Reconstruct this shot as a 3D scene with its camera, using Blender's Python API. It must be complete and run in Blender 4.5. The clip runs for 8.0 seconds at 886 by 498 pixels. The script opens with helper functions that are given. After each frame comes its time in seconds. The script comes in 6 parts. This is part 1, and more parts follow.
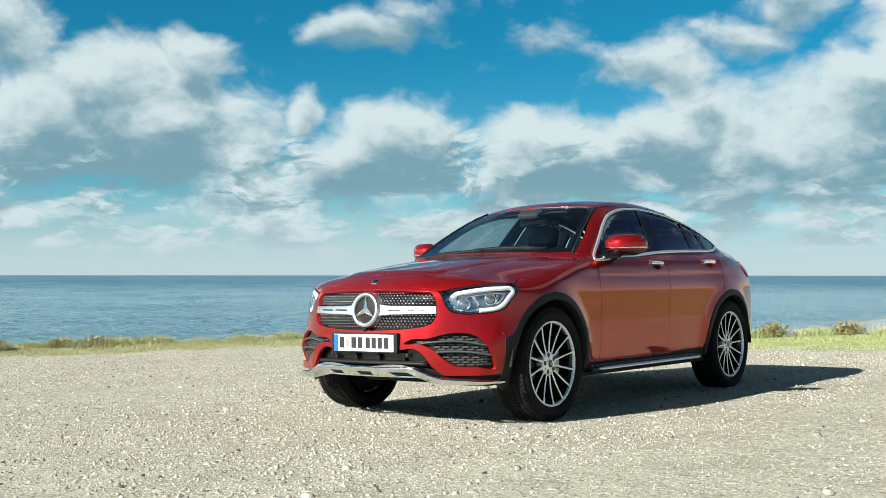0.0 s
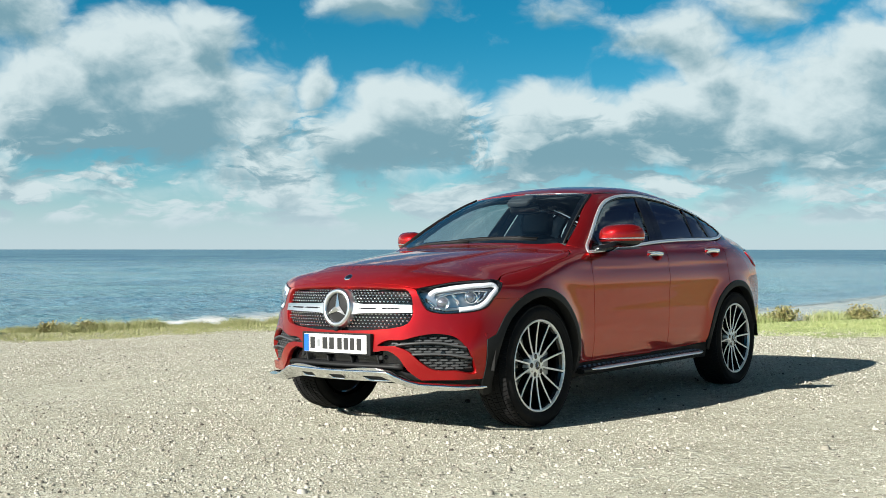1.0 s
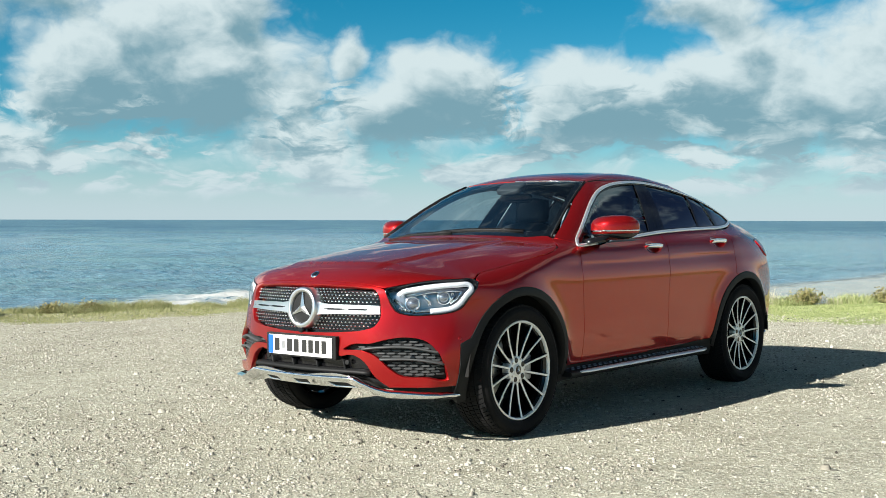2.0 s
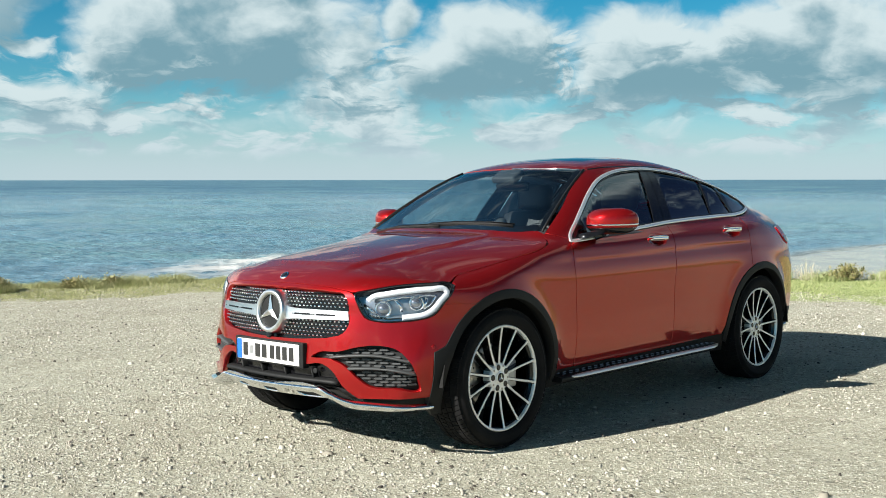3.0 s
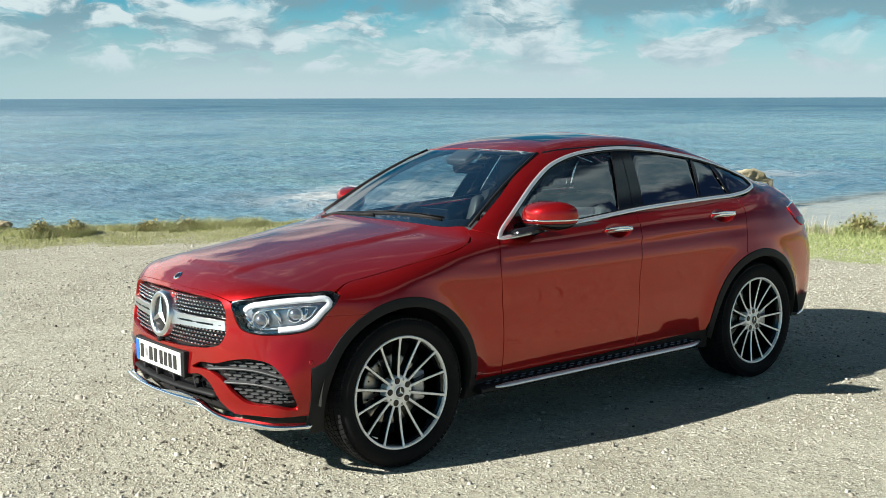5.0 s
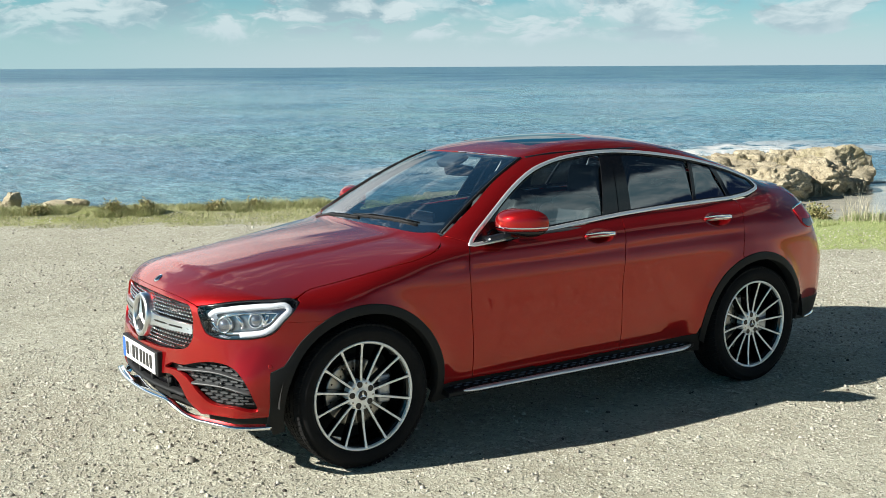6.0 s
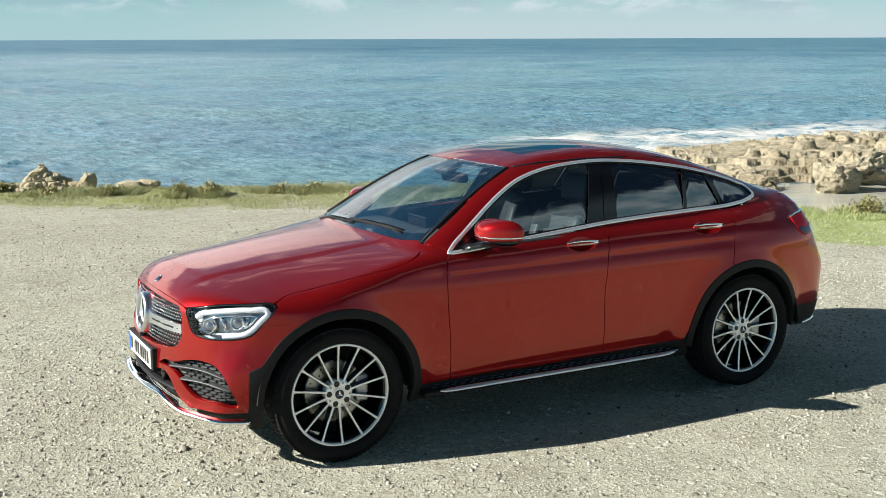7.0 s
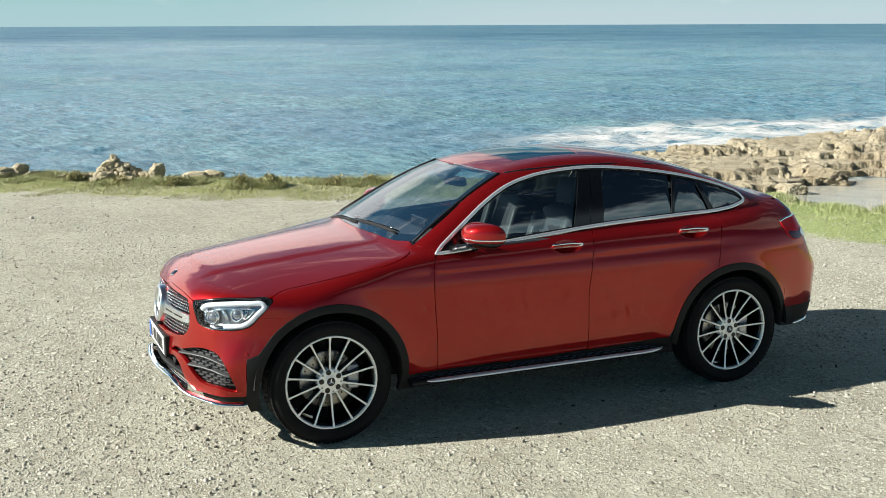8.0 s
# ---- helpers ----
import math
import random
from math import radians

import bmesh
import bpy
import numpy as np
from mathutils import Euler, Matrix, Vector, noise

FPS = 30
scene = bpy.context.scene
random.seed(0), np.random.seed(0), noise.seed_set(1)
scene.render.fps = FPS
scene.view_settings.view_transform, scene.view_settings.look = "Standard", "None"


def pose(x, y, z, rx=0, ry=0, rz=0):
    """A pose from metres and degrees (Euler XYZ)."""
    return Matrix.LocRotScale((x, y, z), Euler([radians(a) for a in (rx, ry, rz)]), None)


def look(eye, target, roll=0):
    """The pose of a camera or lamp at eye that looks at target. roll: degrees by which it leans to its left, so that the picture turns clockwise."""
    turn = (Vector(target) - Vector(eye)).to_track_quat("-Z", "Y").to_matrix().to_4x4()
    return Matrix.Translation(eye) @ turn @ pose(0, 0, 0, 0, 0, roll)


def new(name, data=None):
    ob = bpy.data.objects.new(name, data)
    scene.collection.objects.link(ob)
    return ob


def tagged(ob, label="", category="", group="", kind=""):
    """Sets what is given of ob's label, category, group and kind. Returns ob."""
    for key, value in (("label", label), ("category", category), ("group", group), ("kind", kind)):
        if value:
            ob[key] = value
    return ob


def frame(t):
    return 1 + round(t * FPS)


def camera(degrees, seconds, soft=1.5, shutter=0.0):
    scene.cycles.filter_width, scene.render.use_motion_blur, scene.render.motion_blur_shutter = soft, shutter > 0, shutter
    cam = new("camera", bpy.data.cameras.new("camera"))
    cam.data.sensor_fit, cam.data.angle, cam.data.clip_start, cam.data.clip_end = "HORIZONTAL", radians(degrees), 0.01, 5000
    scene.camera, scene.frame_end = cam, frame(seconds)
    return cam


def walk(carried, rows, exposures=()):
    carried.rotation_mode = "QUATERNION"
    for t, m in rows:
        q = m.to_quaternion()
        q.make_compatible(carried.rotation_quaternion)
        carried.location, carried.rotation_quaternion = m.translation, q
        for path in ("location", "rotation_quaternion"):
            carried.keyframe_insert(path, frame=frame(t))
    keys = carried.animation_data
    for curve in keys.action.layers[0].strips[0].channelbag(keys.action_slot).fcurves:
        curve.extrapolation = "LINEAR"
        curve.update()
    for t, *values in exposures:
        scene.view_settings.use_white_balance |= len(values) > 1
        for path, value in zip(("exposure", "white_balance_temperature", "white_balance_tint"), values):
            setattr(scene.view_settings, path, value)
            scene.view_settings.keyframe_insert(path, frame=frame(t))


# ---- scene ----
# ---------------------------------------------------------------- camera
cam = camera(44.0, 8.0, soft=0.85)
# the headland falls about one degree towards the sea; LAND carries its level frame (x to the car's nose, y to its left) into the world
LAND = pose(0, 0, 0, 1.1, -0.23, 0)
PATH = [
    (0, (7.612, 4.819, 0.861), (6.036, 3.59, 0.938), -0.7),
    (0.5, (7.313, 4.706, 0.923), (5.742, 3.471, 0.98), -0.7),
    (1, (7.053, 4.647, 0.994), (5.49, 3.399, 1.024), -0.7),
    (1.5, (6.749, 4.597, 1.057), (5.202, 3.331, 1.061), -0.6),
    (3, (5.872, 4.628, 1.338), (4.412, 3.264, 1.243), -0.7),
    (3.5, (5.535, 4.697, 1.435), (4.116, 3.295, 1.292), -0.7),
    (4, (5.213, 4.79, 1.514), (3.84, 3.348, 1.333), -0.7),
    (4.5, (4.866, 4.94, 1.612), (3.554, 3.445, 1.401), -0.6),
    (6, (4.019, 5.634, 1.915), (2.942, 3.975, 1.622), -0.7),
    (6.5, (3.791, 5.901, 2.028), (2.793, 4.198, 1.706), -0.5),
    (7, (3.602, 6.182, 2.147), (2.679, 4.441, 1.806), -0.5),
    (7.5, (3.432, 6.519, 2.236), (2.586, 4.74, 1.885), -0.5),
    (8, (3.287, 6.844, 2.309), (2.506, 5.038, 1.945), -0.45),
]
walk(cam, [(t, LAND @ look(eye, target, roll)) for t, eye, target, roll in PATH])

# ---------------------------------------------------------------- sky, clouds, sun
SUN_WAY = Vector((1.87, -0.52, 1.08)).normalized()
SUN_UP = math.asin(SUN_WAY.z)
world = bpy.data.worlds.new("sky")
scene.world = world
world.use_nodes = True


def build_sky(nt):
    nodes, links = nt.nodes, nt.links
    nodes.clear()

    def calc(op, a, b=None):
        n = nodes.new("ShaderNodeMath")
        n.operation = op
        for i, v in enumerate((a, b)):
            if isinstance(v, (int, float)):
                n.inputs[i].default_value = v
            elif v is not None:
                links.new(v, n.inputs[i])
        return n.outputs[0]

    def vec(op, a, b):
        n = nodes.new("ShaderNodeVectorMath")
        n.operation = op
        for i, v in enumerate((a, b)):
            if isinstance(v, tuple):
                n.inputs[i].default_value = v
            elif v is not None:
                links.new(v, n.inputs[i])
        return n.outputs["Value" if op in ("LENGTH", "DOT_PRODUCT") else "Vector"]

    def smooth(v, lo, hi, out0=0.0, out1=1.0):
        n = nodes.new("ShaderNodeMapRange")
        n.interpolation_type = "SMOOTHSTEP"
        for i, x in zip((1, 2, 3, 4), (lo, hi, out0, out1)):
            n.inputs[i].default_value = x
        links.new(v, n.inputs[0])
        return n.outputs[0]

    def mix(f, a, b, how="MIX"):
        n = nodes.new("ShaderNodeMix")
        n.data_type, n.blend_type = "RGBA", how
        for i, v in ((0, f), (6, a), (7, b)):
            if isinstance(v, (tuple, float)):
                n.inputs[i].default_value = v
            else:
                links.new(v, n.inputs[i])
        return n.outputs[2]

    way = nodes.new("ShaderNodeTexCoord").outputs["Generated"]
    sep = nodes.new("ShaderNodeSeparateXYZ")
    links.new(way, sep.inputs[0])
    up = calc("MAXIMUM", sep.outputs[2], 0.0)
    sky = nodes.new("ShaderNodeTexSky")
    sky.sky_type, sky.sun_disc = "NISHITA", False
    sky.sun_elevation, sky.sun_rotation = SUN_UP, math.atan2(SUN_WAY.x, SUN_WAY.y)
    sky.altitude, sky.air_density, sky.dust_density, sky.ozone_density = 0, 1.0, 0.3, 2.5
    tint = mix(smooth(up, 0.02, 0.22), SKY_LOW, SKY_HIGH)
    tint = mix(smooth(up, 0.30, 0.60), tint, SKY_TOP)
    landward = smooth(vec("DOT_PRODUCT", way, (-0.616, 0.788, 0.0)), 0.40, 0.66)
    tint = mix(calc("MULTIPLY", landward, smooth(up, 0.45, 0.7, 1.0, 0.0)), tint, SKY_LAND)
    tint = mix(calc("MULTIPLY", landward, smooth(up, 0.24, 0.42, 1.0, 0.0)), tint, SKY_LAND_LOW)
    # bearing to the right of the open sea, and height, both in units of about thirty degrees
    sea, right = (-0.788, -0.616, 0.0), (-0.616, 0.788, 0.0)
    turn = calc("ARCTAN2", vec("DOT_PRODUCT", way, right), vec("DOT_PRODUCT", way, sea))
    tint = mix(calc("MULTIPLY", calc("MULTIPLY", smooth(turn, -0.50, -0.05, 1.0, 0.0), smooth(turn, -1.6, -1.2, 0.0, 1.0)), calc("MULTIPLY", smooth(up, 0.26, 0.36), smooth(up, 0.74, 0.92, 1.0, 0.0))), tint, SKY_SUNWARD)
    blue = mix(1.0, sky.outputs[0], tint, "MULTIPLY")
    flat = nodes.new("ShaderNodeCombineXYZ")
    links.new(calc("MULTIPLY", turn, 1.94), flat.inputs[0])
    links.new(calc("MULTIPLY", calc("ARCSINE", sep.outputs[2]), 1.94), flat.inputs[1])
    flat = flat.outputs[0]

    def puffs(at, shift, scale, detail, rough, warp=0.0, squash=1.5):
        m = nodes.new("ShaderNodeMapping")
        m.inputs[1].default_value, m.inputs[3].default_value = shift, (1.0, squash, 1.0)
        links.new(at, m.inputs[0])
        n = nodes.new("ShaderNodeTexNoise")
        n.noise_dimensions = "2D"
        for k, v in (("Scale", scale), ("Detail", detail), ("Roughness", rough), ("Distortion", warp)):
            n.inputs[k].default_value = v
        links.new(m.outputs[0], n.inputs[0])
        return n

    def billows(at, scale):
        """Rounded heads, each set with smaller ones."""
        n = nodes.new("ShaderNodeTexVoronoi")
        n.voronoi_dimensions, n.feature, n.normalize = "2D", "SMOOTH_F1", True
        for k, v in (("Scale", scale), ("Detail", 4.0), ("Roughness", 0.52), ("Lacunarity", 2.2), ("Smoothness", 0.35)):
            n.inputs[k].default_value = v
        m = nodes.new("ShaderNodeMapping")
        m.inputs[3].default_value = (1.0, 1.45, 1.0)
        links.new(at, m.inputs[0])
        links.new(m.outputs[0], n.inputs[0])
        return calc("SUBTRACT", 0.5, n.outputs[0])

    # clear overhead and inland; banks where the windows and the paint mirror them
    side = vec("DOT_PRODUCT", way, sea)
    seaward = calc("MULTIPLY", smooth(side, 0.35, 0.7), smooth(up, 0.24, 0.33, 0.0, 0.12))
    inland = calc("MAXIMUM", calc("MULTIPLY", calc("MULTIPLY", landward, smooth(turn, 1.75, 2.1, 1.0, 0.0)), calc("MULTIPLY", smooth(up, 0.48, 0.54, 0.0, 1.1), smooth(up, 0.57, 0.645, 1.0, 0.0))), calc("MULTIPLY", seaward, smooth(up, 0.60, 0.70, 1.0, 0.0)))
    leftward = calc("MULTIPLY", calc("MULTIPLY", smooth(turn, -0.60, -0.44, 1.0, 0.0), smooth(turn, -2.3, -1.9, 0.0, 1.0)), smooth(up, 0.08, 0.15, 0.0, 1.15))
    leftward = calc("MULTIPLY", leftward, smooth(up, 0.26, 0.40, 1.0, 0.0))
    far_banks = calc("MAXIMUM", leftward, inland)

    def density(lift):
        """How thick the cloud is, a little higher up or lower down."""
        spot = vec("ADD", flat, (-0.35 * lift, lift, 0.0))
        curl = puffs(spot, (1.7, 2.2, 0), 7.0, 3, 0.5)
        bent = vec("ADD", spot, vec("MULTIPLY", vec("SUBTRACT", curl.outputs["Color"], (0.5, 0.5, 0.5)), (0.085, 0.055, 0.0)))
        heap = None
        for cx, cy, rx, ry, w in BANKS:
            d = vec("LENGTH", vec("MULTIPLY", vec("SUBTRACT", bent, (cx, cy, 0)), (1 / rx, 1 / ry, 0)), None)
            g = smooth(d, 0.0, 1.35, w, 0.0)
            heap = g if heap is None else calc("MAXIMUM", heap, g)
        # flat-based rows that thicken towards the horizon
        rows = calc("MULTIPLY", calc("MULTIPLY", smooth(up, 0.012, 0.035), smooth(up, 0.100, 0.180, 1.0, 0.0)), smooth(puffs(bent, (0.7, 5, 0), 6.0, 6, 0.58, 0.3, 3.0).outputs[0], 0.34, 0.66, 0.0, 0.86))
        rows = calc("MULTIPLY", rows, calc("SUBTRACT", 1.0, landward))
        heap = calc("MAXIMUM", calc("MAXIMUM", calc("MULTIPLY", heap, smooth(up, 0.03, 0.13, 0.62, 1.0)), rows), far_banks)
        rag = calc("MULTIPLY", calc("SUBTRACT", puffs(bent, (3.1, 0.4, 0), 5.0, 9, 0.56).outputs[0], 0.5), 1.05)
        return calc("ADD", calc("ADD", heap, rag), calc("MULTIPLY", billows(bent, 11.0), 0.62))

    here, over, under = density(0.0), density(0.030), density(-0.055)
    alpha = smooth(here, 0.20, 0.74)
    light = calc("ADD", calc("MULTIPLY", calc("SUBTRACT", here, over), 0.95), calc("MULTIPLY", calc("SUBTRACT", under, here), 0.55))
    light = calc("ADD", light, calc("MULTIPLY", calc("SUBTRACT", 0.80, here), 0.22))
    lit = smooth(light, -0.30, 0.36)
    body = mix(lit, CLOUD_DARK, CLOUD_LIGHT)
    # brighter towards the sun
    sunward = smooth(turn, -0.72, -0.40, 1.0, 0.0)
    body = mix(calc("MULTIPLY", calc("MULTIPLY", sunward, smooth(up, 0.10, 0.16)), 0.75), body, (16.0, 16.5, 17.0, 1))
    haze = mix(sunward, HAZE, (4.1, 6.0, 6.4, 1))
    col = mix(calc("MULTIPLY", alpha, 0.96), blue, body)
    near_sea = calc("MULTIPLY", smooth(up, 0.0, 0.085, 0.90, 0.0), calc("SUBTRACT", 1.0, calc("MULTIPLY", landward, 0.8)))
    col = mix(near_sea, col, haze)
    out = nodes.new("ShaderNodeOutputWorld")
    bg = nodes.new("ShaderNodeBackground")
    bg.inputs[1].default_value = SKY_POWER
    links.new(col, bg.inputs[0])
    links.new(bg.outputs[0], out.inputs[0])


# cloud banks over the sea: bearing, height, half-width, half-height, weight
BANKS = [(-0.76, 0.40, 0.12, 0.10, 0.85), (-0.70, 0.25, 0.16, 0.14, 0.85), (-0.54, 0.31, 0.17, 0.11, 1.0), (-0.44, 0.36, 0.10, 0.07, 0.9), (-0.48, 0.24, 0.24, 0.12, 1.0), (-0.33, 0.22, 0.10, 0.10, 0.8), (-0.24, 0.28, 0.06, 0.06, 0.7),
         (-0.08, 0.245, 0.15, 0.08, 1.0), (-0.16, 0.18, 0.22, 0.10, 0.95), (-0.30, 0.12, 0.26, 0.06, 0.8), (0.16, 0.24, 0.13, 0.07, 0.85), (0.24, 0.19, 0.24, 0.10, 0.95), (0.42, 0.23, 0.16, 0.10, 1.0), (0.44, 0.28, 0.08, 0.07, 0.9),
         (0.62, 0.20, 0.34, 0.15, 1.05), (0.74, 0.30, 0.11, 0.10, 1.0), (0.80, 0.40, 0.10, 0.12, 0.95), (0.38, 0.36, 0.13, 0.06, 0.74), (0.52, 0.40, 0.12, 0.05, 0.62), (-0.12, 0.43, 0.13, 0.05, 0.60), (-0.06, 0.46, 0.08, 0.04, 0.55),
         (0.19, 0.415, 0.09, 0.05, 0.55), (0.61, 0.46, 0.12, 0.06, 0.68), (-0.95, 0.34, 0.16, 0.14, 1.0), (-0.86, 0.14, 0.20, 0.05, 0.8), (-0.62, 0.10, 0.16, 0.04, 0.75), (0.10, 0.10, 0.30, 0.05, 0.65), (0.55, 0.09, 0.20, 0.035, 0.8), (-1.15, 0.10, 0.20, 0.05, 0.8)]
SKY_POWER = 0.052
SKY_LOW = (0.36, 0.82, 1.0, 1)
SKY_HIGH = (0.06, 0.66, 0.80, 1)
SKY_TOP = (0.22, 0.28, 0.27, 1)
SKY_SUNWARD = (0.62, 1.15, 1.20, 1)
SKY_LAND = (0.17, 0.20, 0.29, 1)
SKY_LAND_LOW = (0.95, 0.95, 0.92, 1)
CLOUD_LIGHT = (6.5, 7.6, 7.75, 1)
CLOUD_DARK = (1.9, 3.45, 4.1, 1)
HAZE = (5.3, 6.5, 7.0, 1)
build_sky(world.node_tree)
sun = new("sun", bpy.data.lights.new("sun", "SUN"))
sun.data.energy, sun.data.angle, sun.data.color = 5.0, radians(0.55), (1.0, 0.96, 0.88)
sun.matrix_world = look(SUN_WAY * 60, (0, 0, 0))
scene.view_settings.exposure = 1.04

# ---------------------------------------------------------------- materials
def material(name, colour=(0.5, 0.5, 0.5), rough=0.5, metal=0.0, vary=0.0, scale=8.0, bump=0.0, bump_scale=60.0, **more):
    """Principled material, its colour varied at two scales and its surface lightly uneven."""
    m = bpy.data.materials.new(name)
    m.use_nodes = True
    nt = m.node_tree
    p = nt.nodes["Principled BSDF"]
    p.inputs["Base Color"].default_value = (*colour, 1)
    p.inputs["Roughness"].default_value = rough
    p.inputs["Metallic"].default_value = metal
    for k, v in more.items():
        p.inputs[k].default_value = v
    tc = nt.nodes.new("ShaderNodeTexCoord")
    if vary:
        big, fine = (nt.nodes.new("ShaderNodeTexNoise") for _ in range(2))
        for n, s in ((big, scale), (fine, scale * 9)):
            n.inputs["Scale"].default_value, n.inputs["Detail"].default_value = s, 6
            nt.links.new(tc.outputs["Object"], n.inputs[0])
        add = nt.nodes.new("ShaderNodeMath")
        add.operation = "ADD"
        nt.links.new(big.outputs[0], add.inputs[0])
        nt.links.new(fine.outputs[0], add.inputs[1])
        r = nt.nodes.new("ShaderNodeMapRange")
        for i, v in zip((1, 2, 3, 4), (0.7, 1.3, 1 - vary, 1 + vary)):
            r.inputs[i].default_value = v
        nt.links.new(add.outputs[0], r.inputs[0])
        mul = nt.nodes.new("ShaderNodeMix")
        mul.data_type, mul.blend_type = "RGBA", "MULTIPLY"
        mul.inputs[0].default_value = 1
        mul.inputs[6].default_value = (*colour, 1)
        nt.links.new(r.outputs[0], mul.inputs[7])
        nt.links.new(mul.outputs[2], p.inputs["Base Color"])
    if bump:
        n = nt.nodes.new("ShaderNodeTexNoise")
        n.inputs["Scale"].default_value, n.inputs["Detail"].default_value = bump_scale, 5
        nt.links.new(tc.outputs["Object"], n.inputs[0])
        b = nt.nodes.new("ShaderNodeBump")
        b.inputs["Strength"].default_value, b.inputs["Distance"].default_value = bump, 0.01
        nt.links.new(n.outputs[0], b.inputs["Height"])
        nt.links.new(b.outputs[0], p.inputs["Normal"])
    return m


def glass_material(name, tint, face_on=0.14):
    m = bpy.data.materials.new(name)
    m.use_nodes = True
    nt = m.node_tree
    nt.nodes.clear()
    out = nt.nodes.new("ShaderNodeOutputMaterial")
    clear, gloss, face, mx = (nt.nodes.new(k) for k in ("ShaderNodeBsdfTransparent", "ShaderNodeBsdfGlossy", "ShaderNodeLayerWeight", "ShaderNodeMixShader"))
    face.inputs[0].default_value = 0.5
    power, rise = (nt.nodes.new("ShaderNodeMath") for _ in range(2))
    power.operation, rise.operation = "POWER", "MULTIPLY_ADD"
    power.inputs[1].default_value, rise.inputs[1].default_value, rise.inputs[2].default_value = 5.0, 0.99 - face_on, face_on
    clear.inputs[0].default_value = (*tint, 1)
    gloss.inputs["Roughness"].default_value = 0.01
    nt.links.new(face.outputs["Facing"], power.inputs[0])
    nt.links.new(power.outputs[0], rise.inputs[0])
    nt.links.new(rise.outputs[0], mx.inputs[0])
    nt.links.new(clear.outputs[0], mx.inputs[1])
    nt.links.new(gloss.outputs[0], mx.inputs[2])
    nt.links.new(mx.outputs[0], out.inputs[0])
    return m


def car_paint(name, flake, candy):
    """Metallic flake under a tinted layer and a clear coat: the two upper layers mirror what stands round."""
    m = material(name, flake, 0.32, 0.54, vary=0.05, scale=300, **{"Specular IOR Level": 0.0})
    nt = m.node_tree
    base, out = nt.nodes["Principled BSDF"], nt.nodes["Material Output"]
    tint, clear, face, coat, low, top = (nt.nodes.new(k) for k in ("ShaderNodeBsdfGlossy", "ShaderNodeBsdfGlossy", "ShaderNodeLayerWeight", "ShaderNodeFresnel", "ShaderNodeMixShader", "ShaderNodeMixShader"))
    tint.inputs["Color"].default_value, tint.inputs["Roughness"].default_value = (*candy, 1), 0.035
    clear.inputs["Color"].default_value, clear.inputs["Roughness"].default_value = (1, 1, 1, 1), 0.008
    face.inputs[0].default_value, coat.inputs[0].default_value = 0.5, 1.40
    rise = nt.nodes.new("ShaderNodeMath")
    rise.operation, rise.inputs[1].default_value, rise.inputs[2].default_value = "MULTIPLY_ADD", 0.40, 0.02
    nt.links.new(face.outputs["Facing"], rise.inputs[0])
    for mx, f, a, b in ((low, rise.outputs[0], base.outputs[0], tint.outputs[0]), (top, coat.outputs[0], low.outputs[0], clear.outputs[0])):
        nt.links.new(f, mx.inputs[0])
        nt.links.new(a, mx.inputs[1])
        nt.links.new(b, mx.inputs[2])
    nt.links.new(top.outputs[0], out.inputs[0])
    return m


PAINT = car_paint("red_metallic_paint", (0.285, 0.007, 0.009), (0.62, 0.12, 0.025))
PLASTIC = material("black_grained_plastic", (0.012, 0.0125, 0.013), 0.55, vary=0.1, scale=30, bump=0.05, bump_scale=900, **{"Specular IOR Level": 0.2})
GLOSS_BLACK = material("gloss_black", (0.006, 0.006, 0.007), 0.12)
# near-black: the shade inside gaps, arches and hollows, put into the colour
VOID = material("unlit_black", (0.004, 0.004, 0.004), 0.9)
TRIM = material("polished_aluminium", (0.86, 0.87, 0.88), 0.32, 0.75)
TAIL_DARK = material("dark_red_lens", (0.06, 0.004, 0.006), 0.12)
CHROME = material("chrome", (0.83, 0.84, 0.85), 0.08, 1.0)
SATIN = material("satin_silver", (0.72, 0.73, 0.74), 0.28, 1.0)
ALLOY = material("polished_alloy", (0.90, 0.90, 0.89), 0.32, 0.40, vary=0.03, scale=40)
RUBBER = material("tyre_rubber", (0.011, 0.011, 0.0115), 0.8, vary=0.25, scale=14, bump=0.08, bump_scale=200, **{"Specular IOR Level": 0.12})
STEEL = material("brake_steel", (0.42, 0.40, 0.37), 0.35, 1.0, vary=0.1, scale=30)
SILVER_PAINT = material("silver_grey_paint", (0.45, 0.46, 0.48), 0.35, 0.7)
LEATHER = material("black_leather", (0.02, 0.02, 0.022), 0.5, vary=0.15, scale=12, bump=0.05, bump_scale=400)
CABIN = material("dark_cabin_plastic", (0.05, 0.053, 0.057), 0.6, vary=0.1, scale=14)
LINING = material("grey_roof_lining", (0.30, 0.30, 0.30), 0.95)
PLATE_WHITE = material("white_plate_sheet", (0.62, 0.62, 0.61), 0.35)
PLATE_BLUE = material("blue_plate_band", (0.01, 0.12, 0.55), 0.35)
PLATE_INK = material("black_plate_ink", (0.02, 0.02, 0.02), 0.4)
LAMP_DARK = material("lamp_housing_grey", (0.34, 0.36, 0.40), 0.28, 0.8)
LAMP_WHITE = material("white_light_guide", (0.72, 0.75, 0.78), 0.2, **{"Emission Color": (0.9, 0.95, 1.0, 1), "Emission Strength": 0.06})
LAMP_CHROME = material("lamp_reflector", (0.8, 0.82, 0.86), 0.06, 1.0)
TAIL_RED = material("red_tail_lens", (0.55, 0.008, 0.012), 0.16, **{"Specular IOR Level": 0.25})
GLASS_CLEAR = glass_material("clear_windscreen_glass", (0.84, 0.93, 0.95), 0.22)
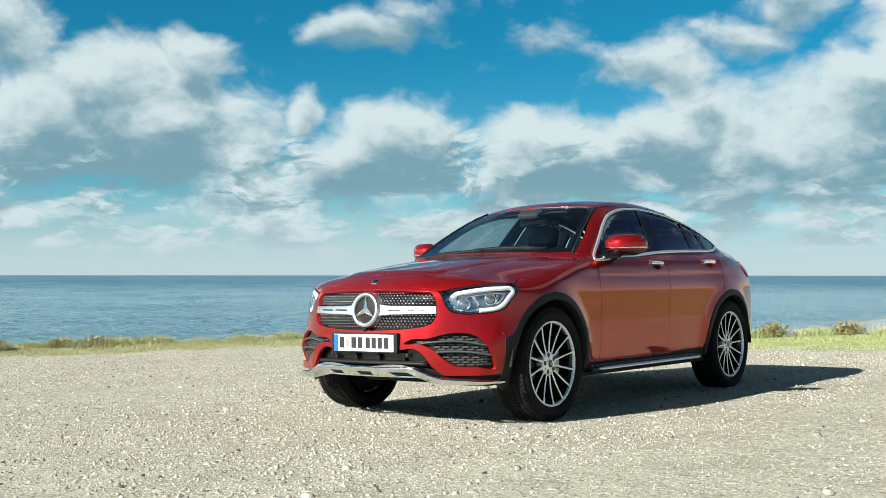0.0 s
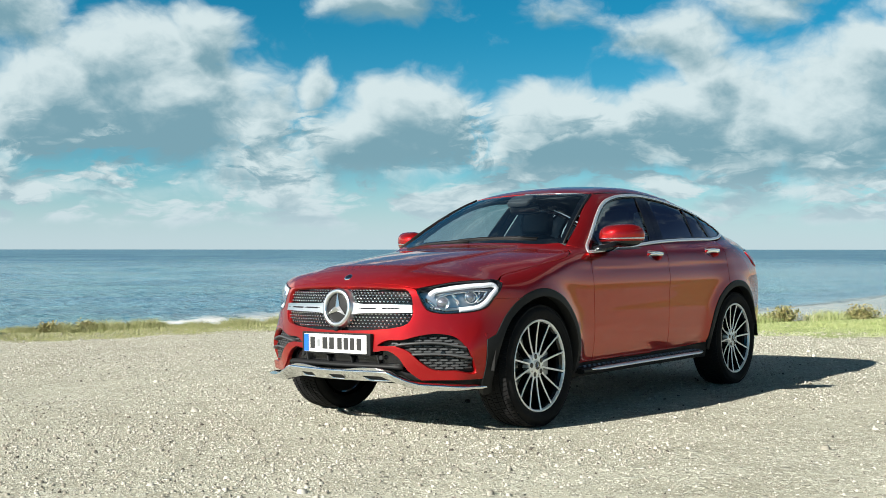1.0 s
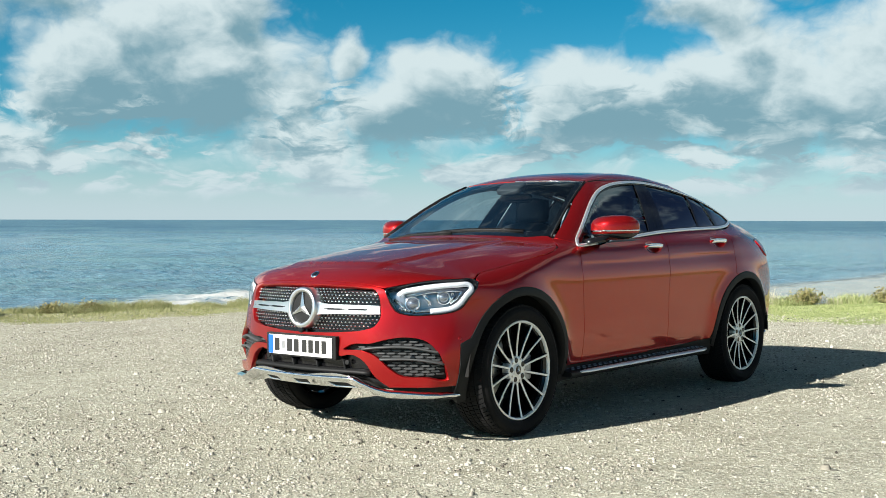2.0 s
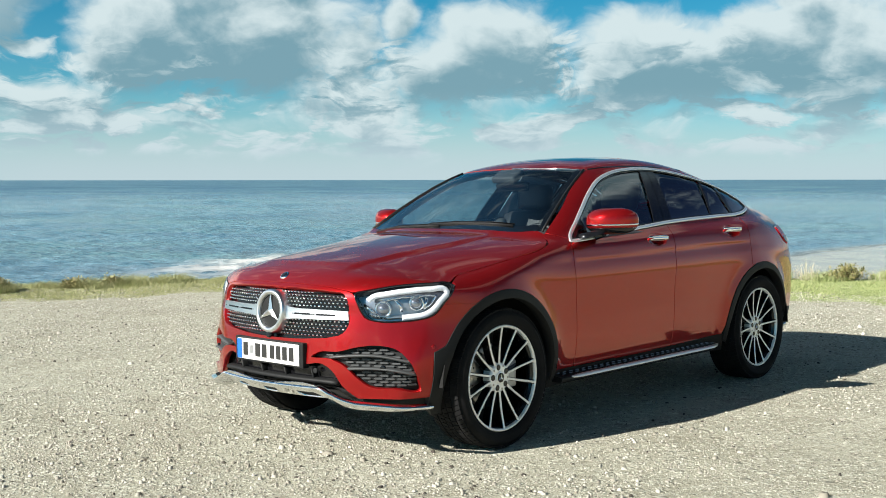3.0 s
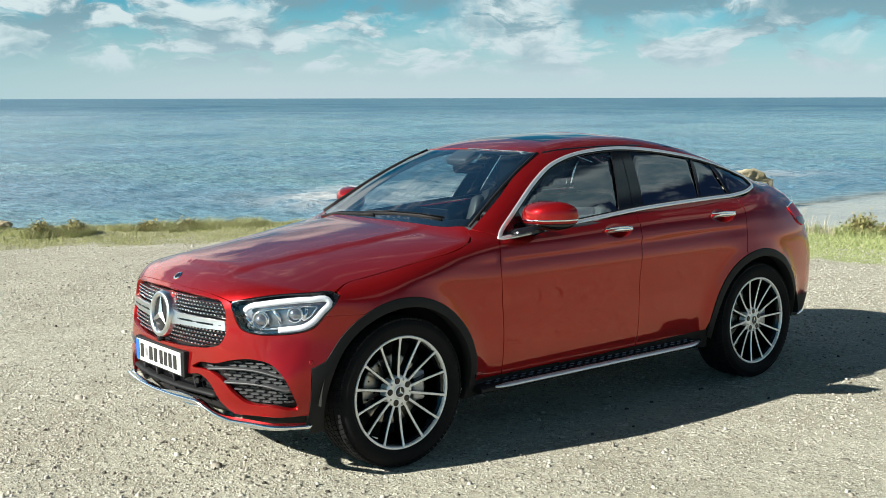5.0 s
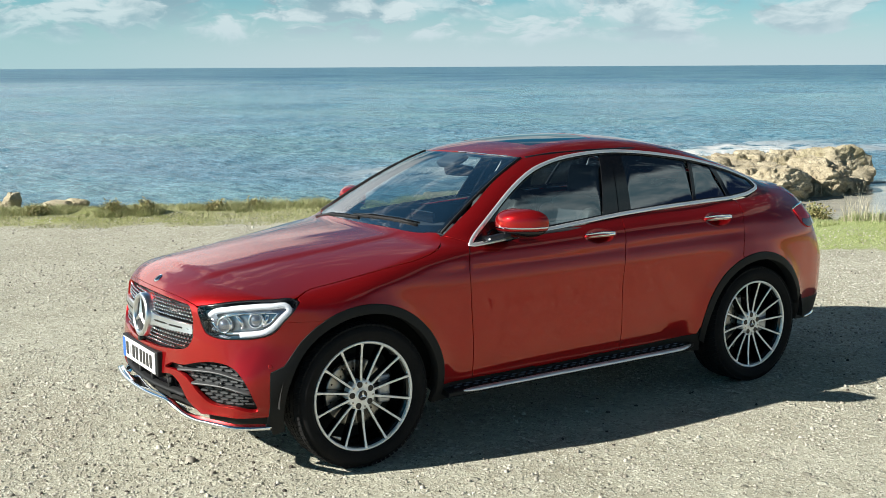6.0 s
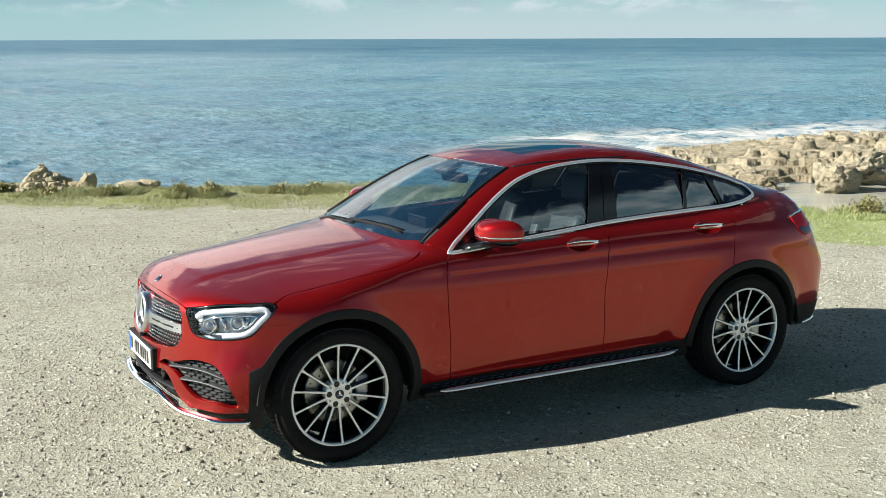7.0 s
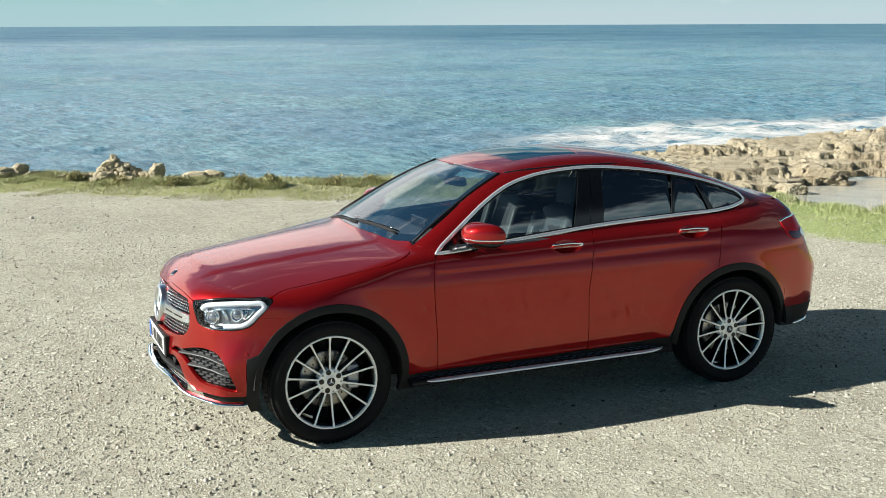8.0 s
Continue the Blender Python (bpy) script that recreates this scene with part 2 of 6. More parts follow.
GLASS_FRONT = glass_material("green_side_glass", (0.58, 0.68, 0.70), 0.22)
GLASS_PRIVACY = glass_material("dark_privacy_glass", (0.035, 0.045, 0.055), 0.26)
GLASS_LAMP = glass_material("lamp_cover_glass", (0.95, 0.96, 0.98), 0.05)
LENS = material("projector_glass", (0.30, 0.32, 0.36), 0.08, 0.8)
GLASS_ROOF = material("black_roof_glass", (0.01, 0.012, 0.014), 0.03)
SEAT = material("dark_seat_leather", (0.035, 0.036, 0.040), 0.5, vary=0.12, scale=12, bump=0.05, bump_scale=400)
SEAT_PALE = material("pale_grey_seat_leather", (0.07, 0.07, 0.069), 0.5, vary=0.08, scale=12, bump=0.05, bump_scale=400)


# ---------------------------------------------------------------- node shorthand for the ground materials
class Nodes:
    def __init__(self, name):
        self.m = bpy.data.materials.new(name)
        self.m.use_nodes = True
        self.nt = self.m.node_tree
        self.p = self.nt.nodes["Principled BSDF"]
        self.out = self.nt.nodes["Material Output"]
        self.at = self.nt.nodes.new("ShaderNodeNewGeometry").outputs["Position"]

    def put(self, value, socket):
        if isinstance(value, (int, float, tuple)):
            socket.default_value = value
        else:
            self.nt.links.new(value, socket)

    def calc(self, op, a, b=0.0):
        n = self.nt.nodes.new("ShaderNodeMath")
        n.operation = op
        self.put(a, n.inputs[0]), self.put(b, n.inputs[1])
        return n.outputs[0]

    def noise(self, scale, detail=5, rough=0.55, stretch=(1, 1, 1), at=None, warp=0.0):
        m = self.nt.nodes.new("ShaderNodeMapping")
        m.inputs[3].default_value = stretch
        self.put(at or self.at, m.inputs[0])
        n = self.nt.nodes.new("ShaderNodeTexNoise")
        n.inputs["Scale"].default_value, n.inputs["Detail"].default_value = scale, detail
        n.inputs["Roughness"].default_value, n.inputs["Distortion"].default_value = rough, warp
        self.put(m.outputs[0], n.inputs[0])
        return n.outputs[0]

    def cells(self, scale, feature="F1", out=0, rand=1.0):
        n = self.nt.nodes.new("ShaderNodeTexVoronoi")
        n.feature = feature
        n.inputs["Scale"].default_value = scale
        n.inputs["Randomness"].default_value = rand
        self.put(self.at, n.inputs[0])
        return n.outputs[out]

    def span(self, v, lo, hi, a=0.0, b=1.0):
        n = self.nt.nodes.new("ShaderNodeMapRange")
        n.interpolation_type = "SMOOTHSTEP"
        for i, x in zip((1, 2, 3, 4), (lo, hi, a, b)):
            n.inputs[i].default_value = x
        self.put(v, n.inputs[0])
        return n.outputs[0]

    def mix(self, f, a, b, how="MIX"):
        n = self.nt.nodes.new("ShaderNodeMix")
        n.data_type, n.blend_type = "RGBA", how
        for i, v in ((0, f), (6, a), (7, b)):
            if isinstance(v, tuple) and len(v) == 3:
                v = (*v, 1.0)
            self.put(v, n.inputs[i])
        return n.outputs[2]

    def bump(self, height, strength, distance, below=None):
        n = self.nt.nodes.new("ShaderNodeBump")
        n.inputs["Strength"].default_value, n.inputs["Distance"].default_value = strength, distance
        self.put(height, n.inputs["Height"])
        if below:
            self.put(below, n.inputs["Normal"])
        return n.outputs[0]

    def attr(self, name):
        n = self.nt.nodes.new("ShaderNodeAttribute")
        n.attribute_name = name
        return n.outputs["Fac"]


def ground_material():
    k = Nodes("pale_gravel_and_turf")
    # trodden limestone soil, set with chips of many sizes
    soil = k.mix(k.span(k.noise(0.5, 6, 0.6), 0.36, 0.64), (0.419, 0.413, 0.329), (0.352, 0.345, 0.269))
    soil = k.mix(k.span(k.noise(2.1, 7, 0.7), 0.46, 0.66, 0, 0.62), soil, (0.275, 0.263, 0.196))
    soil = k.mix(k.span(k.noise(11, 6, 0.75), 0.52, 0.66, 0, 0.6), soil, (0.230, 0.214, 0.156))
    soil = k.mix(k.span(k.noise(17, 6, 0.78), 0.53, 0.64, 0, 0.8), soil, (0.568, 0.564, 0.470))
    soil = k.mix(k.span(k.noise(23, 6, 0.78), 0.55, 0.65, 0, 0.65), soil, (0.169, 0.154, 0.113))
    def chips(scale, lo):
        c = k.nt.nodes.new("ShaderNodeSeparateColor")
        k.put(k.cells(scale, out=1), c.inputs[0])
        near = k.cells(scale)
        return c.outputs[0], k.calc("MULTIPLY", k.span(c.outputs[1], lo, lo + 0.02), k.span(near, 0.30, 0.52, 1, 0)), near
    v1, m1, d1 = chips(70, 0.45)
    v2, m2, d2 = chips(34, 0.62)
    v3, m3, d3 = chips(16, 0.90)
    rich = k.span(k.noise(0.9, 5, 0.65), 0.34, 0.6, 0.35, 1.0)
    col = soil
    for v, m in ((v1, m1), (v2, m2), (v3, m3)):
        col = k.mix(k.calc("MULTIPLY", m, rich), col, k.mix(k.span(v, 0.1, 0.75), (0.222, 0.214, 0.173), (0.568, 0.569, 0.477)))
    pits = k.span(k.noise(26, 5, 0.78), 0.57, 0.68, 0, 0.85)
    col = k.mix(pits, col, (0.139, 0.118, 0.086))
    # thin turf towards the edge
    turf = k.mix(k.span(k.noise(1.3, 5), 0.36, 0.64), (0.256, 0.272, 0.100), (0.359, 0.356, 0.208))
    side = k.nt.nodes.new("ShaderNodeSeparateXYZ")
    k.put(k.at, side.inputs[0])
    turf = k.mix(k.span(side.outputs[0], -6.5, -3.5, 0.75, 0.0), turf, (0.290, 0.363, 0.147))
    turf = k.mix(k.span(k.noise(16, 4, 0.7), 0.44, 0.66, 0, 0.6), turf, (0.179, 0.212, 0.070))
    patch = k.span(k.calc("ADD", k.attr("turf"), k.calc("MULTIPLY", k.calc("SUBTRACT", k.noise(1.6, 6, 0.65), 0.5), 1.5)), 0.34, 0.62)
    col = k.mix(patch, col, turf)
    rock = k.mix(k.span(k.noise(1.5, 6), 0.35, 0.65), (0.317, 0.295, 0.208), (0.207, 0.182, 0.115))
    col = k.mix(k.attr("drop"), col, rock)
    k.put(col, k.p.inputs["Base Color"])
    k.p.inputs["Roughness"].default_value = 0.95
    k.p.inputs["Specular IOR Level"].default_value = 0.2
    n1 = k.bump(k.noise(1.6, 5, 0.6), 0.35, 0.06)
    n1 = k.bump(k.noise(7.5, 6, 0.7), 0.55, 0.035, n1)
    n2 = k.bump(m2, 0.8, 0.006, n1)
    n3 = k.bump(m1, 0.8, 0.004, n2)
    n4 = k.bump(m3, 0.8, 0.010, n3)
    n5 = k.bump(k.noise(90, 4, 0.75), 0.5, 0.006, n4)
    k.put(n5, k.p.inputs["Normal"])
    return k.m


def sea_material():
    k = Nodes("blue_green_sea")
    sep = k.nt.nodes.new("ShaderNodeSeparateXYZ")
    k.put(k.at, sep.inputs[0])
    x, y = sep.outputs[0], sep.outputs[1]
    # crests lie across the open view
    turned = k.nt.nodes.new("ShaderNodeVectorRotate")
    turned.rotation_type, turned.inputs["Angle"].default_value = "Z_AXIS", radians(52)
    k.put(k.at, turned.inputs["Vector"])
    k.lie = turned.outputs[0]
    # darker with distance: put into the colour to offset haze mirrored near the horizon
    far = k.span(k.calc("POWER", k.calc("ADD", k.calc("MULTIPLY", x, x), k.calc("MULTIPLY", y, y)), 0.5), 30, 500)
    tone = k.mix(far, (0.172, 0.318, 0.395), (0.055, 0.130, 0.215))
    tone = k.mix(k.span(k.noise(0.02, 5, 0.6, (0.6, 2.2, 1), k.lie), 0.4, 0.62), tone, (0.178, 0.318, 0.348))
    swell = (0.45, 1.25, 1)
    tone = k.mix(k.span(k.noise(0.10, 5, 0.6, swell, k.lie), 0.45, 0.62, 0, 0.7), tone, (0.135, 0.235, 0.320))
    # dark ripples: the shaded sides of small waves, put into the colour
    tone = k.mix(k.span(k.noise(2.0, 6, 0.66, swell, k.lie), 0.47, 0.60, 0, 0.68), tone, (0.030, 0.110, 0.165))
    tone = k.mix(k.span(k.noise(5.5, 5, 0.66, swell, k.lie), 0.49, 0.62, 0, 0.62), tone, (0.022, 0.085, 0.135))
    # pale sand shows through the still water of the inlet
    shoal = k.calc("MULTIPLY", k.span(k.calc("ADD", y, k.calc("MULTIPLY", k.noise(0.3, 4), 3)), -18.5, -15.5), k.calc("MULTIPLY", k.span(x, -12, -8.5, 1, 0), k.span(y, -10.5, -7.5, 1, 0)))
    tone = k.mix(shoal, tone, k.mix(k.span(k.noise(0.6, 5), 0.4, 0.65), (0.424, 0.413, 0.346), (0.328, 0.328, 0.289)))
    # surf along the outer side of the rock shelf, and a few breaking crests
    wob = k.calc("MULTIPLY", k.calc("SUBTRACT", k.noise(0.10, 5), 0.5), 15)
    off = k.calc("ABSOLUTE", k.calc("ADD", k.calc("ADD", y, 30.5), wob))
    band = k.calc("MULTIPLY", k.span(off, 2.0, 7.0, 1, 0), k.calc("MULTIPLY", k.span(x, -22, -13, 1, 0), k.span(x, -50, -37)))
    lace = k.span(k.noise(0.45, 8, 0.66, warp=0.5), 0.36, 0.56, 0.0, 1)
    surf = k.calc("MULTIPLY", band, lace)
    crest = k.calc("MULTIPLY", k.span(k.noise(0.06, 6, 0.62, (0.5, 2.6, 1)), 0.70, 0.745), k.span(y, -75, -30, 0, 1))
    foam = k.calc("MAXIMUM", surf, k.calc("MULTIPLY", crest, k.span(k.noise(1.6, 5), 0.4, 0.6)))
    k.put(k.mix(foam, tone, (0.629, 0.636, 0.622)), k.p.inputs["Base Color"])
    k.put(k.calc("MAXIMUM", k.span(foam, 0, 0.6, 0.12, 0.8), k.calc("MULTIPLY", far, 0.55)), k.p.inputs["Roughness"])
    k.p.inputs["IOR"].default_value = 1.33
    k.p.inputs["Specular IOR Level"].default_value = 0.14
    calm = k.span(shoal, 0.2, 0.9, 1, 0.06)
    n1 = k.bump(k.calc("MULTIPLY", k.noise(0.12, 4, 0.55, (0.6, 1.5, 1), k.lie), calm), 0.6, 1.0)
    n2 = k.bump(k.calc("MULTIPLY", k.noise(1.5, 7, 0.66, (0.55, 1.35, 1), k.lie, 0.3), calm), 0.8, 0.28, n1)
    n3 = k.bump(k.calc("MULTIPLY", k.noise(6.0, 5, 0.62), calm), 0.8, 0.07, n2)
    k.put(n3, k.p.inputs["Normal"])
    return k.m


def stone_material(name, pale, dark, scale=1.0):
    """Weathered limestone: layered, pitted, dark in its pits."""
    k = Nodes(name)
    col = k.mix(k.span(k.noise(0.9 * scale, 7, 0.62), 0.34, 0.66), pale, dark)
    col = k.mix(k.span(k.noise(2.3 * scale, 6, 0.65, (1, 1, 4)), 0.50, 0.66, 0, 0.45), col, tuple(c * 0.66 for c in dark))
    col = k.mix(k.span(k.noise(9 * scale, 6, 0.72), 0.54, 0.70, 0, 0.6), col, tuple(c * 0.5 for c in dark))
    col = k.mix(k.span(k.noise(0.45 * scale, 5), 0.58, 0.70, 0, 0.45), col, (0.30, 0.29, 0.13))
    pit = k.span(k.noise(3.1 * scale, 5, 0.7), 0.60, 0.70)
    col = k.mix(k.calc("MULTIPLY", pit, 0.65), col, (0.12, 0.075, 0.045))
    k.put(col, k.p.inputs["Base Color"])
    k.p.inputs["Roughness"].default_value = 0.92
    n1 = k.bump(k.noise(1.7 * scale, 8, 0.72, (1, 1, 2.2)), 0.9, 0.24 / scale)
    n2 = k.bump(k.noise(7 * scale, 7, 0.75), 0.9, 0.10 / scale, n1)
    k.put(k.bump(k.cells(14 * scale), 0.4, 0.03 / scale, n2), k.p.inputs["Normal"])
    return k.m


def blade_material(name, fresh, dry):
    k = Nodes(name)
    rnd = k.nt.nodes.new("ShaderNodeNewGeometry").outputs["Random Per Island"]
    col = k.mix(rnd, fresh, dry)
    k.put(col, k.p.inputs["Base Color"])
    k.p.inputs["Roughness"].default_value = 0.6
    k.p.inputs["Subsurface Weight"].default_value = 0.0
    return k.m


GROUND = ground_material()
SEA = sea_material()
LIMESTONE = stone_material("ochre_limestone", (0.560, 0.495, 0.350), (0.420, 0.350, 0.230))
RUBBLE = stone_material("ochre_rubble_stone", (0.580, 0.520, 0.370), (0.440, 0.375, 0.240), 2.6)


# ---------------------------------------------------------------- shape helpers
def mesh_of(name, verts, faces, mat, smooth=True, normals=None):
    me = bpy.data.meshes.new(name)
    me.from_pydata([tuple(v) for v in verts], [], [tuple(int(i) for i in f) for f in faces])
    if mat:
        me.materials.append(mat)
    if smooth:
        me.shade_smooth()
    if normals is not None:
        me.normals_split_custom_set_from_vertices([tuple(n) for n in normals])
    me.update()
    return me


def thing(name, m=None, label="", category="", group="", kind=""):
    """An Empty at a thing's base."""
    ob = new(name)
    ob.empty_display_size = 0.2
    if m is not None:
        ob.matrix_world = m
    return tagged(ob, label, category, group, kind)


def part(name, me, parent, label=""):
    ob = new(name, me)
    ob.parent = parent
    if label:
        tagged(ob, label)
    return ob


def bm_mesh(name, bm, mat, smooth=True):
    me = bpy.data.meshes.new(name)
    bm.to_mesh(me)
    bm.free()
    me.materials.append(mat)
    if smooth:
        me.shade_smooth()
    return me


def outline(points, closed=True, step=0.03, tension=0.5):
    """A smooth curve through a few corners. A corner with a third value 1 stays sharp."""
    pts = [(p[0], p[1], p[2] if len(p) > 2 else 0) for p in points]
    n, out = len(pts), []
    for i in range(n if closed else n - 1):
        a, b = pts[i], pts[(i + 1) % n]
        p0 = pts[i - 1] if (closed or i > 0) else a
        p3 = pts[(i + 2) % n] if (closed or i + 2 < n) else b
        A, B = np.array(a[:2]), np.array(b[:2])
        span = np.linalg.norm(B - A)
        def tangent(l, c, r):
            l, c, r = (np.array(q[:2]) for q in (l, c, r))
            d1, d2 = np.linalg.norm(c - l) + 1e-9, np.linalg.norm(r - c) + 1e-9
            t = ((c - l) / d1 * d2 + (r - c) / d2 * d1) / (d1 + d2)
            return t * span * 2 * tension
        ta = B - A if a[2] else tangent(p0, a, b)
        tb = B - A if b[2] else tangent(a, b, p3)
        if a[2] and not b[2]:
            ta = (B - A) * 1.5 - tb * 0.5
        if b[2] and not a[2]:
            tb = (B - A) * 1.5 - ta * 0.5
        m = max(1, int(round(span / step)))
        for s in np.arange(m) / m:
            out.append((2 * s**3 - 3 * s**2 + 1) * A + (s**3 - 2 * s**2 + s) * ta + (3 * s**2 - 2 * s**3) * B + (s**3 - s**2) * tb)
    if not closed:
        out.append(np.array(pts[-1][:2]))
    return np.array(out)


def inside(poly, pts):
    x, y = pts[:, 0], pts[:, 1]
    hit = np.zeros(len(pts), bool)
    for (x1, y1), (x2, y2) in zip(poly, np.roll(poly, -1, 0)):
        cross = ((y1 > y) != (y2 > y)) & (x < (x2 - x1) * (y - y1) / (y2 - y1 + 1e-15) + x1)
        hit ^= cross
    return hit


def distance_to(poly, pts, closed=True):
    best = np.full(len(pts), 1e9)
    ends = np.roll(poly, -1, 0) if closed else poly[1:]
    for a, b in zip(poly if closed else poly[:-1], ends):
        d = b - a
        s = np.clip(((pts - a) @ d) / max(d @ d, 1e-12), 0, 1)
        best = np.minimum(best, np.linalg.norm(pts - a - s[:, None] * d, axis=1))
    return best


def fbm(x, y, z=0.0, octaves=4, rough=0.5):
    """Smooth noise for arrays, about -1 to 1: turned sine lattices."""
    tot, amp = 0, 1.0
    for o in range(octaves):
        f, a = 2.03 ** o, 1.7 + 1.3 * o
        c, s = math.cos(a), math.sin(a)
        u, v = (x * c - y * s) * f, (x * s + y * c) * f
        tot = tot + amp * np.sin(u + 1.3 * np.sin(0.73 * v + 2.1 * a + z) + a) * np.cos(v * 0.91 + 1.1 * np.sin(0.57 * u - a) + z * f)
        amp *= rough
    return tot


# ---------------------------------------------------------------- headland, sea
COAST = np.array([(60, -70), (26, -36), (12, -22), (6, -17.0), (2.5, -14.7), (0, -13.0), (-3, -10.9), (-6, -9.8), (-7.2, -8.2), (-7.7, -6.5), (-7.8, -5.2), (-8.4, -4.2),
                  (-9.5, -3), (-10.7, -1.6), (-12.2, 0.8), (-22, 8), (-60, 24), (-400, 60), (-3500, 400), (-3500, 3500), (3500, 3500), (3500, -1500), (400, -300)], float)
GRAVEL = np.array([(60, -64), (26, -33), (12, -20.5), (6, -14.2), (2.9, -12.4), (1.65, -11.65), (0.4, -10.85), (-0.9, -9.9), (-2.6, -9.1), (-4.8, -8.2), (-6.0, -6.3), (-6.1, -3.4), (-7.1, -1.5),
                   (-7.5, 0.4), (-8.6, 4), (-14, 12), (-40, 32), (-60, 90), (90, 90), (90, -90)], float)


def land_height(x, y):
    """Height of the ground, in LAND's frame; also the share of turf, and of bare drop."""
    pts = np.stack([x, y], 1)
    edge = distance_to(COAST, pts) * np.where(inside(COAST, pts), 1, -1)
    edge = edge + 0.25 * fbm(x * 0.9, y * 0.9, 3.0)
    turf = distance_to(GRAVEL, pts) * np.where(inside(GRAVEL, pts), -1, 1)
    near = np.exp(-((x / 14) ** 2 + (y / 14) ** 2))
    z = 0.010 * fbm(x * 0.7, y * 0.7, 1.0) * (1 - 0.6 * near)
    t = np.clip(turf / 1.2, 0, 1)
    z = z + t * (0.015 + 0.028 * (1 + fbm(x * 1.6, y * 1.6, 5.0, 3)))
    s = np.clip(-edge / 2.2, 0, 1)
    s = s * s * (3 - 2 * s)
    z = z * (1 - s) + s * (-3.0 + 0.15 * fbm(x * 1.3, y * 1.3, 2.0))
    return z, np.clip(0.5 + turf / 1.4, 0, 1), np.clip(-edge / 0.8, 0, 1)


def spread(lo, hi, step, reach, grow=1.22):
    mid = list(np.arange(lo, hi + 1e-6, step))
    s, a, b = step, lo, hi
    left, right = [], []
    while a > -reach:
        s *= grow
        a -= s
        left.append(a)
    s = step
    while b < reach:
        s *= grow
        b += s
        right.append(b)
    return np.array(left[::-1] + mid + right)


def build_ground():
    xs, ys = spread(-17, 9, 0.17, 3200), spread(-19, 9, 0.17, 3200)
    gx, gy = np.meshgrid(xs, ys, indexing="ij")
    x, y = gx.ravel(), gy.ravel()
    z, turf, drop = land_height(x, y)
    n, m = len(xs), len(ys)
    i = np.arange(n * m).reshape(n, m)
    faces = np.stack([i[:-1, :-1], i[1:, :-1], i[1:, 1:], i[:-1, 1:]], -1).reshape(-1, 4)
    v = np.stack([x, y, z], 1)
    me = mesh_of("ground", v, faces, GROUND)
    for name, val in (("turf", turf), ("drop", drop)):
        a = me.attributes.new(name, "FLOAT", "POINT")
        a.data.foreach_set("value", val.astype(np.float32))
    ob = new("ground", me)
    ob.matrix_world = LAND
    return tagged(ob, "pale compacted limestone gravel with thin turf along its edge", "ground", kind="structure")


build_ground()
SEA_LEVEL = -2.1


def build_sea():
    xs, ys = spread(-48, 14, 0.36, 4800, 1.04), spread(-58, -8, 0.36, 4800, 1.04)
    gx, gy = np.meshgrid(xs, ys, indexing="ij")
    n, m = len(xs), len(ys)
    i = np.arange(n * m).reshape(n, m)
    faces = np.stack([i[:-1, :-1], i[1:, :-1], i[1:, 1:], i[:-1, 1:]], -1).reshape(-1, 4)
    x, y = gx.ravel(), gy.ravel()
    step = np.maximum(np.gradient(xs)[:, None], np.gradient(ys)[None]).ravel()
    # waves as far out as the mesh can carry them; still water in the inlet
    z = 0.065 * fbm(x * 0.9, y * 1.2, 3.0, 2) * np.clip(1.6 - step / 2.5, 0, 1) + 0.048 * fbm(x * 3.0, y * 3.8, 6.0, 2, 0.6) * np.clip(1.7 - step / 0.8, 0, 1)
    z = z + 0.30 * fbm(x * 0.11, y * 0.16, 8.0, 2) * np.clip(1.5 - step / 14, 0, 1) * np.clip((-y - 45) / 60, 0, 1)
    z = z * np.where((x < -9) & (y > -21), np.clip((-19 - y) / 4, 0.04, 1), 1)
    v = np.stack([x, y, SEA_LEVEL + z], 1)
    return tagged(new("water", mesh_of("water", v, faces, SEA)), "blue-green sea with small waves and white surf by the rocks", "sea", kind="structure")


build_sea()


# ---------------------------------------------------------------- the car's skin: one closed form, from which every panel is cut
def spline(*pts):
    """A smooth function through (x, value) pairs."""
    pts = sorted(pts)
    xs, vs = np.array([p[0] for p in pts], float), np.array([p[1] for p in pts], float)
    d = np.diff(vs) / np.diff(xs)
    h = np.diff(xs)
    t = np.empty(len(xs))
    t[0], t[-1] = d[0], d[-1]
    t[1:-1] = (d[:-1] * h[1:] + d[1:] * h[:-1]) / (h[1:] + h[:-1])
    def f(x):
        x = np.clip(x, xs[0], xs[-1])
        i = np.clip(np.searchsorted(xs, x) - 1, 0, len(xs) - 2)
        s = (x - xs[i]) / h[i]
        return (2 * s**3 - 3 * s**2 + 1) * vs[i] + (s**3 - 2 * s**2 + s) * h[i] * t[i] + (3 * s**2 - 2 * s**3) * vs[i + 1] + (s**3 - s**2) * h[i] * t[i + 1]
    return f


def step01(x, lo, hi):
    s = np.clip((x - lo) / (hi - lo), 0, 1)
    return s * s * (3 - 2 * s)


def smax(a, b, k):
    h = np.clip(0.5 + 0.5 * (a - b) / k, 0, 1)
    return b + (a - b) * h + k * h * (1 - h)


def smin(a, b, k):
    return -smax(-a, -b, k)


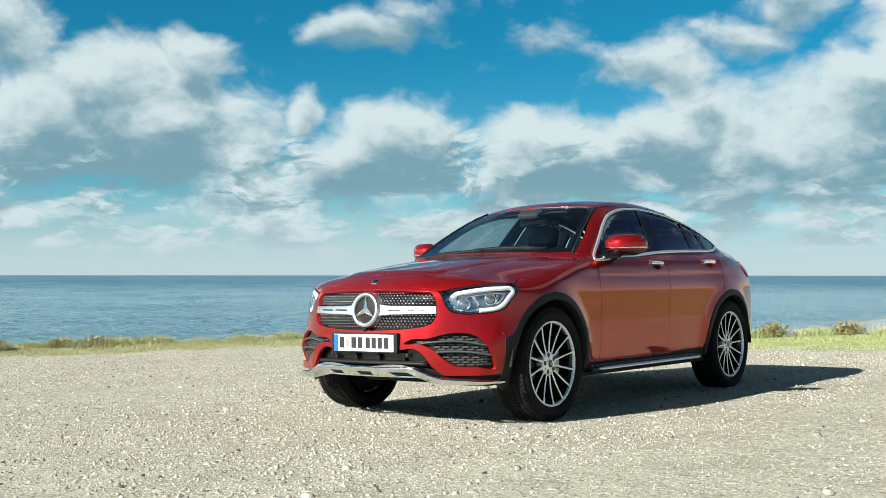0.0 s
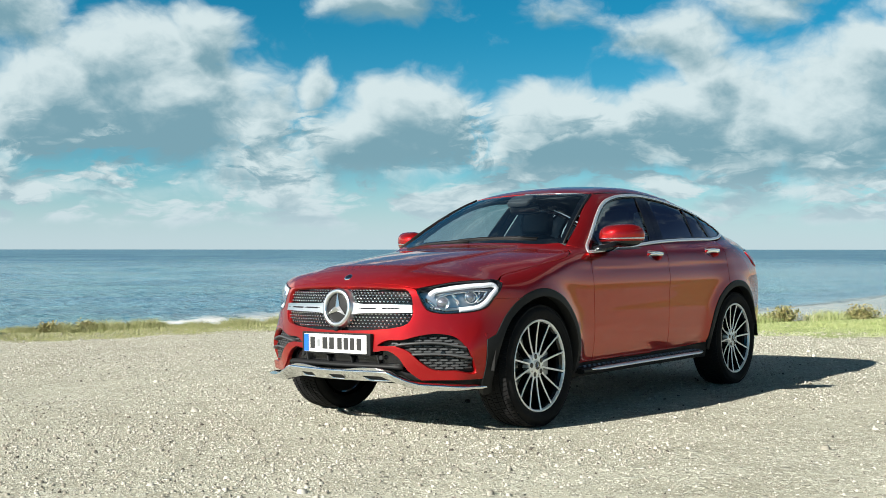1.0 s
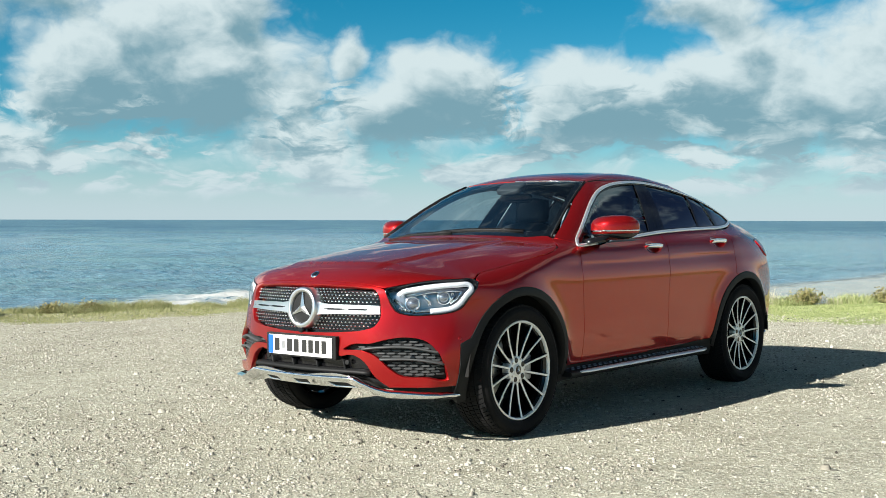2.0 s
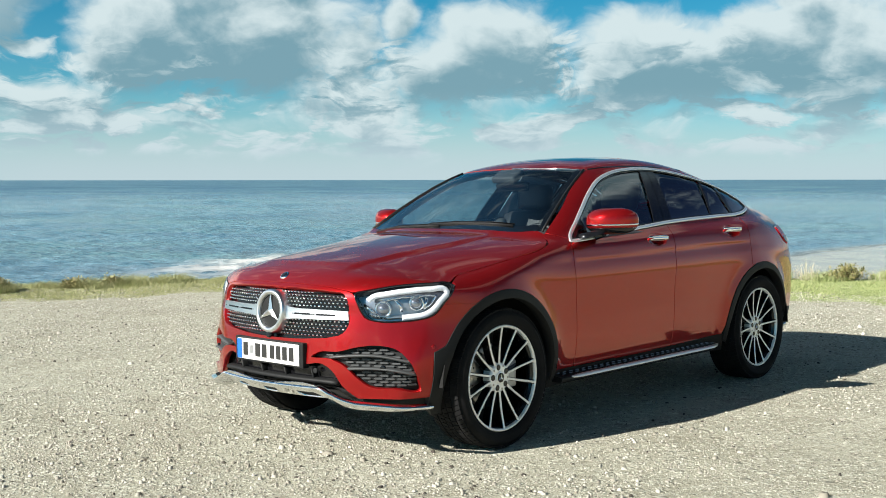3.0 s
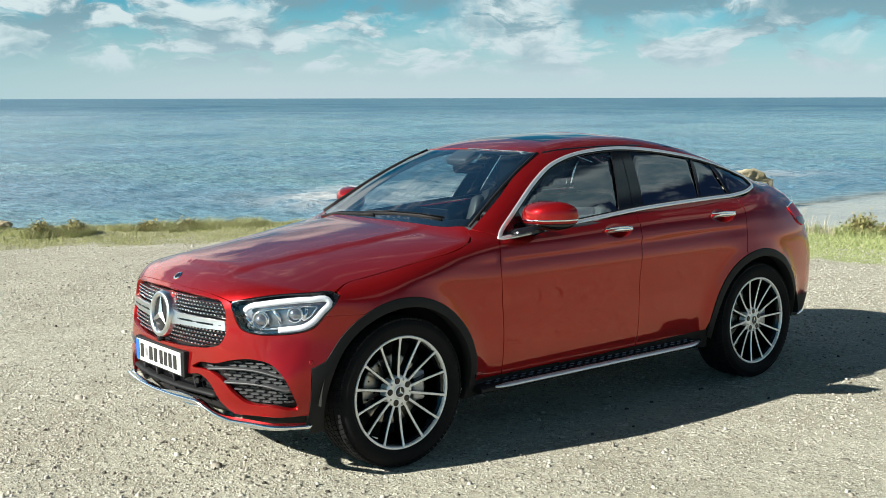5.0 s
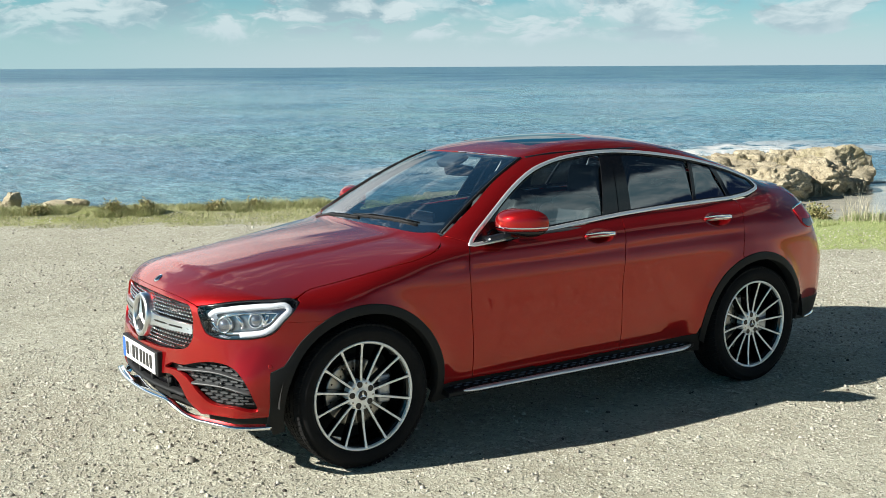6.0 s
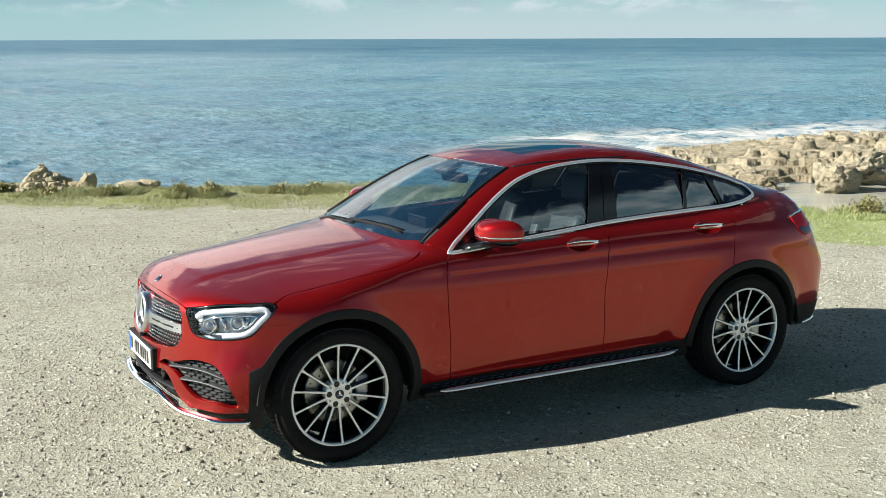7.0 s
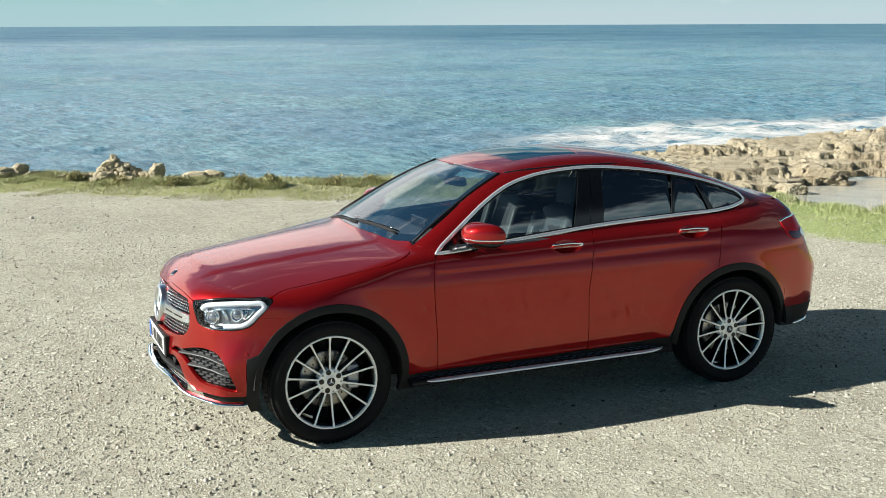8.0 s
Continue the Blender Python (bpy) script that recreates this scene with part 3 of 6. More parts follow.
AXLE_F, AXLE_R, AXLE_Z = 1.4365, -1.4365, 0.362
SIDE = spline((0.15, 0.80), (0.28, 0.835), (0.36, 0.860), (0.44, 0.879), (0.52, 0.892), (0.62, 0.898), (0.72, 0.900), (0.82, 0.905), (0.87, 0.908), (0.92, 0.904),
              (0.985, 0.886), (1.02, 0.877), (1.06, 0.862), (1.10, 0.842), (1.15, 0.806), (1.20, 0.755), (1.30, 0.62))
PLAN = spline((2.4, -0.20), (2.15, -0.085), (1.95, -0.030), (1.77, -0.012), (1.4, 0.014), (1.0, 0.006), (0.5, 0.0), (-0.4, 0.0), (-1.0, 0.002), (-1.45, 0.016), (-1.75, 0.0), (-2.0, -0.045),
              (-2.2, -0.105), (-2.45, -0.26))
HOOD = spline((2.40, 0.74), (2.30, 0.835), (2.24, 0.893), (2.175, 0.935), (2.0, 0.990), (1.7, 1.042), (1.4, 1.080), (1.1, 1.112), (0.8, 1.135), (0.3, 1.14), (-0.5, 1.16), (-1.2, 1.18),
              (-1.6, 1.21), (-1.9, 1.245), (-2.02, 1.25), (-2.12, 1.22), (-2.3, 1.13), (-2.5, 0.98))
CROWN = spline((2.4, 0.06), (2.2, 0.09), (1.95, 0.125), (1.76, 0.135), (1.3, 0.10), (0.83, 0.055), (0.2, 0.04), (-1.5, 0.05), (-2.0, 0.06), (-2.4, 0.08))
NOSE = spline((0.0, 2.283), (0.2, 2.273), (0.35, 2.250), (0.5, 2.213), (0.62, 2.155), (0.72, 2.085), (0.80, 2.005), (0.86, 1.915), (0.90, 1.80), (0.95, 1.60), (1.1, 1.2))
NOSE_Z = spline((0.15, -0.16), (0.22, -0.08), (0.28, -0.02), (0.36, 0.0), (0.5, 0.004), (0.60, -0.006), (0.75, -0.030), (0.86, -0.052), (0.95, -0.13), (1.1, -0.4))
TAIL = spline((0.0, 2.43), (0.3, 2.42), (0.55, 2.385), (0.72, 2.32), (0.82, 2.23), (0.88, 2.10), (0.93, 1.9), (1.1, 1.4))
TAIL_Z = spline((0.2, -0.16), (0.32, -0.06), (0.45, -0.01), (0.60, 0.0), (0.74, 0.0), (0.80, -0.045), (0.95, -0.13), (1.1, -0.215), (1.20, -0.27), (1.26, -0.36), (1.4, -0.9))
ROOF = spline((1.25, 1.00), (1.05, 1.105), (0.8, 1.245), (0.5, 1.405), (0.3, 1.495), (0.15, 1.545), (-0.05, 1.580), (-0.35, 1.602), (-0.65, 1.600), (-1.0, 1.560), (-1.4, 1.462), (-1.8, 1.325),
              (-2.0, 1.255), (-2.3, 1.12))
BELT = spline((1.0, 0.790), (0.68, 0.800), (0.0, 0.806), (-0.4, 0.804), (-1.0, 0.795), (-1.38, 0.782), (-1.7, 0.745), (-2.0, 0.68), (-2.3, 0.58))


def skin(x, y, z):
    """Negative inside the body, zero on its surface."""
    a = np.abs(y)
    wide = SIDE(z) + PLAN(x)
    # a folded feature line along the doors, running out over the wheels
    line = step01(x, 1.25, 0.85) * step01(x, -1.45, -1.15)
    zc = 0.985 - 0.018 * (x + 0.3)
    wide = wide - 0.0065 * line * step01(z, zc + 0.012, zc - 0.022) * step01(z, zc - 0.16, zc - 0.03)
    # hollow along the sill of the doors
    low = step01(x, 1.0, 0.5) * step01(x, -1.1, -0.7)
    wide = wide - 0.004 * low * np.exp(-((z - 0.52 - 0.05 * (0.2 - x)) / 0.075) ** 2)
    for ax in (AXLE_F, AXLE_R):
        d = np.hypot(x - ax, z - AXLE_Z)
        wide = wide + 0.026 * np.exp(-((d - 0.44) / 0.085) ** 2) * step01(z, 0.98, 0.80)
    # bowls behind the door handles
    for hx, hz in ((-0.160, 1.050), (-1.130, 1.074)):
        r = ((x - hx) / 0.105) ** 2 + ((z - hz) / 0.040) ** 2
        wide = wide - 0.020 * np.clip(1 - r, 0, 1) ** 0.75
    wide = wide - 0.10 * step01(x, -1.3, -2.2) * step01(z, 0.95, 1.25)
    t = a / 0.87
    top = z - (HOOD(x) - CROWN(x) * t ** 2.4)
    # two raised lines over the bonnet, drawing together to the nose
    ridge = 0.46 - 0.10 * step01(x, 1.0, 2.2)
    top = top - 0.010 * step01(x, 0.75, 1.0) * step01(x, 2.22, 1.9) * step01(a, ridge + 0.045, ridge - 0.02)
    nose = x - (NOSE(a) + NOSE_Z(z) + 0.10 * np.clip((a - 0.62) / 0.26, 0, 1) ** 2 * step01(z, 0.72, 0.46))
    rear = -x - (TAIL(a) + TAIL_Z(z))
    low_body = smax(smax(smax(smax(a - wide, top, 0.07), nose, 0.05), rear, 0.06), 0.20 - z, 0.04)
    cab_side = a - (BELT(x) - 0.42 * (z - 1.1) - 0.38 * np.clip(z - 1.1, 0, 1) ** 2)
    cab_top = z - (ROOF(x) - 0.050 * (a / 0.55) ** 2.3)
    cab = smax(cab_side, cab_top, 0.10)
    cab = smax(smax(cab, 1.0 - z, 0.02), rear, 0.04)
    return smin(low_body, cab, 0.03)


def normal_of(p):
    e = 0.003
    g = np.stack([skin(*(p + d).T) - skin(*(p - d).T) for d in (np.array((e, 0, 0)), np.array((0, e, 0)), np.array((0, 0, e)))], 1)
    return g / np.maximum(np.linalg.norm(g, axis=1, keepdims=True), 1e-9)


def land_on(start, way, reach, n=44):
    """The first places where rays meet the skin."""
    t0, t1 = np.zeros(len(start)), np.full(len(start), reach)
    found = np.zeros(len(start), bool)
    prev = np.zeros(len(start))
    for k in range(1, n + 1):
        t = reach * k / n
        hit = (skin(*(start + way * t).T) < 0) & ~found
        t0[hit], t1[hit] = prev[hit], t
        found |= hit
        prev[:] = t
    for _ in range(15):
        m = (t0 + t1) / 2
        inn = skin(*(start + way * m[:, None]).T) < 0
        t1, t0 = np.where(inn, m, t1), np.where(inn, t0, m)
    return start + way * t1[:, None]


# maps from a flat pattern onto the skin: the sides (x, z), the top (x, y), the nose and the tail (turn, z)
def on_side(q, side=1):
    start = np.stack([q[:, 0], np.full(len(q), 1.15 * side), q[:, 1]], 1)
    return land_on(start, np.array((0.0, -side, 0.0)), 1.0)


def on_top(q, side=1):
    start = np.stack([q[:, 0], q[:, 1] * side, np.full(len(q), 1.75)], 1)
    return land_on(start, np.array((0.0, 0.0, -1.0)), 1.3)


def on_nose(q, side=1):
    way = np.stack([np.cos(q[:, 0]), np.sin(q[:, 0]) * side, np.zeros(len(q))], 1)
    start = np.stack([np.full(len(q), 1.3), np.zeros(len(q)), q[:, 1]], 1) + way * 1.4
    return land_on(start, -way, 1.1)


def on_tail(q, side=1):
    way = np.stack([-np.cos(q[:, 0]), np.sin(q[:, 0]) * side, np.zeros(len(q))], 1)
    start = np.stack([np.full(len(q), -1.4), np.zeros(len(q)), q[:, 1]], 1) + way * 1.4
    return land_on(start, -way, 1.1)


from mathutils import geometry


def fill(rim, holes, step, focus=()):
    """Triangles over a flat outline with holes: points, triangles and the rim loops."""
    loops = [rim, *holes]
    lo, hi = rim.min(0), rim.max(0)
    gx, gy = np.meshgrid(np.arange(lo[0], hi[0], step), np.arange(lo[1], hi[1], step * 0.9), indexing="ij")
    gx[:, 1::2] += step / 2
    g = np.stack([gx.ravel(), gy.ravel()], 1)
    for cx, cy, rx, ry in focus:
        fx, fy = np.meshgrid(np.arange(cx - rx, cx + rx, 0.0065), np.arange(cy - ry, cy + ry, 0.0055), indexing="ij")
        near = lambda q: ((q[:, 0] - cx) / rx) ** 2 + ((q[:, 1] - cy) / ry) ** 2 < 1
        q = np.stack([fx.ravel(), fy.ravel()], 1)
        g = np.concatenate([g[~near(g)], q[near(q)]])
    keep = inside(rim, g) & (distance_to(rim, g) > step * 0.45)
    for h in holes:
        keep &= ~inside(h, g) & (distance_to(h, g) > step * 0.45)
    pts, edges, at = [], [], 0
    for l in loops:
        n = len(l)
        pts.append(l)
        edges += [(at + i, at + (i + 1) % n) for i in range(n)]
        at += n
    pts = np.concatenate(pts + [g[keep]])
    v, e, f, *_ = geometry.delaunay_2d_cdt([Vector(p) for p in pts], edges, [], 0, 1e-5)
    v = np.array([tuple(p) for p in v])
    f = np.array([t for t in f if len(t) == 3])
    c = v[f].mean(1)
    ok = inside(rim, c)
    for h in holes:
        ok &= ~inside(h, c)
    return v, f[ok]


def bulge_tilt(v, bulge):
    """How a bulge turns the sheet's normals up or down."""
    return -(bulge(v + (0, 0.003)) - bulge(v - (0, 0.003))) / 0.006


def panel(name, rim, to_skin, mat, parent, side=1, holes=(), step=0.045, out=0.0, deep=0.014, label="", bulge=None, lip=0.0012, focus=()):
    """A sheet cut to a flat outline and laid on the skin, with turned-in edges all round."""
    v, f = fill(np.asarray(rim), [np.asarray(h) for h in holes], step, focus)
    p = to_skin(v, side)
    n = normal_of(p)
    p = p + n * out
    if bulge is not None:
        p = p + n * bulge(v)[:, None]
        n = n.copy()
        n[:, 2] += bulge_tilt(v, bulge)
        n /= np.linalg.norm(n, axis=1, keepdims=True)
    # wind the faces outwards
    tri = p[f]
    fn = np.cross(tri[:, 1] - tri[:, 0], tri[:, 2] - tri[:, 0])
    flip = (fn * n[f].mean(1)).sum(1) < 0
    f[flip] = f[flip][:, ::-1]
    # rim edges belong to one triangle only
    ed = {}
    for a, b, c in f:
        for i, j in ((a, b), (b, c), (c, a)):
            ed[(i, j)] = 1
    border = [(i, j) for i, j in ed if (j, i) not in ed]
    base = len(p)
    verts, norms, faces = [p], [n], [f]
    if deep and border:
        ids = sorted({i for e in border for i in e})
        pos = {i: k for k, i in enumerate(ids)}
        outw = np.zeros((len(ids), 3))
        for i, j in border:
            d = p[j] - p[i]
            o = np.cross(d, n[i])
            o /= np.linalg.norm(o) + 1e-12
            outw[pos[i]] += o
            outw[pos[j]] += o
        outw /= np.linalg.norm(outw, axis=1, keepdims=True) + 1e-12
        b0 = p[ids]
        mid = b0 + outw * lip * 0.7 - n[ids] * lip * 0.5
        low = b0 + outw * lip - n[ids] * deep
        soft = n[ids] * 0.5 + outw * 0.8
        soft /= np.linalg.norm(soft, axis=1, keepdims=True)
        verts += [mid, low]
        norms += [soft, outw]
        k = len(ids)
        wall = []
        for i, j in border:
            wall.append((j, i, base + pos[i], base + pos[j]))
            wall.append((base + pos[j], base + pos[i], base + k + pos[i], base + k + pos[j]))
        faces = [tuple(t) for t in f] + wall
    else:
        faces = [tuple(t) for t in f]
    me = mesh_of(name, np.concatenate(verts), faces, mat, True, np.concatenate(norms))
    return part(name, me, parent, label)


def sweep(name, p, n, mat, parent, wide, high, closed=False, label="", rings=6, sink=0.004, taper=False):
    """A rounded strip along a line p that lies on a surface with normals n."""
    p, n = np.asarray(p), np.asarray(n)
    if closed:
        t = np.roll(p, -1, 0) - np.roll(p, 1, 0)
    else:
        t = np.gradient(p, axis=0)
    t /= np.linalg.norm(t, axis=1, keepdims=True) + 1e-12
    b = np.cross(n, t)
    b /= np.linalg.norm(b, axis=1, keepdims=True) + 1e-12
    w = np.broadcast_to(np.asarray(wide, float), (len(p),)).copy()
    h = np.full(len(p), float(high))
    if taper and not closed:
        s = np.minimum(np.arange(len(p)), np.arange(len(p))[::-1]) / 2.0
        w *= np.clip(0.3 + s, 0, 1)
    ang = np.linspace(0, math.pi, rings)
    prof = [(-1, -1)] + [(-math.cos(a), math.sin(a) ** 0.7) for a in ang] + [(1, -1)]
    rows = []
    for c, s in prof:
        up = h * s if s >= 0 else np.full(len(p), -sink)
        rows.append(p + b * (w * 0.5 * c)[:, None] + n * up[:, None])
    v = np.stack(rows, 1)
    N, M = v.shape[:2]
    i = np.arange(N * M).reshape(N, M)
    faces = []
    for a in range(N if closed else N - 1):
        c = (a + 1) % N
        for m in range(M - 1):
            faces.append((i[a, m], i[a, m + 1], i[c, m + 1], i[c, m]))
    if not closed:
        faces.append(tuple(i[0, ::-1]))
        faces.append(tuple(i[-1]))
    return part(name, mesh_of(name, v.reshape(-1, 3), faces, mat), parent, label)


def strip(name, line, to_skin, mat, parent, wide, high, side=1, closed=False, out=0.0, label="", **more):
    p = to_skin(np.asarray(line), side)
    n = normal_of(p)
    return sweep(name, p + n * out, n, mat, parent, wide, high, closed, label, **more)


def inset(poly, d):
    """A closed outline drawn in by d."""
    poly = np.asarray(poly)
    area = np.sum(poly[:, 0] * np.roll(poly[:, 1], -1) - np.roll(poly[:, 0], -1) * poly[:, 1])
    a, b = poly - np.roll(poly, 1, 0), np.roll(poly, -1, 0) - poly
    na, nb = (np.stack([-e[:, 1], e[:, 0]], 1) / (np.linalg.norm(e, axis=1, keepdims=True) + 1e-12) for e in (a, b))
    m = na + nb
    m /= np.maximum((m * m).sum(1, keepdims=True) / 2, 0.6)
    return poly + m * d * (1 if area > 0 else -1)


def arc(cx, cz, r, a0, a1, n=28):
    a = np.radians(np.linspace(a0, a1, n))
    return [(cx + r * math.cos(t), cz + r * math.sin(t)) for t in a]


def sharp(*pts):
    return [(*p[:2], 1) for p in pts]


def box_mesh(name, lo, hi, mat, bevel=0.01, seg=2):
    bm = bmesh.new()
    bmesh.ops.create_cube(bm, size=1)
    for v in bm.verts:
        v.co = Vector([l + (h - l) * (c + 0.5) for l, h, c in zip(lo, hi, v.co)])
    if bevel:
        bmesh.ops.bevel(bm, geom=bm.edges[:], offset=bevel, segments=seg, affect="EDGES", profile=0.5)
    return bm_mesh(name, bm, mat, False)


def lathe(name, prof, mat, seg=64, axis="y", smooth=True):
    """Turns a profile of (radius, along) round the y axis."""
    prof = np.asarray(prof, float)
    a = np.arange(seg) * 2 * math.pi / seg
    v = np.stack([np.outer(np.cos(a), prof[:, 0]), np.broadcast_to(prof[:, 1], (seg, len(prof))), np.outer(np.sin(a), prof[:, 0])], -1).reshape(-1, 3)
    m = len(prof)
    i = np.arange(seg * m).reshape(seg, m)
    j = np.roll(i, -1, 0)
    faces = np.stack([i[:, :-1], j[:, :-1], j[:, 1:], i[:, 1:]], -1).reshape(-1, 4)
    return mesh_of(name, v, faces, mat, smooth)


# ---------------------------------------------------------------- the car
car = thing("car", LAND, "glossy metallic red coupe SUV parked on pale gravel", "car")
GAP = 0.0030
ARCH_F, ARCH_R, ARCH_Z = AXLE_F - 0.012, AXLE_R - 0.012, 0.364
ARCH_OUT, ARCH_IN = 0.482, 0.436
WINDOW = [(0.735, 1.073, 1), (0.629, 1.146), (0.497, 1.237), (0.326, 1.345), (0.156, 1.427), (-0.059, 1.482), (-0.265, 1.505), (-0.491, 1.512), (-0.722, 1.498), (-0.977, 1.466), (-1.214, 1.424), (-1.403, 1.377),
          (-1.566, 1.324), (-1.662, 1.279), (-1.685, 1.243), (-1.60, 1.210), (-1.449, 1.190), (-1.141, 1.180), (-0.729, 1.168), (-0.396, 1.153), (-0.089, 1.131), (0.224, 1.108), (0.60, 1.080)]
DLO = outline(WINDOW, step=0.03)
F_GAP = [(0.763, 1.021), (0.775, 0.903), (0.762, 0.653), (0.747, 0.436), (0.742, 0.345, 1)]
B_GAP = [(-0.388, 1.139, 1), (-0.365, 1.085), (-0.346, 1.0), (-0.325, 0.907), (-0.309, 0.783), (-0.307, 0.666), (-0.315, 0.532), (-0.320, 0.350, 1)]
R_GAP = [(-1.40, 1.170, 1), (-1.352, 1.071), (-1.318, 0.93), (-1.292, 0.836, 1)]
LAMP = [(0.562, 0.850), (0.641, 0.871), (0.784, 0.896), (0.952, 0.905), (1.055, 0.902), (1.081, 0.889), (1.066, 0.861), (1.009, 0.799), (0.951, 0.745), (0.887, 0.728), (0.783, 0.719), (0.698, 0.719), (0.622, 0.742), (0.587, 0.796)]
lamp_line = outline(LAMP, step=0.022)


def corner(pts):
    return [(x, z, 1) for x, z in pts]


# the line where bonnet and nose meet, above the grille and along the top of the lamps
SHUT = np.array([(0.0, 0.893), (0.15, 0.892), (0.30, 0.888), (0.42, 0.880), (0.50, 0.868), (0.55, 0.857), (0.60, 0.866), (0.70, 0.885), (0.80, 0.900), (0.90, 0.906), (1.0, 0.908), (1.06, 0.905)])
shut_xyz = on_nose(SHUT)
EDGE = [(1.70, 0.812), (1.555, 0.818), (1.397, 0.836), (1.232, 0.848), (1.054, 0.852), (0.955, 0.832), (0.889, 0.785), (0.845, 0.722)]
edge_xyz = on_top(np.array(EDGE))


def side_panels(s):
    hand = "left" if s > 0 else "right"
    top = [(x, z) for x, y, z in edge_xyz]
    wing = [*corner(arc(ARCH_F, ARCH_Z, ARCH_OUT, 178, 62, 34)), (1.70, 0.7895, 1), (1.85, 0.7955, 1), (1.787, 0.861), (1.757, 0.892), (1.762, 0.905, 1), *[(x, z) for x, z in top], (0.835, 1.120, 1), (0.74, 1.092, 1),
            (0.742, 1.070, 1), *F_GAP, (0.93, 0.345, 1), (0.955, 0.352, 1)]
    panel("front_wing", inset(outline(wing, step=0.035), GAP), on_side, PAINT, car, s, step=0.03)
    low = [(0.30, 0.346), (-0.10, 0.348, 1)]
    door = [(0.742, 1.066, 1), (0.60, 1.072), (0.224, 1.098), (-0.089, 1.120), *B_GAP, *low, *F_GAP[::-1]]
    fd = panel("front_door", inset(outline(door, step=0.035), GAP), on_side, PAINT, car, s, step=0.021, focus=[(-0.160, 1.050, 0.125, 0.055)])
    rear = [(-0.388, 1.142, 1), (-0.729, 1.157), (-1.141, 1.170), *R_GAP, *corner(arc(ARCH_R, ARCH_Z, ARCH_OUT, 73, 7, 18)), (-0.945, 0.368, 1), (-0.6, 0.356, 1), *B_GAP[:0:-1]]
    rd = panel("rear_door", inset(outline(rear, step=0.035), GAP), on_side, PAINT, car, s, step=0.021, focus=[(-1.130, 1.074, 0.125, 0.055)])
    deck_side = on_top(np.array([(-1.0, 0.512), (-1.12, 0.503), (-1.24, 0.494), (-1.36, 0.489), (-1.50, 0.523), (-1.63, 0.553), (-1.75, 0.580), (-1.87, 0.592)]))
    quarter = [(-1.40, 1.172, 1), (-1.60, 1.196), (-1.695, 1.236), (-1.675, 1.288), (-1.575, 1.336), (-1.41, 1.390), (-1.22, 1.438), (-1.0, 1.475, 1), *[(x, z - 0.002, 1) for x, y, z in deck_side], (-1.99, 1.215, 1), (-2.08, 1.10, 1),
               (-1.92, 1.078, 1), (-1.95, 1.006, 1), (-2.06, 0.985, 1), (-2.00, 0.80, 1), (-1.905, 0.60, 1), (-1.915, 0.53, 1), *corner(arc(ARCH_R, ARCH_Z, ARCH_OUT, 161, 73, 24)), *R_GAP[::-1]]
    panel("rear_quarter", inset(outline(quarter, step=0.035), GAP), on_side, PAINT, car, s, step=0.03)
    # pillar and roof rail between windows, windscreen and roof
    roof_side = on_top(np.array([(0.151, 0.517), (-0.05, 0.530), (-0.35, 0.536), (-0.65, 0.533), (-1.0, 0.512)]))
    rail = [(0.742, 1.072, 1), (0.74, 1.094, 1), (0.835, 1.122, 1), (0.62, 1.252), (0.40, 1.384), *[(x, z) for x, y, z in roof_side[:-1]], (-1.0, roof_side[-1][2], 1), (-1.0, 1.470, 1), (-0.722, 1.504), (-0.491, 1.518), (-0.265, 1.511), (-0.059, 1.488), (0.156, 1.433),
            (0.326, 1.351), (0.497, 1.243), (0.629, 1.152)]
    panel("roof_rail", outline(rail, step=0.03), on_side, PAINT, car, s, deep=0.006, step=0.025)
    panel("pillar_lining", outline(rail, step=0.05), on_side, LINING, car, s, out=-0.03, deep=0, step=0.05)
    # arch cladding; in front it runs down beside the bumper
    ring = corner(arc(ARCH_F, ARCH_Z, ARCH_OUT - 0.001, 188, 36, 44)) + [(1.862, 0.585, 1), (1.925, 0.560, 1), (1.932, 0.30, 1), (1.90, 0.235, 1)] + corner(arc(ARCH_F, ARCH_Z, ARCH_IN, -16, 188, 46))
    panel("front_arch_trim", outline(ring, step=0.05), on_side, PLASTIC, car, s, out=0.005, deep=0.06, step=0.03)
    ring = corner(arc(ARCH_R, ARCH_Z, ARCH_OUT - 0.001, 161, -4, 44)) + corner(arc(ARCH_R, ARCH_Z, ARCH_IN, -8, 168, 46))
    panel("rear_arch_trim", outline(ring, step=0.05), on_side, PLASTIC, car, s, out=0.005, deep=0.06, step=0.03)
    sill = [(0.99, 0.340, 1), (0.742, 0.340, 1), (0.30, 0.341), (-0.32, 0.345), (-0.6, 0.351), (-0.97, 0.364, 1), (-1.0, 0.25, 1), (1.0, 0.25, 1)]
    panel("sill_trim", outline(sill, step=0.04), on_side, PLASTIC, car, s, out=-0.006, deep=0.03)
    # black sheet added behind the panel gaps, standing in for the shade there
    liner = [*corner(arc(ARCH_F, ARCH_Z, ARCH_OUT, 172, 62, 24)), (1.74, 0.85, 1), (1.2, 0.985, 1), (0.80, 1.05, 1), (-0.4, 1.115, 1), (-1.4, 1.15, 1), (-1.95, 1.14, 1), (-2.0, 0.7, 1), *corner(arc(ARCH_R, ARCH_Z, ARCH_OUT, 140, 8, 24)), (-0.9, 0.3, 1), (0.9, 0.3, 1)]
    panel("side_gap_shade", outline(liner, step=0.06), on_side, VOID, car, s, out=-0.022, deep=0, step=0.08)
    # glass: front door, rear door, its fixed light, and the quarter light
    body = inset(DLO, 0.008)
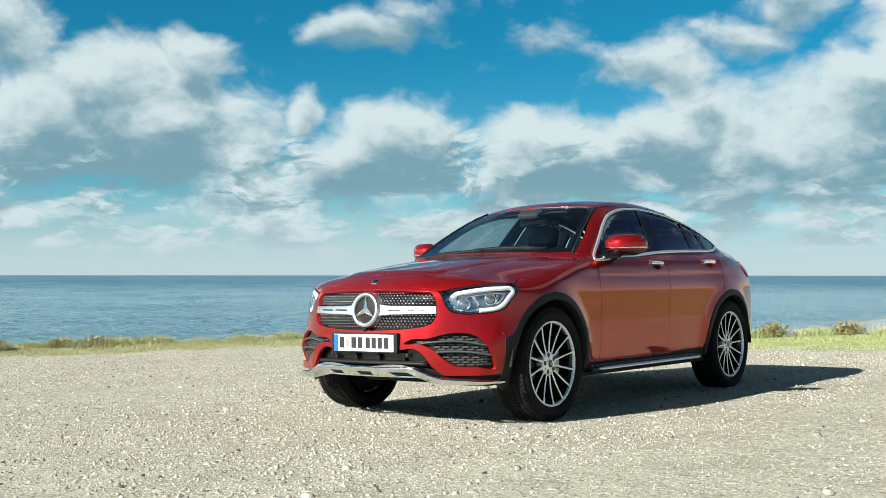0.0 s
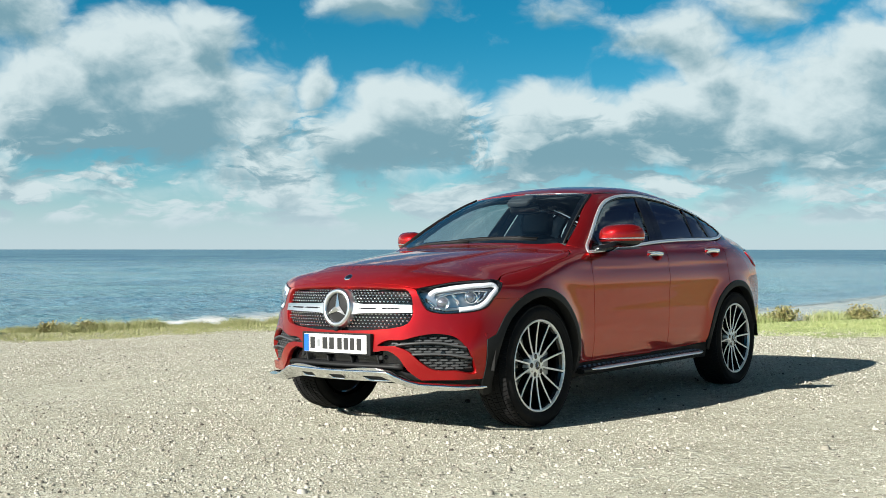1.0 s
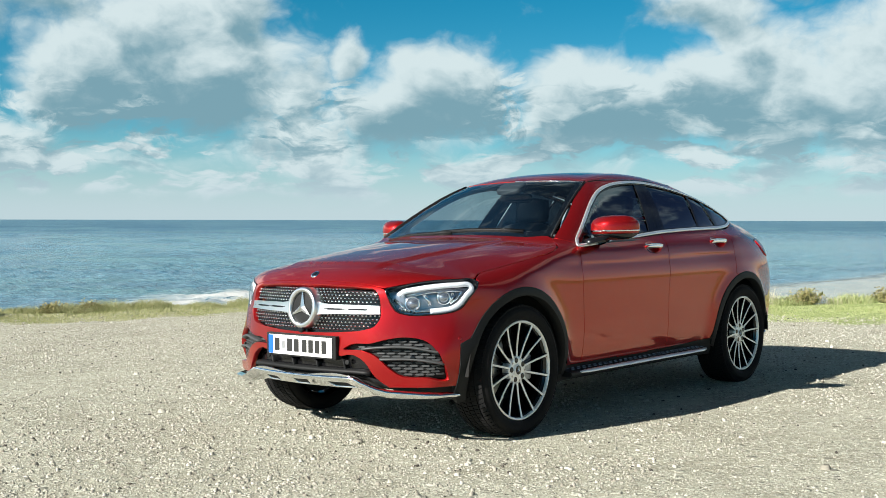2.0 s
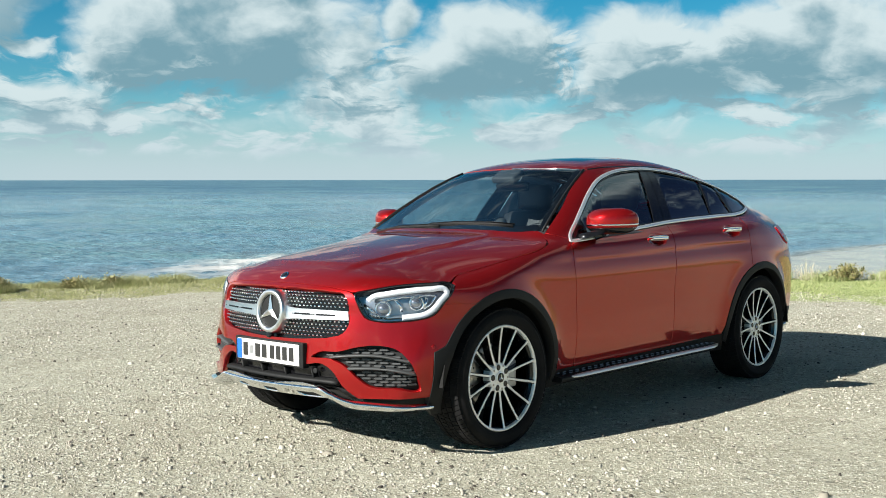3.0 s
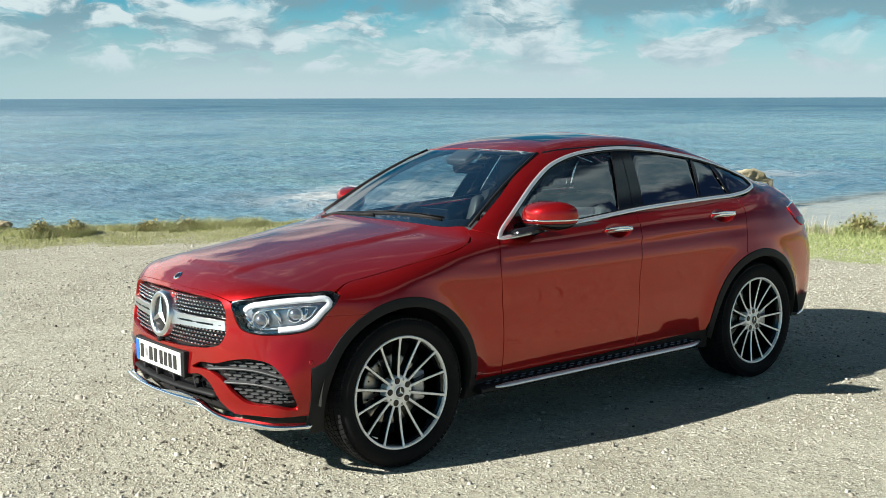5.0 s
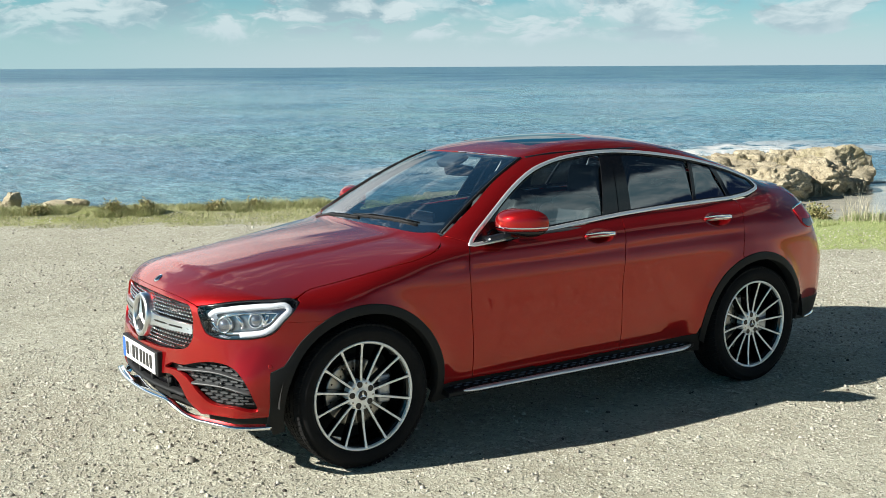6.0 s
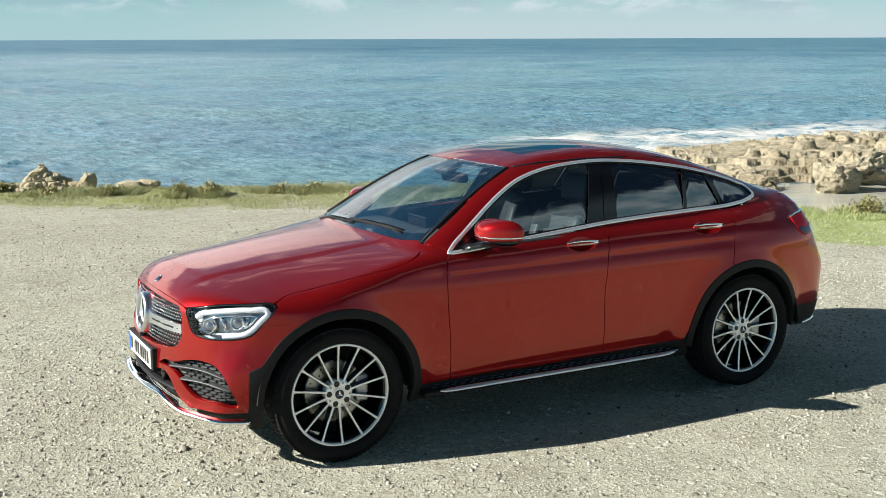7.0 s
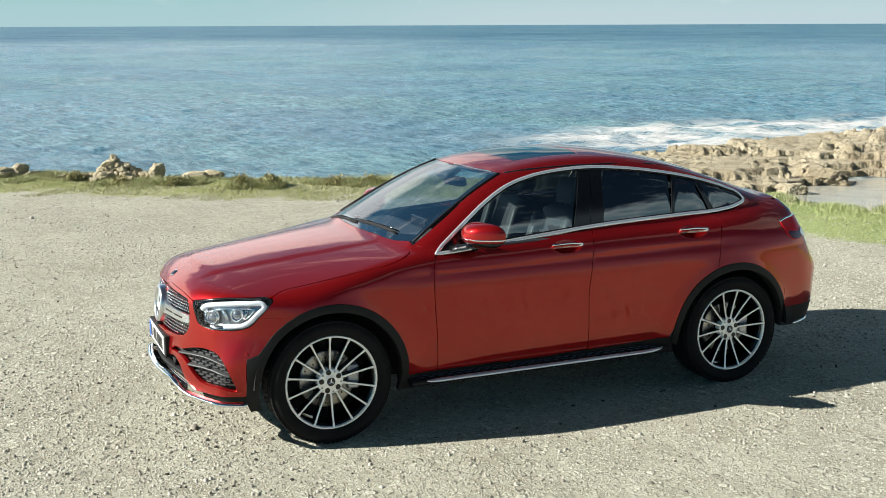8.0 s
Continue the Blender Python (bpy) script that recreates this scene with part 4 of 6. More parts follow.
    def cut(a0, a1, b0, b1):
        """The part of the window opening between two slanting posts, each given at the belt and at the roof."""
        t = lambda q: (q[1] - 1.16) / 0.34
        return np.array([q for q in body if (a0 + (a1 - a0) * t(q)) > q[0] > (b0 + (b1 - b0) * t(q))])
    panel("front_door_glass", cut(9, 9, -0.262, -0.412), on_side, GLASS_FRONT, car, s, out=-0.007, deep=0)
    panel("rear_door_glass", cut(-0.475, -0.57, -1.025, -1.125), on_side, GLASS_PRIVACY, car, s, out=-0.007, deep=0)
    panel("rear_door_fixed_light", cut(-1.035, -1.135, -1.36, -1.295), on_side, GLASS_PRIVACY, car, s, out=-0.007, deep=0)
    panel("quarter_light", cut(-1.375, -1.32, -9, -9), on_side, GLASS_PRIVACY, car, s, out=-0.005, deep=0)
    def post(name, a0, a1, b0, b1, out):
        q = [(a0, 1.150 + 0.012 * (a0 < -0.9), 1), (a1, 1.505 if a1 > -1 else (1.438 if a1 > -1.2 else 1.405), 1), (b1, 1.505 if b1 > -1 else (1.438 if b1 > -1.2 else 1.405), 1), (b0, 1.150 + 0.012 * (b0 < -0.9), 1)]
        panel(name, outline(q, step=0.03), on_side, GLOSS_BLACK, car, s, out=out, deep=0.008)
    post("front_door_post", -0.256, -0.407, -0.376, -0.486, -0.003)
    post("rear_door_post", -0.382, -0.492, -0.480, -0.575, -0.003)
    post("window_divider", -1.018, -1.119, -1.042, -1.141, -0.003)
    post("quarter_post", -1.352, -1.290, -1.382, -1.325, -0.002)
    seal = inset(DLO, 0.012)
    strip("window_seal", seal, on_side, GLOSS_BLACK, car, 0.012, 0.002, s, True)
    strip("window_surround", DLO, on_side, TRIM, car, 0.025, 0.006, s, True, label="bright chrome window surround")
    # handles
    for door_ob, hx, hz in ((fd, -0.160, 1.056), (rd, -1.132, 1.082)):
        u = np.linspace(-1, 1, 15)
        line = np.stack([hx - u * 0.113, hz + 0.006 * (1 - u * u) - 0.002 * u], 1)
        p = on_side(line, s)
        base = SIDE(line[:, 1]) + PLAN(line[:, 0])
        n = normal_of(np.stack([line[:, 0] * 0 + 0.45, p[:, 1], line[:, 1]], 1))
        p = np.stack([line[:, 0], s * (base + 0.004 + 0.016 * (1 - u ** 4)), line[:, 1]], 1)
        h = sweep("door_handle", p, n, PAINT, door_ob, 0.026 - 0.008 * u * u, 0.010, sink=0.012)
        sweep("handle_strip", p + n * 0.008 + np.array((0, 0, 0.006)), n, CHROME, h, 0.009, 0.004, label="bright chrome strip")
    return fd


for s in (1, -1):
    side_panels(s)

# bonnet
front = [(x, y) for x, y, z in shut_xyz]
half = [*front[1:], *EDGE]
back = [(0.905, 0.58), (0.965, 0.30), (0.985, 0.0), (0.965, -0.30), (0.905, -0.58)]
bonnet = outline([(front[0][0], 0.0), *half, *back, *[(x, -y) for x, y in half[::-1]]], step=0.035)
hood = panel("bonnet", inset(bonnet, GAP), on_top, PAINT, car, step=0.03)
# roof, sunroof, windscreen, rear
roof = outline([(0.215, -0.30), (0.235, 0.0), (0.215, 0.30), (0.151, 0.517, 1), (-0.05, 0.530), (-0.35, 0.536), (-0.65, 0.533), (-1.0, 0.512), (-1.35, 0.48, 1), (-1.40, 0.0), (-1.35, -0.48, 1), (-1.0, -0.512), (-0.65, -0.533),
                (-0.35, -0.536), (-0.05, -0.530), (0.151, -0.517, 1)], step=0.035)
sunroof = outline([(-0.03, -0.37, 1), (0.0, 0.0), (-0.03, 0.37, 1), (-0.52, 0.37, 1), (-0.55, 0.0), (-0.52, -0.37, 1)], step=0.04)
panel("roof", roof, on_top, PAINT, car, holes=[sunroof], step=0.04)
panel("sunroof_glass", inset(sunroof, 0.005), on_top, GLASS_ROOF, car, out=-0.001)
panel("roof_lining", inset(roof, 0.01), on_top, LINING, car, out=-0.035, deep=0, step=0.08)
for s in (1, -1):
    strip("roof_ditch_trim", np.array([(0.12, 0.521), (-0.05, 0.531), (-0.35, 0.537), (-0.65, 0.534), (-1.0, 0.513), (-1.3, 0.487)]), on_top, GLOSS_BLACK, car, 0.016, 0.003, s)
screen = outline([(0.985, 0.0), (0.965, 0.30), (0.905, 0.58), (0.832, 0.712, 1), (0.50, 0.618), (0.153, 0.515, 1), (0.217, 0.30), (0.237, 0.0), (0.217, -0.30), (0.153, -0.515, 1), (0.50, -0.618), (0.832, -0.712, 1), (0.905, -0.58), (0.965, -0.30)], step=0.035)
panel("windscreen", inset(screen, 0.003), on_top, GLASS_CLEAR, car, out=-0.003, deep=0)
hole = (screen - (0.56, 0)) * (0.87, 0.93) + (0.555, 0)
panel("windscreen_frit", inset(screen, 0.004), on_top, GLOSS_BLACK, car, out=-0.006, deep=0, holes=[hole], step=0.03)
strip("windscreen_trim", np.array([(0.238, 0.0), (0.232, 0.15), (0.217, 0.30), (0.185, 0.42), (0.153, 0.512)]), on_top, CHROME, car, 0.006, 0.002, 1)
for s in (1, -1):
    strip("windscreen_edge", np.array([(0.834, 0.712), (0.74, 0.686), (0.62, 0.652), (0.50, 0.618), (0.38, 0.583), (0.26, 0.548), (0.153, 0.515)]), on_top, PLASTIC, car, 0.014, 0.010, s, label="black rubber windscreen edge")
rear_glass = outline([(-1.42, -0.46, 1), (-1.42, 0.46, 1), (-1.90, 0.40, 1), (-1.90, -0.40, 1)], step=0.05)
panel("rear_window", rear_glass, on_top, GLASS_PRIVACY, car, out=-0.003, deep=0)
TOPS = np.array([(0.0, 1.205), (0.35, 1.205), (0.60, 1.200), (0.80, 1.185)])
lip = on_tail(TOPS)
deck_half = [(lip[1][0], lip[1][1]), (lip[2][0], lip[2][1]), (-1.97, 0.60, 1), (-1.75, 0.58), (-1.36, 0.49, 1)]
deck = outline([(lip[0][0], 0.0), *deck_half, *[(q[0], -q[1], *q[2:]) for q in deck_half[::-1]]], step=0.04)
panel("tailgate", deck, on_top, PAINT, car, holes=[rear_glass])

# nose
GRILLE = [(0.0, 0.878), (0.249, 0.874), (0.42, 0.865), (0.505, 0.853), (0.528, 0.82), (0.538, 0.76), (0.540, 0.71), (0.505, 0.655), (0.434, 0.633), (0.310, 0.620), (0.0, 0.610)]
grille_rim = outline([*GRILLE, *[(-u, z) for u, z in GRILLE[-2:0:-1]]], step=0.025)
INTAKE = [(0.318, 0.531), (0.356, 0.553), (0.486, 0.566), (0.579, 0.590), (0.687, 0.600), (0.775, 0.580), (0.841, 0.510), (0.872, 0.431), (0.886, 0.372), (0.775, 0.383), (0.640, 0.393), (0.578, 0.436), (0.513, 0.494), (0.437, 0.523)]
intake_l = outline(INTAKE, step=0.02)
flip = np.array((-1, 1))
red = [(0.0, 0.8925), *[(u, z) for u, z in SHUT[1:5]], (0.553, 0.853), (0.580, 0.796), (0.615, 0.737), (0.695, 0.713), (0.783, 0.713), (0.889, 0.722), (0.956, 0.740), (1.010, 0.7955, 1), (1.209, 0.7895, 1), (1.16, 0.764), (1.10, 0.700), (1.055, 0.645),
       (1.005, 0.588, 1), (0.947, 0.562, 1), (0.935, 0.335, 1), (0.72, 0.333), (0.585, 0.331, 1), (0.507, 0.389), (0.450, 0.465), (0.390, 0.498), (0.31, 0.492, 1), (0.0, 0.478, 1)]
full = outline([*red, *[(-q[0], *q[1:]) for q in red[-2:0:-1]]], step=0.03)
bumper = panel("front_bumper", full, on_nose, PAINT, car, holes=[grille_rim, intake_l, intake_l * flip], step=0.028, deep=0.03)
# black sheet added behind the nose openings in place of their deep shade
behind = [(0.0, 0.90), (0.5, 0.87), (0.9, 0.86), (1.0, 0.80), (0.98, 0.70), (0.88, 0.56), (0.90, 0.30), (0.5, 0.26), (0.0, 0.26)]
panel("nose_shade_backing", outline([*behind, *[(-u, z) for u, z in behind[-2:0:-1]]], step=0.06), on_nose, VOID, car, out=-0.075, deep=0, step=0.06)
SKID = [(0.0, 0.381), (0.40, 0.384), (0.45, 0.366), (0.510, 0.333), (0.585, 0.317), (0.75, 0.310), (0.935, 0.304, 1), (0.933, 0.298, 1), (0.758, 0.288), (0.565, 0.284), (0.484, 0.290), (0.305, 0.282), (0.0, 0.280)]
skid_top = lambda q: np.interp(np.abs(q[:, 0]), (0, 0.40, 0.51, 0.585, 0.75, 0.935), (0.381, 0.384, 0.333, 0.317, 0.310, 0.304))
skid_rim = outline([*SKID, *[(-q[0], *q[1:]) for q in SKID[-2:0:-1]]], step=0.025)
vents = [outline([(a, 0.352, 1), (a + 0.15, 0.352, 1), (a + 0.20 if a > -0.05 else a + 0.13, 0.312, 1), (a + 0.02 if a < -0.05 else a + 0.05, 0.312, 1)], step=0.03) for a in (-0.34, -0.075, 0.20)]
skid = panel("skid_plate", skid_rim, on_nose, CHROME, car, out=0.016, deep=0.009, step=0.022, holes=vents, bulge=lambda q: 0.022 - 0.11 * np.clip((skid_top(q) - 0.016 - q[:, 1]) / 0.10, 0, 1), label="polished chrome skid plate with three slots")
strip("skid_lip", np.stack([np.linspace(-0.93, 0.93, 70), skid_top(np.linspace(-0.93, 0.93, 70)[:, None]) - 0.004], 1), on_nose, CHROME, skid, 0.020, 0.012, out=0.036, sink=0.02)
for q in vents:
    panel("skid_slot", inset(q, -0.008), on_nose, PLASTIC, skid, out=0.006, deep=0, step=0.02, bulge=lambda q: 0.015 - 0.11 * np.clip((skid_top(q) - 0.016 - q[:, 1]) / 0.10, 0, 1))
skirt = [(0.0, 0.380), (0.42, 0.384, 1), (0.585, 0.332, 1), (0.935, 0.334, 1), (0.95, 0.26, 1), (0.73, 0.238), (0.475, 0.282), (0.0, 0.290)]
panel("front_skirt", outline([*skirt, *[(-q[0], *q[1:]) for q in skirt[-2:0:-1]]], step=0.04), on_nose, PLASTIC, car, out=-0.035, deep=0.03, step=0.025, bulge=lambda q: -0.15 * np.clip((skid_top(q) - q[:, 1]) / 0.10, 0, 1.1) * (np.abs(q[:, 0]) < 0.60))
mouth = [(0.0, 0.480), (0.31, 0.494), (0.390, 0.500), (0.455, 0.465), (0.512, 0.389), (0.56, 0.340, 1), (0.42, 0.376, 1), (0.0, 0.372)]
mouth_rim = outline([*mouth, *[(-q[0], *q[1:]) for q in mouth[-2:0:-1]]], step=0.03)
panel("lower_mouth", mouth_rim, on_nose, GLOSS_BLACK, car, out=-0.055, deep=0)
for a in (-0.30, -0.10, 0.10, 0.30):
    strip("mouth_rib", np.array([(a, 0.47), (a + 0.012, 0.43), (a + 0.03, 0.375)]), on_nose, PLASTIC, car, 0.012, 0.03, out=-0.05)
strip("mouth_lip", np.array([(u, 0.402 - 0.05 * max(0, abs(u) - 0.4)) for u in np.linspace(-0.47, 0.47, 30)]), on_nose, PLASTIC, car, 0.03, 0.03, out=-0.04)


def disc(name, at, n, r, deep, mat, parent, label="", dome=0.0, seg=24):
    """A round button on a surface."""
    n = Vector(n).normalized()
    prof = [(0.0001, deep + dome), (r * 0.5, deep + dome * 0.8), (r * 0.85, deep + dome * 0.2), (r, deep - 0.001), (r, -0.01)]
    me = lathe(name, [(a, b) for a, b in prof], mat, seg)
    me.transform(Matrix.Translation(Vector(at)) @ n.to_track_quat("Y", "Z").to_matrix().to_4x4())
    return part(name, me, parent, label)


def button(name, uv, to_skin, r, deep, mat, parent, side=1, out=0.0, **more):
    p = to_skin(np.array([uv]), side)
    n = normal_of(p)
    return disc(name, p[0] + n[0] * out, n[0], r, deep, mat, parent, **more)


# grille: dark screen with rows of bright studs, a twin bar and the round emblem
grille = panel("grille", inset(grille_rim, -0.006), on_nose, GLOSS_BLACK, car, out=-0.040, deep=0, label="black screen set with rows of chrome studs")


def studs(rim, rows, to_skin, out, mat, parent, name, du, size, keep):
    """Small bright studs in staggered rows over an outline."""
    spots = []
    for r, z in enumerate(rows):
        for u in np.arange(-0.6, 0.6, du) + (du / 2 if r % 2 else 0):
            spots.append((u, z))
    q = np.array(spots)
    q = q[inside(rim, q) & (distance_to(rim, q) > 0.012) & keep(q)]
    p = to_skin(q)
    n = normal_of(p)
    vs, fs = [], []
    ring = [(math.cos(a), math.sin(a)) for a in np.arange(6) * math.pi / 3]
    for c, m in zip(p, n):
        t = np.cross((0, 0, 1), m)
        t /= np.linalg.norm(t)
        b = np.cross(m, t)
        k = len(vs)
        for rr, hh in ((0.35, -0.030), (0.95, out), (0.75, out + 0.004)):
            vs += [c + m * hh + (t * x * size[0] + b * y * size[1]) * rr for x, y in ring]
        vs.append(c + m * (out + 0.006))
        for l in range(2):
            fs += [(k + l * 6 + i, k + l * 6 + (i + 1) % 6, k + l * 6 + 6 + (i + 1) % 6, k + l * 6 + 6 + i) for i in range(6)]
        fs += [(k + 12 + i, k + 12 + (i + 1) % 6, k + 18) for i in range(6)]
    return tagged(part(name, mesh_of(name, vs, fs, mat), parent), kind="stuff")


away = lambda q: (np.hypot(q[:, 0] / 1.0, q[:, 1] - 0.744) > 0.118) & (np.abs(q[:, 1] - 0.744) > 0.030 + 0.0 * q[:, 0])
studs(grille_rim, np.arange(0.620, 0.870, 0.0185), on_nose, -0.018, CHROME, grille, "grille_studs", 0.0265, (0.0080, 0.0062), away)
for z in np.arange(0.629, 0.870, 0.0185):
    if abs(z - 0.744) > 0.035:
        u = np.linspace(-0.52, 0.52, 40)
        q = np.stack([u, np.full(40, z)], 1)
        q = q[inside(grille_rim, q)]
        strip("grille_slat", q, on_nose, PLASTIC, grille, 0.004, 0.008, out=-0.036)
for sgn in (1, -1):
    bar = np.array([(0.085, 0.800), (0.105, 0.785), (0.14, 0.774), (0.20, 0.769), (0.36, 0.768), (0.532, 0.766), (0.536, 0.722), (0.36, 0.719), (0.20, 0.717), (0.13, 0.711), (0.10, 0.70), (0.085, 0.69)]) * (sgn, 1)
    b = panel("grille_bar", bar, on_nose, SATIN, grille, out=0.004, deep=0.02, step=0.02, label="satin silver twin bar")
    for a0, a1 in ((0.19, 0.30), (0.34, 0.46)):
        panel("bar_slot", outline([(a0 * sgn, 0.746, 1), (a0 * sgn, 0.739, 1), (a1 * sgn, 0.740, 1), (a1 * sgn, 0.747, 1)], step=0.04), on_nose, GLOSS_BLACK, b, out=0.0065, deep=0.002, step=0.02)
    strip("bar_groove", np.array([(0.17 * sgn, 0.7425), (0.3 * sgn, 0.7425), (0.51 * sgn, 0.7435)]), on_nose, PLASTIC, b, 0.004, 0.0012, out=0.0045)


def emblem(parent):
    """Round emblem: silver ring, dark glass, three arms."""
    m = Matrix.Translation((2.250, 0, 0.744)) @ pose(0, 0, 0, 0, -6, 0) @ pose(0, 0, 0, 0, 0, -90)
    ring = lathe("emblem", [(0.086, -0.03), (0.087, 0.020), (0.092, 0.027), (0.104, 0.029), (0.113, 0.024), (0.117, 0.012), (0.118, -0.04)], SATIN, 64)
    ring.transform(m)
    ob = part("emblem", ring, parent, "round silver emblem with three arms on dark glass")
    glass = lathe("emblem_glass", [(0.0001, 0.016), (0.05, 0.014), (0.095, 0.008)], PLASTIC, 48)
    glass.transform(m)
    part("emblem_glass", glass, ob)
    vs, fs = [], []
    for k in range(3):
        a = math.pi / 2 + k * 2 * math.pi / 3
        tip, l, r = [(math.cos(a + d) * q, math.sin(a + d) * q) for d, q in ((0, 0.096), (math.pi / 3, 0.021), (-math.pi / 3, 0.021))]
        i = len(vs)
        vs += [(0, 0.030, 0), (tip[0], 0.024, tip[1]), (l[0], 0.017, l[1]), (r[0], 0.017, r[1])]
        fs += [(i, i + 1, i + 2), (i, i + 3, i + 1)]
    me = mesh_of("emblem_arms", vs, fs, SATIN, False)
    me.transform(m)
    part("emblem_arms", me, ob)
    return ob


emblem(grille)
button("nose_camera", (0.0, 0.622), on_nose, 0.016, 0.022, GLOSS_BLACK, grille, out=-0.01)
p = on_top(np.array([(2.165, 0.0)]))
disc("bonnet_badge", p[0], normal_of(p)[0], 0.026, 0.004, CHROME, hood, "small round chrome badge", dome=0.002)
disc("badge_centre", p[0], normal_of(p)[0], 0.019, 0.0062, GLOSS_BLACK, hood, dome=0.001)

# number plate, its characters as plain bars
holder = part("number_plate", box_mesh("number_plate", (2.240, -0.285, 0.466), (2.286, 0.285, 0.597), PLASTIC, 0.006), car, "white plate with a blue band and black bars, in a black holder")
sheet = part("plate_sheet", box_mesh("plate_sheet", (2.284, -0.26, 0.476), (2.292, 0.26, 0.587), PLATE_WHITE, 0.003), holder)
part("plate_band", box_mesh("plate_band", (2.290, -0.258, 0.479), (2.2945, -0.220, 0.584), PLATE_BLUE, 0.0015), holder)
for a, b in ((0.105, 0.180), (0.305, 0.385), (0.415, 0.490), (0.545, 0.615), (0.645, 0.715), (0.745, 0.815), (0.850, 0.920)):
    part("plate_bar", box_mesh("plate_bar", (2.2905, -0.26 + 0.52 * a, 0.497), (2.2945, -0.26 + 0.52 * b, 0.568), PLATE_INK, 0.0015), holder)
part("plate_seal", box_mesh("plate_seal", (2.2905, -0.26 + 0.52 * 0.215, 0.51), (2.294, -0.26 + 0.52 * 0.268, 0.555), SILVER_PAINT, 0.0015), holder)


# headlamps, side intakes
def lamp_unit(s):
    f = np.array((s, 1))
    rim = lamp_line * f
    lampo = panel("headlamp", inset(rim, 0.002), on_nose, GLASS_LAMP, car, deep=0, step=0.025, label="clear headlamp with white light guide and two projectors")
    panel("lamp_tray", inset(rim, 0.002), on_nose, LAMP_DARK, lampo, out=-0.055, deep=0, step=0.03)
    v = inset(rim, 0.001)
    p = on_nose(v)
    n = normal_of(p)
    k = len(p)
    wall = mesh_of("lamp_wall", np.concatenate([p - n * 0.002, p - n * 0.058]), [(i, (i + 1) % k, k + (i + 1) % k, k + i) for i in range(k)], GLOSS_BLACK)
    part("lamp_wall", wall, lampo)
    guide = np.array([(0.630, 0.822), (0.655, 0.845), (0.72, 0.860), (0.84, 0.878), (0.95, 0.884), (1.030, 0.878), (1.040, 0.862), (1.005, 0.818), (0.955, 0.768), (0.920, 0.752), (0.86, 0.742), (0.80, 0.738)])
    g = outline([tuple(q) for q in guide], closed=False, step=0.02) * f
    strip("light_guide", g, on_nose, LAMP_WHITE, lampo, 0.029, 0.012, out=-0.018, label="white light guide")
    inner = np.array([(0.665, 0.80), (0.70, 0.822), (0.80, 0.845), (0.93, 0.855), (0.985, 0.845), (0.95, 0.80), (0.91, 0.775)]) * f
    strip("reflector_edge", inner, on_nose, LAMP_CHROME, lampo, 0.012, 0.008, out=-0.035)
    for u, z, r in ((0.705, 0.778, 0.040), (0.875, 0.808, 0.036)):
        pr = button("projector", (u * s, z), on_nose, r, 0.0, LAMP_CHROME, lampo, out=-0.030)
        button("projector_lens", (u * s, z), on_nose, r * 0.78, 0.0, LENS, lampo, out=-0.026, dome=0.014)
        q = on_nose(np.array([(u * s, z)]))
        nn = normal_of(q)[0]
        ringm = lathe("projector_ring", [(r * 0.80, 0.0), (r * 0.85, 0.006), (r * 1.02, 0.006), (r * 1.06, -0.02)], CHROME, 32)
        ringm.transform(Matrix.Translation(Vector(q[0] - nn * 0.028)) @ Vector(nn).to_track_quat("Y", "Z").to_matrix().to_4x4())
        part("projector_ring", ringm, lampo)
    for a, b in (((0.60, 0.80), (0.66, 0.745)), ((0.76, 0.835), (0.80, 0.765)), ((0.93, 0.84), (0.90, 0.775))):
        strip("lamp_fin", np.array([a, ((a[0] + b[0]) / 2 + 0.01, (a[1] + b[1]) / 2), b]) * f, on_nose, LAMP_CHROME, lampo, 0.020, 0.010, out=-0.046)
    strip("lamp_brow", np.array([(0.66, 0.826), (0.74, 0.842), (0.84, 0.856), (0.95, 0.862)]) * f, on_nose, SATIN, lampo, 0.022, 0.010, out=-0.042)
    strip("lamp_sill", np.array([(0.64, 0.748), (0.72, 0.738), (0.80, 0.742), (0.88, 0.752)]) * f, on_nose, SATIN, lampo, 0.020, 0.010, out=-0.044)
    for i in range(5):
        button("lamp_facet", ((0.635 + 0.02 * i) * s, 0.755 - 0.004 * i), on_nose, 0.010, 0.0, LAMP_CHROME, lampo, out=-0.035, dome=0.005, seg=10)
    strip("lamp_seal", rim, on_nose, GLOSS_BLACK, lampo, 0.006, 0.0015, closed=True, out=-0.001)
    return lampo


